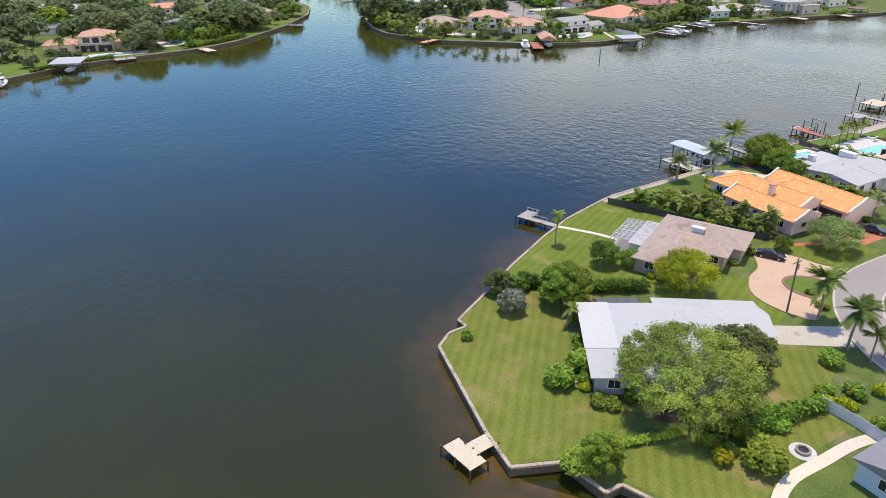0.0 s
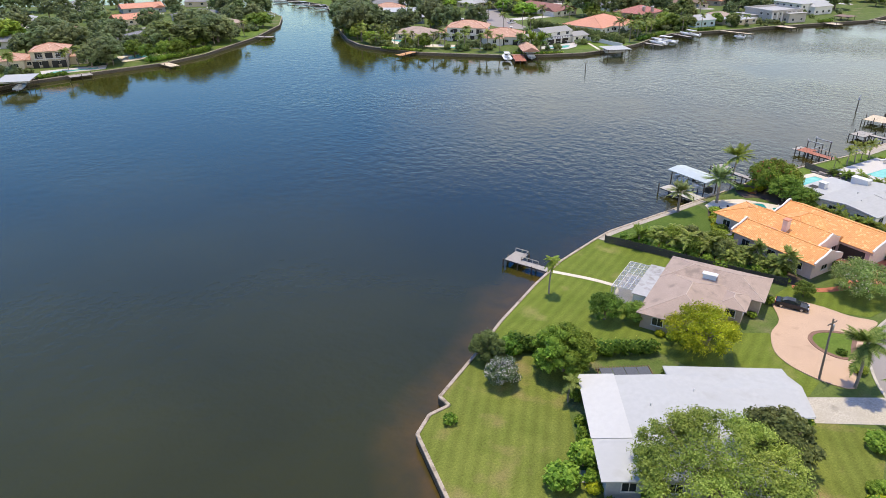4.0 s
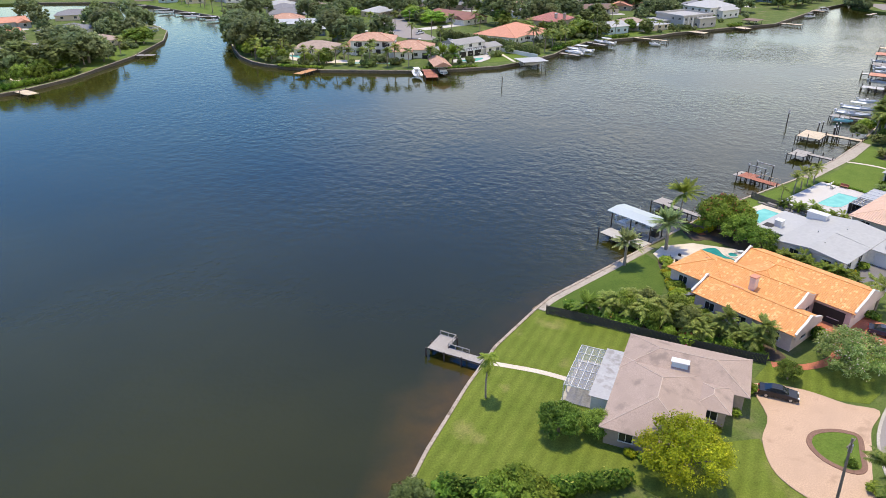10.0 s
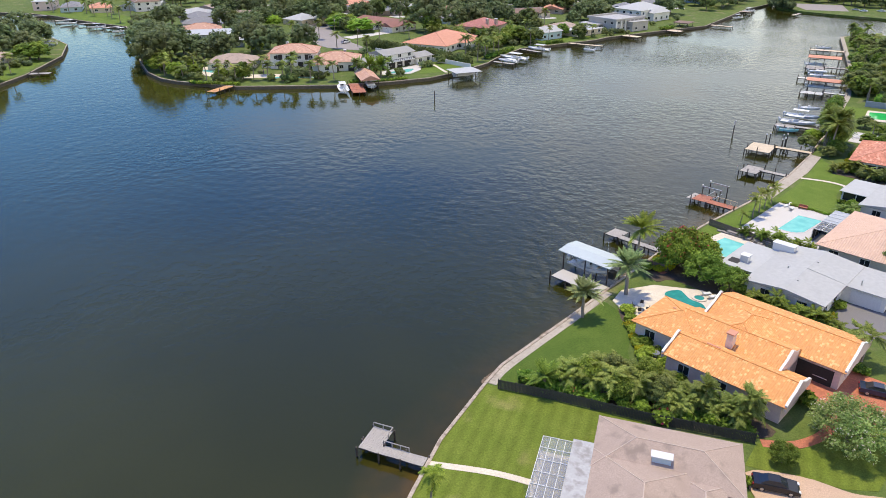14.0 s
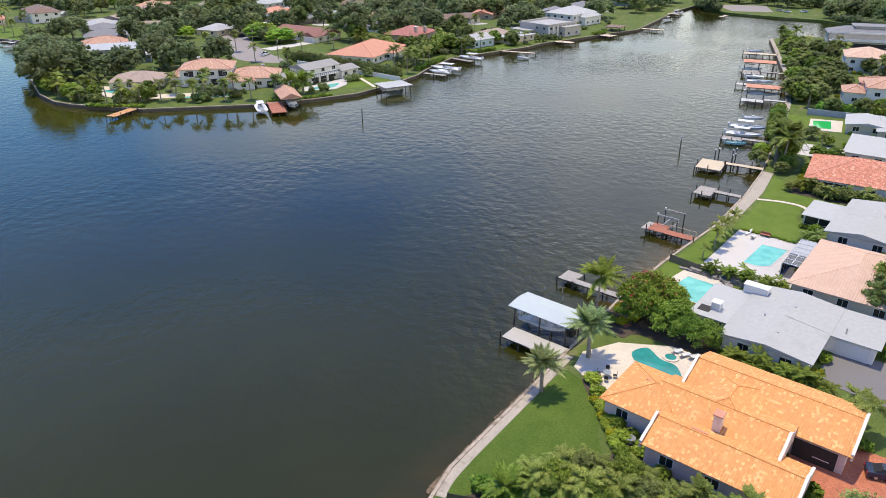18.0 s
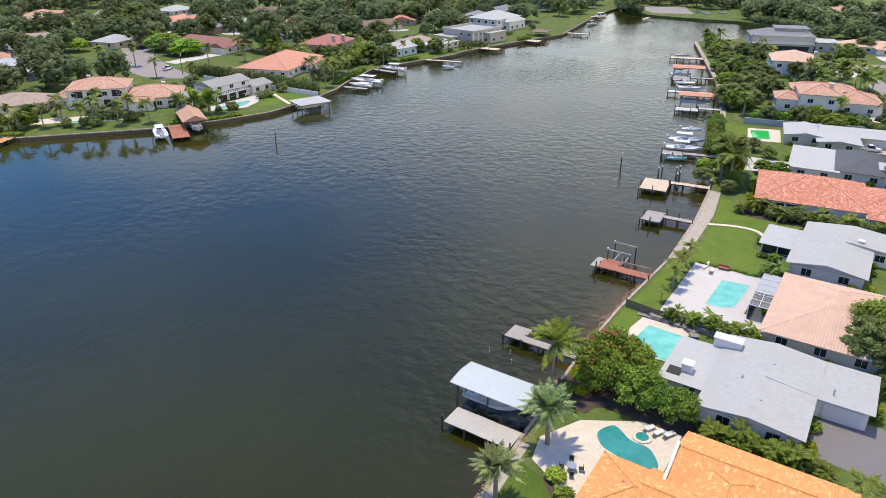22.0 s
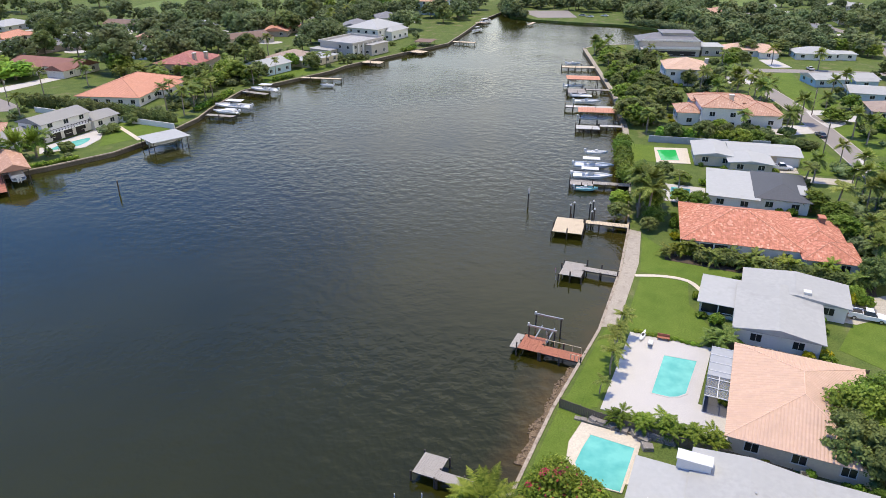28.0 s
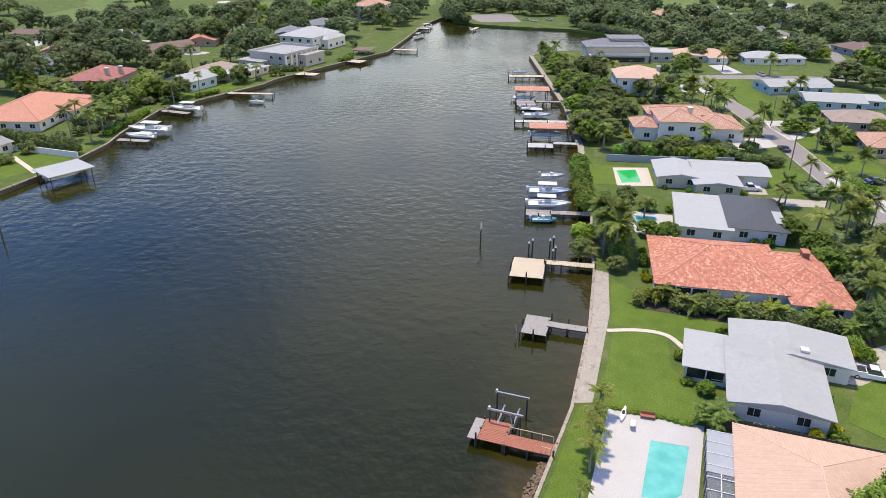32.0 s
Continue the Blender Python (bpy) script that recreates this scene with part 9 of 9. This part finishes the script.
for kind, x, y, r, h in (("mid_tree", 240.5, 103.4, 3.2, 8.5), ("mid_tree", 244.6, 104.4, 3.0, 7.5), ("far_palm", 238, 105.2, 3.4, 8.0), ("far_palm", 242.4, 106, 3.4, 8.5), ("far_palm", 246.4, 106.4, 3.2, 7.5), ("mid_tree", 236.0, 101.6, 2.6, 4.0), ("dark_tree", 268, 104, 2.6, 3.6), ("far_palm", 258.6, 99.2, 2.6, 4.2),
                      ("dark_tree", 222.8, 62, 3.6, 6.0), ("dark_tree", 246, 60, 3.8, 5.4), ("far_palm", 257.0, 66.4, 3.6, 6.5), ("mid_tree", 252, 66.6, 3.4, 4.8), ("far_palm", 305, 114, 3.0, 6.5), ("mid_tree", 312, 116, 3.4, 6.0), ("dark_tree", 308, 92, 2.8, 4.6), ("mid_tree", 306, 84, 2.6, 4.2), ("far_palm", 331, 118, 3.2, 7.0), ("dark_tree", 322, 118, 4.4, 7.0)):
    plant(kind, x, y, r, h, group="garden trees")
for x, y, k in ((334.8, 71.6, 1.2), (346, 84, 1.3), (322, 74.5, 1.0), (263.8, 57.4, 0.95), (240.5, 61.8, 0.9), (247, 58, 0.9), (318, 55, 1.1), (352, 64, 0.9), (392, 56, 1.0), (362, 92, 1.1), (368, 88, 1.2), (376, 92, 1.0), (350, 98, 1.1)):
    p = plant("queen_palm", x, y, group="street palms")
    p.scale = (k, k, k)
for kind, x, y, r, h in (("mid_tree", 342, 60, 3.2, 4.2), ("dark_shrub", 292, 50.6, 2.6, 2.0), ("dark_tree", 256, 54, 4.4, 6.0), ("mid_tree", 244, 66, 3.6, 5.0), ("dark_tree", 235, 58, 4.0, 6.5), ("shrub", 327, 44, 2.6, 2.0), ("mid_tree", 351, 38, 3.0, 4.4),
                      ("dark_tree", 306, 70.6, 2.2, 2.4), ("dark_tree", 309, 72, 2.2, 2.4), ("mid_tree", 301, 88, 3.4, 5.4), ("dark_tree", 303, 98, 3.6, 6.0), ("dark_tree", 300, 106, 3.0, 5.4), ("mid_tree", 345, 116, 4.0, 6.6), ("dark_tree", 336, 112, 4.6, 7.6),
                      ("dark_tree", 352, 121, 4.6, 8.0), ("mid_tree", 364, 124, 4.4, 7.5), ("golden_tree", 346, 127.6, 2.6, 3.6), ("dark_tree", 398, 128, 4.0, 7.0), ("dark_tree", 408, 136, 4.4, 7.0), ("mid_tree", 250, 98, 2.4, 3.6), ("mid_tree", 263.6, 99, 2.2, 3.2), ("mid_tree", 248.6, 94, 2.6, 4.2),
                      ("dark_tree", 232, 102, 2.0, 3.0), ("mid_tree", 217, 66, 2.0, 2.4), ("dark_shrub", 215.2, 64.4, 1.6, 2.0), ("dark_shrub", 194, 70.8, 1.2, 1.6), ("dark_tree", 172.6, 70, 4.2, 7.0), ("mid_tree", 182, 66, 4.0, 7.0), ("mid_tree", 165.4, 66.6, 2.2, 3.0)):
    plant(kind, x, y, r, h, group="garden trees")


def foundation_shrubs(ob, chance=0.6, kinds=("border_shrub", "border_light_shrub", "border_shrub", "croton"), off=0.95, seed=1, step=1.7):
    """Shrubs of uneven size along the walls of a house, clear of paving."""
    rnd, (site, blocks) = random.Random(seed), PLANS[ob.name]
    for i, (x0, x1, y0, y1, *_) in enumerate(blocks):
        for ax, ay, bx, by, nx, ny in ((x0, y0, x1, y0, 0, -1), (x1, y0, x1, y1, 1, 0), (x1, y1, x0, y1, 0, 1), (x0, y1, x0, y0, -1, 0)):
            k = int(math.hypot(bx - ax, by - ay) / step)
            for j in range(k):
                u = (j + rnd.uniform(0.2, 0.8)) / k
                x, y = ax + (bx - ax) * u + nx * off, ay + (by - ay) * u + ny * off
                p = site @ Vector((x, y, 0))
                if rnd.random() > chance or any(q[0] - 0.7 < x < q[1] + 0.7 and q[2] - 0.7 < y < q[3] + 0.7 for q in blocks) or any(inside(p.x, p.y, pts) for pts in PAVED):
                    continue
                r = rnd.uniform(0.6, 1.15)
                plant(rnd.choice(kinds), p.x, p.y, r, r * rnd.uniform(0.9, 1.8), group="shrubs along the house walls")


for i, (ob, chance) in enumerate(((h1, 0.55), (h2, 0.35), (h3, 0.4), (h4, 0.4), (h5, 0.45), (h6, 0.3), (h7, 0.6), (h8, 0.45), (h9, 0.45), (h10, 0.5), (h11, 0.5))):
    foundation_shrubs(ob, chance, seed=60 + i, step=1.7 if i < 6 else 2.6, off=0.95 if i < 6 else 1.1)


def shrubbery(spots, label, seed, material, leaves=150, size=0.36):
    """Shrubs of distant gardens too many to count, as one mass."""
    rnd, lobes = random.Random(seed), []
    for x, y, r, h in spots:
        lobes += [(x + a, y + b, LAND + c, d, e, f) for a, b, c, d, e, f in dome(rnd.random(), r, h, 0.05, 6, 0.55)]
    ob = thing("shrubbery", Matrix.Identity(4), label, "shrubs", kind="stuff")
    tagged(part("leaves", leaf_mesh("leaves", seed, lobes, len(spots) * leaves, size, material, core=0.86), None, ob), kind="stuff")


def scatter(pts, n, seed, label, pad=1.0, apart=2.6, palms=0.1, grow=1.0):
    """Shrubs strewn over gardens, clear of houses and paving, with a palm here and there."""
    rnd, done = random.Random(seed), []
    xs, ys = [p[0] for p in pts], [p[1] for p in pts]
    for _ in range(n * 20):
        if len(done) >= n:
            break
        x, y = rnd.uniform(min(xs), max(xs)), rnd.uniform(min(ys), max(ys))
        if noise.noise(Vector((x * 0.07, y * 0.07, seed))) < 0.0 or not inside(x, y, pts) or not free(x, y, pad) or any(inside(x, y, q) for q in PAVED) or any(math.hypot(x - q[0], y - q[1]) < apart for q in done):
            continue
        r = grow * rnd.uniform(1.0, 2.8)
        done.append((x, y, r, r * rnd.uniform(0.9, 1.7)))
        if rnd.random() < palms:
            plant("far_palm", x, y, 3.0, rnd.uniform(4.5, 8.0), group="palms in the far gardens")
    shrubbery(done[::2], label, seed, LEAF_OAK)
    shrubbery(done[1::2], label.replace("mixed", "dark"), seed + 1, LEAF_DARK)


scatter([(168, 287), (196, 263), (226, 248), (262, 252), (300, 264), (346, 254), (430, 238), (440, 262), (346, 296), (262, 304), (210, 320), (160, 338), (154, 310)], 170, 71, "mixed green shrubs in the gardens of the peninsula")
scatter([(300, 117), (350, 130), (425, 157), (440, 150), (430, 92), (385, 90), (322, 72), (302, 84)], 90, 72, "mixed green shrubs round the villas by the canal", palms=0.04, grow=1.1)
scatter([(288, 46), (317, 55), (353, 64), (385, 74), (424, 78), (440, 40), (300, 14)], 22, 73, "mixed green shrubs in gardens across the street", 1.5, 4, 0.0)
scatter([(-60, 286), (-10, 298), (15, 314), (66, 324), (118, 366), (140, 402), (120, 410), (60, 352), (-20, 330), (-80, 310)], 80, 74, "mixed green shrubs in gardens on the far bank")
scatter([(225, 62), (262, 56), (292, 62), (300, 74), (280, 76), (250, 70), (226, 76)], 14, 75, "mixed green shrubs in front gardens", -3.0, palms=0.04)


# stacked stone waterfall at the pool
fall = thing("waterfall", pose(167.7, 90.9, LAND), "low waterfall wall of stacked grey stones", "waterfall")
rw = random.Random(9)
for row in range(3):
    y = -2.2 + 0.2 * row
    while y < 2.0 - 0.2 * row:
        w = rw.uniform(0.5, 1.0)
        part("stone", Geo().box(-0.4 + 0.06 * row, 0.4 - 0.05 * row, y, y + w - 0.05, 0.3 * row - (0.1 if row == 0 else 0), 0.3 * row + 0.27 + rw.uniform(0, 0.05)), PILE_PALE, fall)
        y += w
for i in range(10):
    part("edge_stone", Geo().box(-0.35, 0.3, 2.2 + 0.82 * i, 2.95 + 0.82 * i, -0.1, 0.3 + rw.uniform(-0.06, 0.1)), PILE_PALE, fall)
planter = thing("bench", pose(191.0, 93.4, LAND + 0.12, 0, 0, 4), "brown wooden bench at the deck's edge", "bench")
part("seat", Geo().box(-0.3, 0.3, -0.9, 0.9, 0.4, 0.46), WOOD_RED, planter)
part("backrest", Geo().box(0.26, 0.34, -0.9, 0.9, 0.46, 0.9), WOOD_RED, planter)
for x in (-0.24, 0.24):
    for y in (-0.8, 0.8):
        part("leg", Geo().box(x - 0.04, x + 0.04, y - 0.04, y + 0.04, 0, 0.4), WOOD_RED, planter)
plant("croton", 201.0, 82.4, 1.4, 1.9, label="green bush with yellow leaves beside a porch")
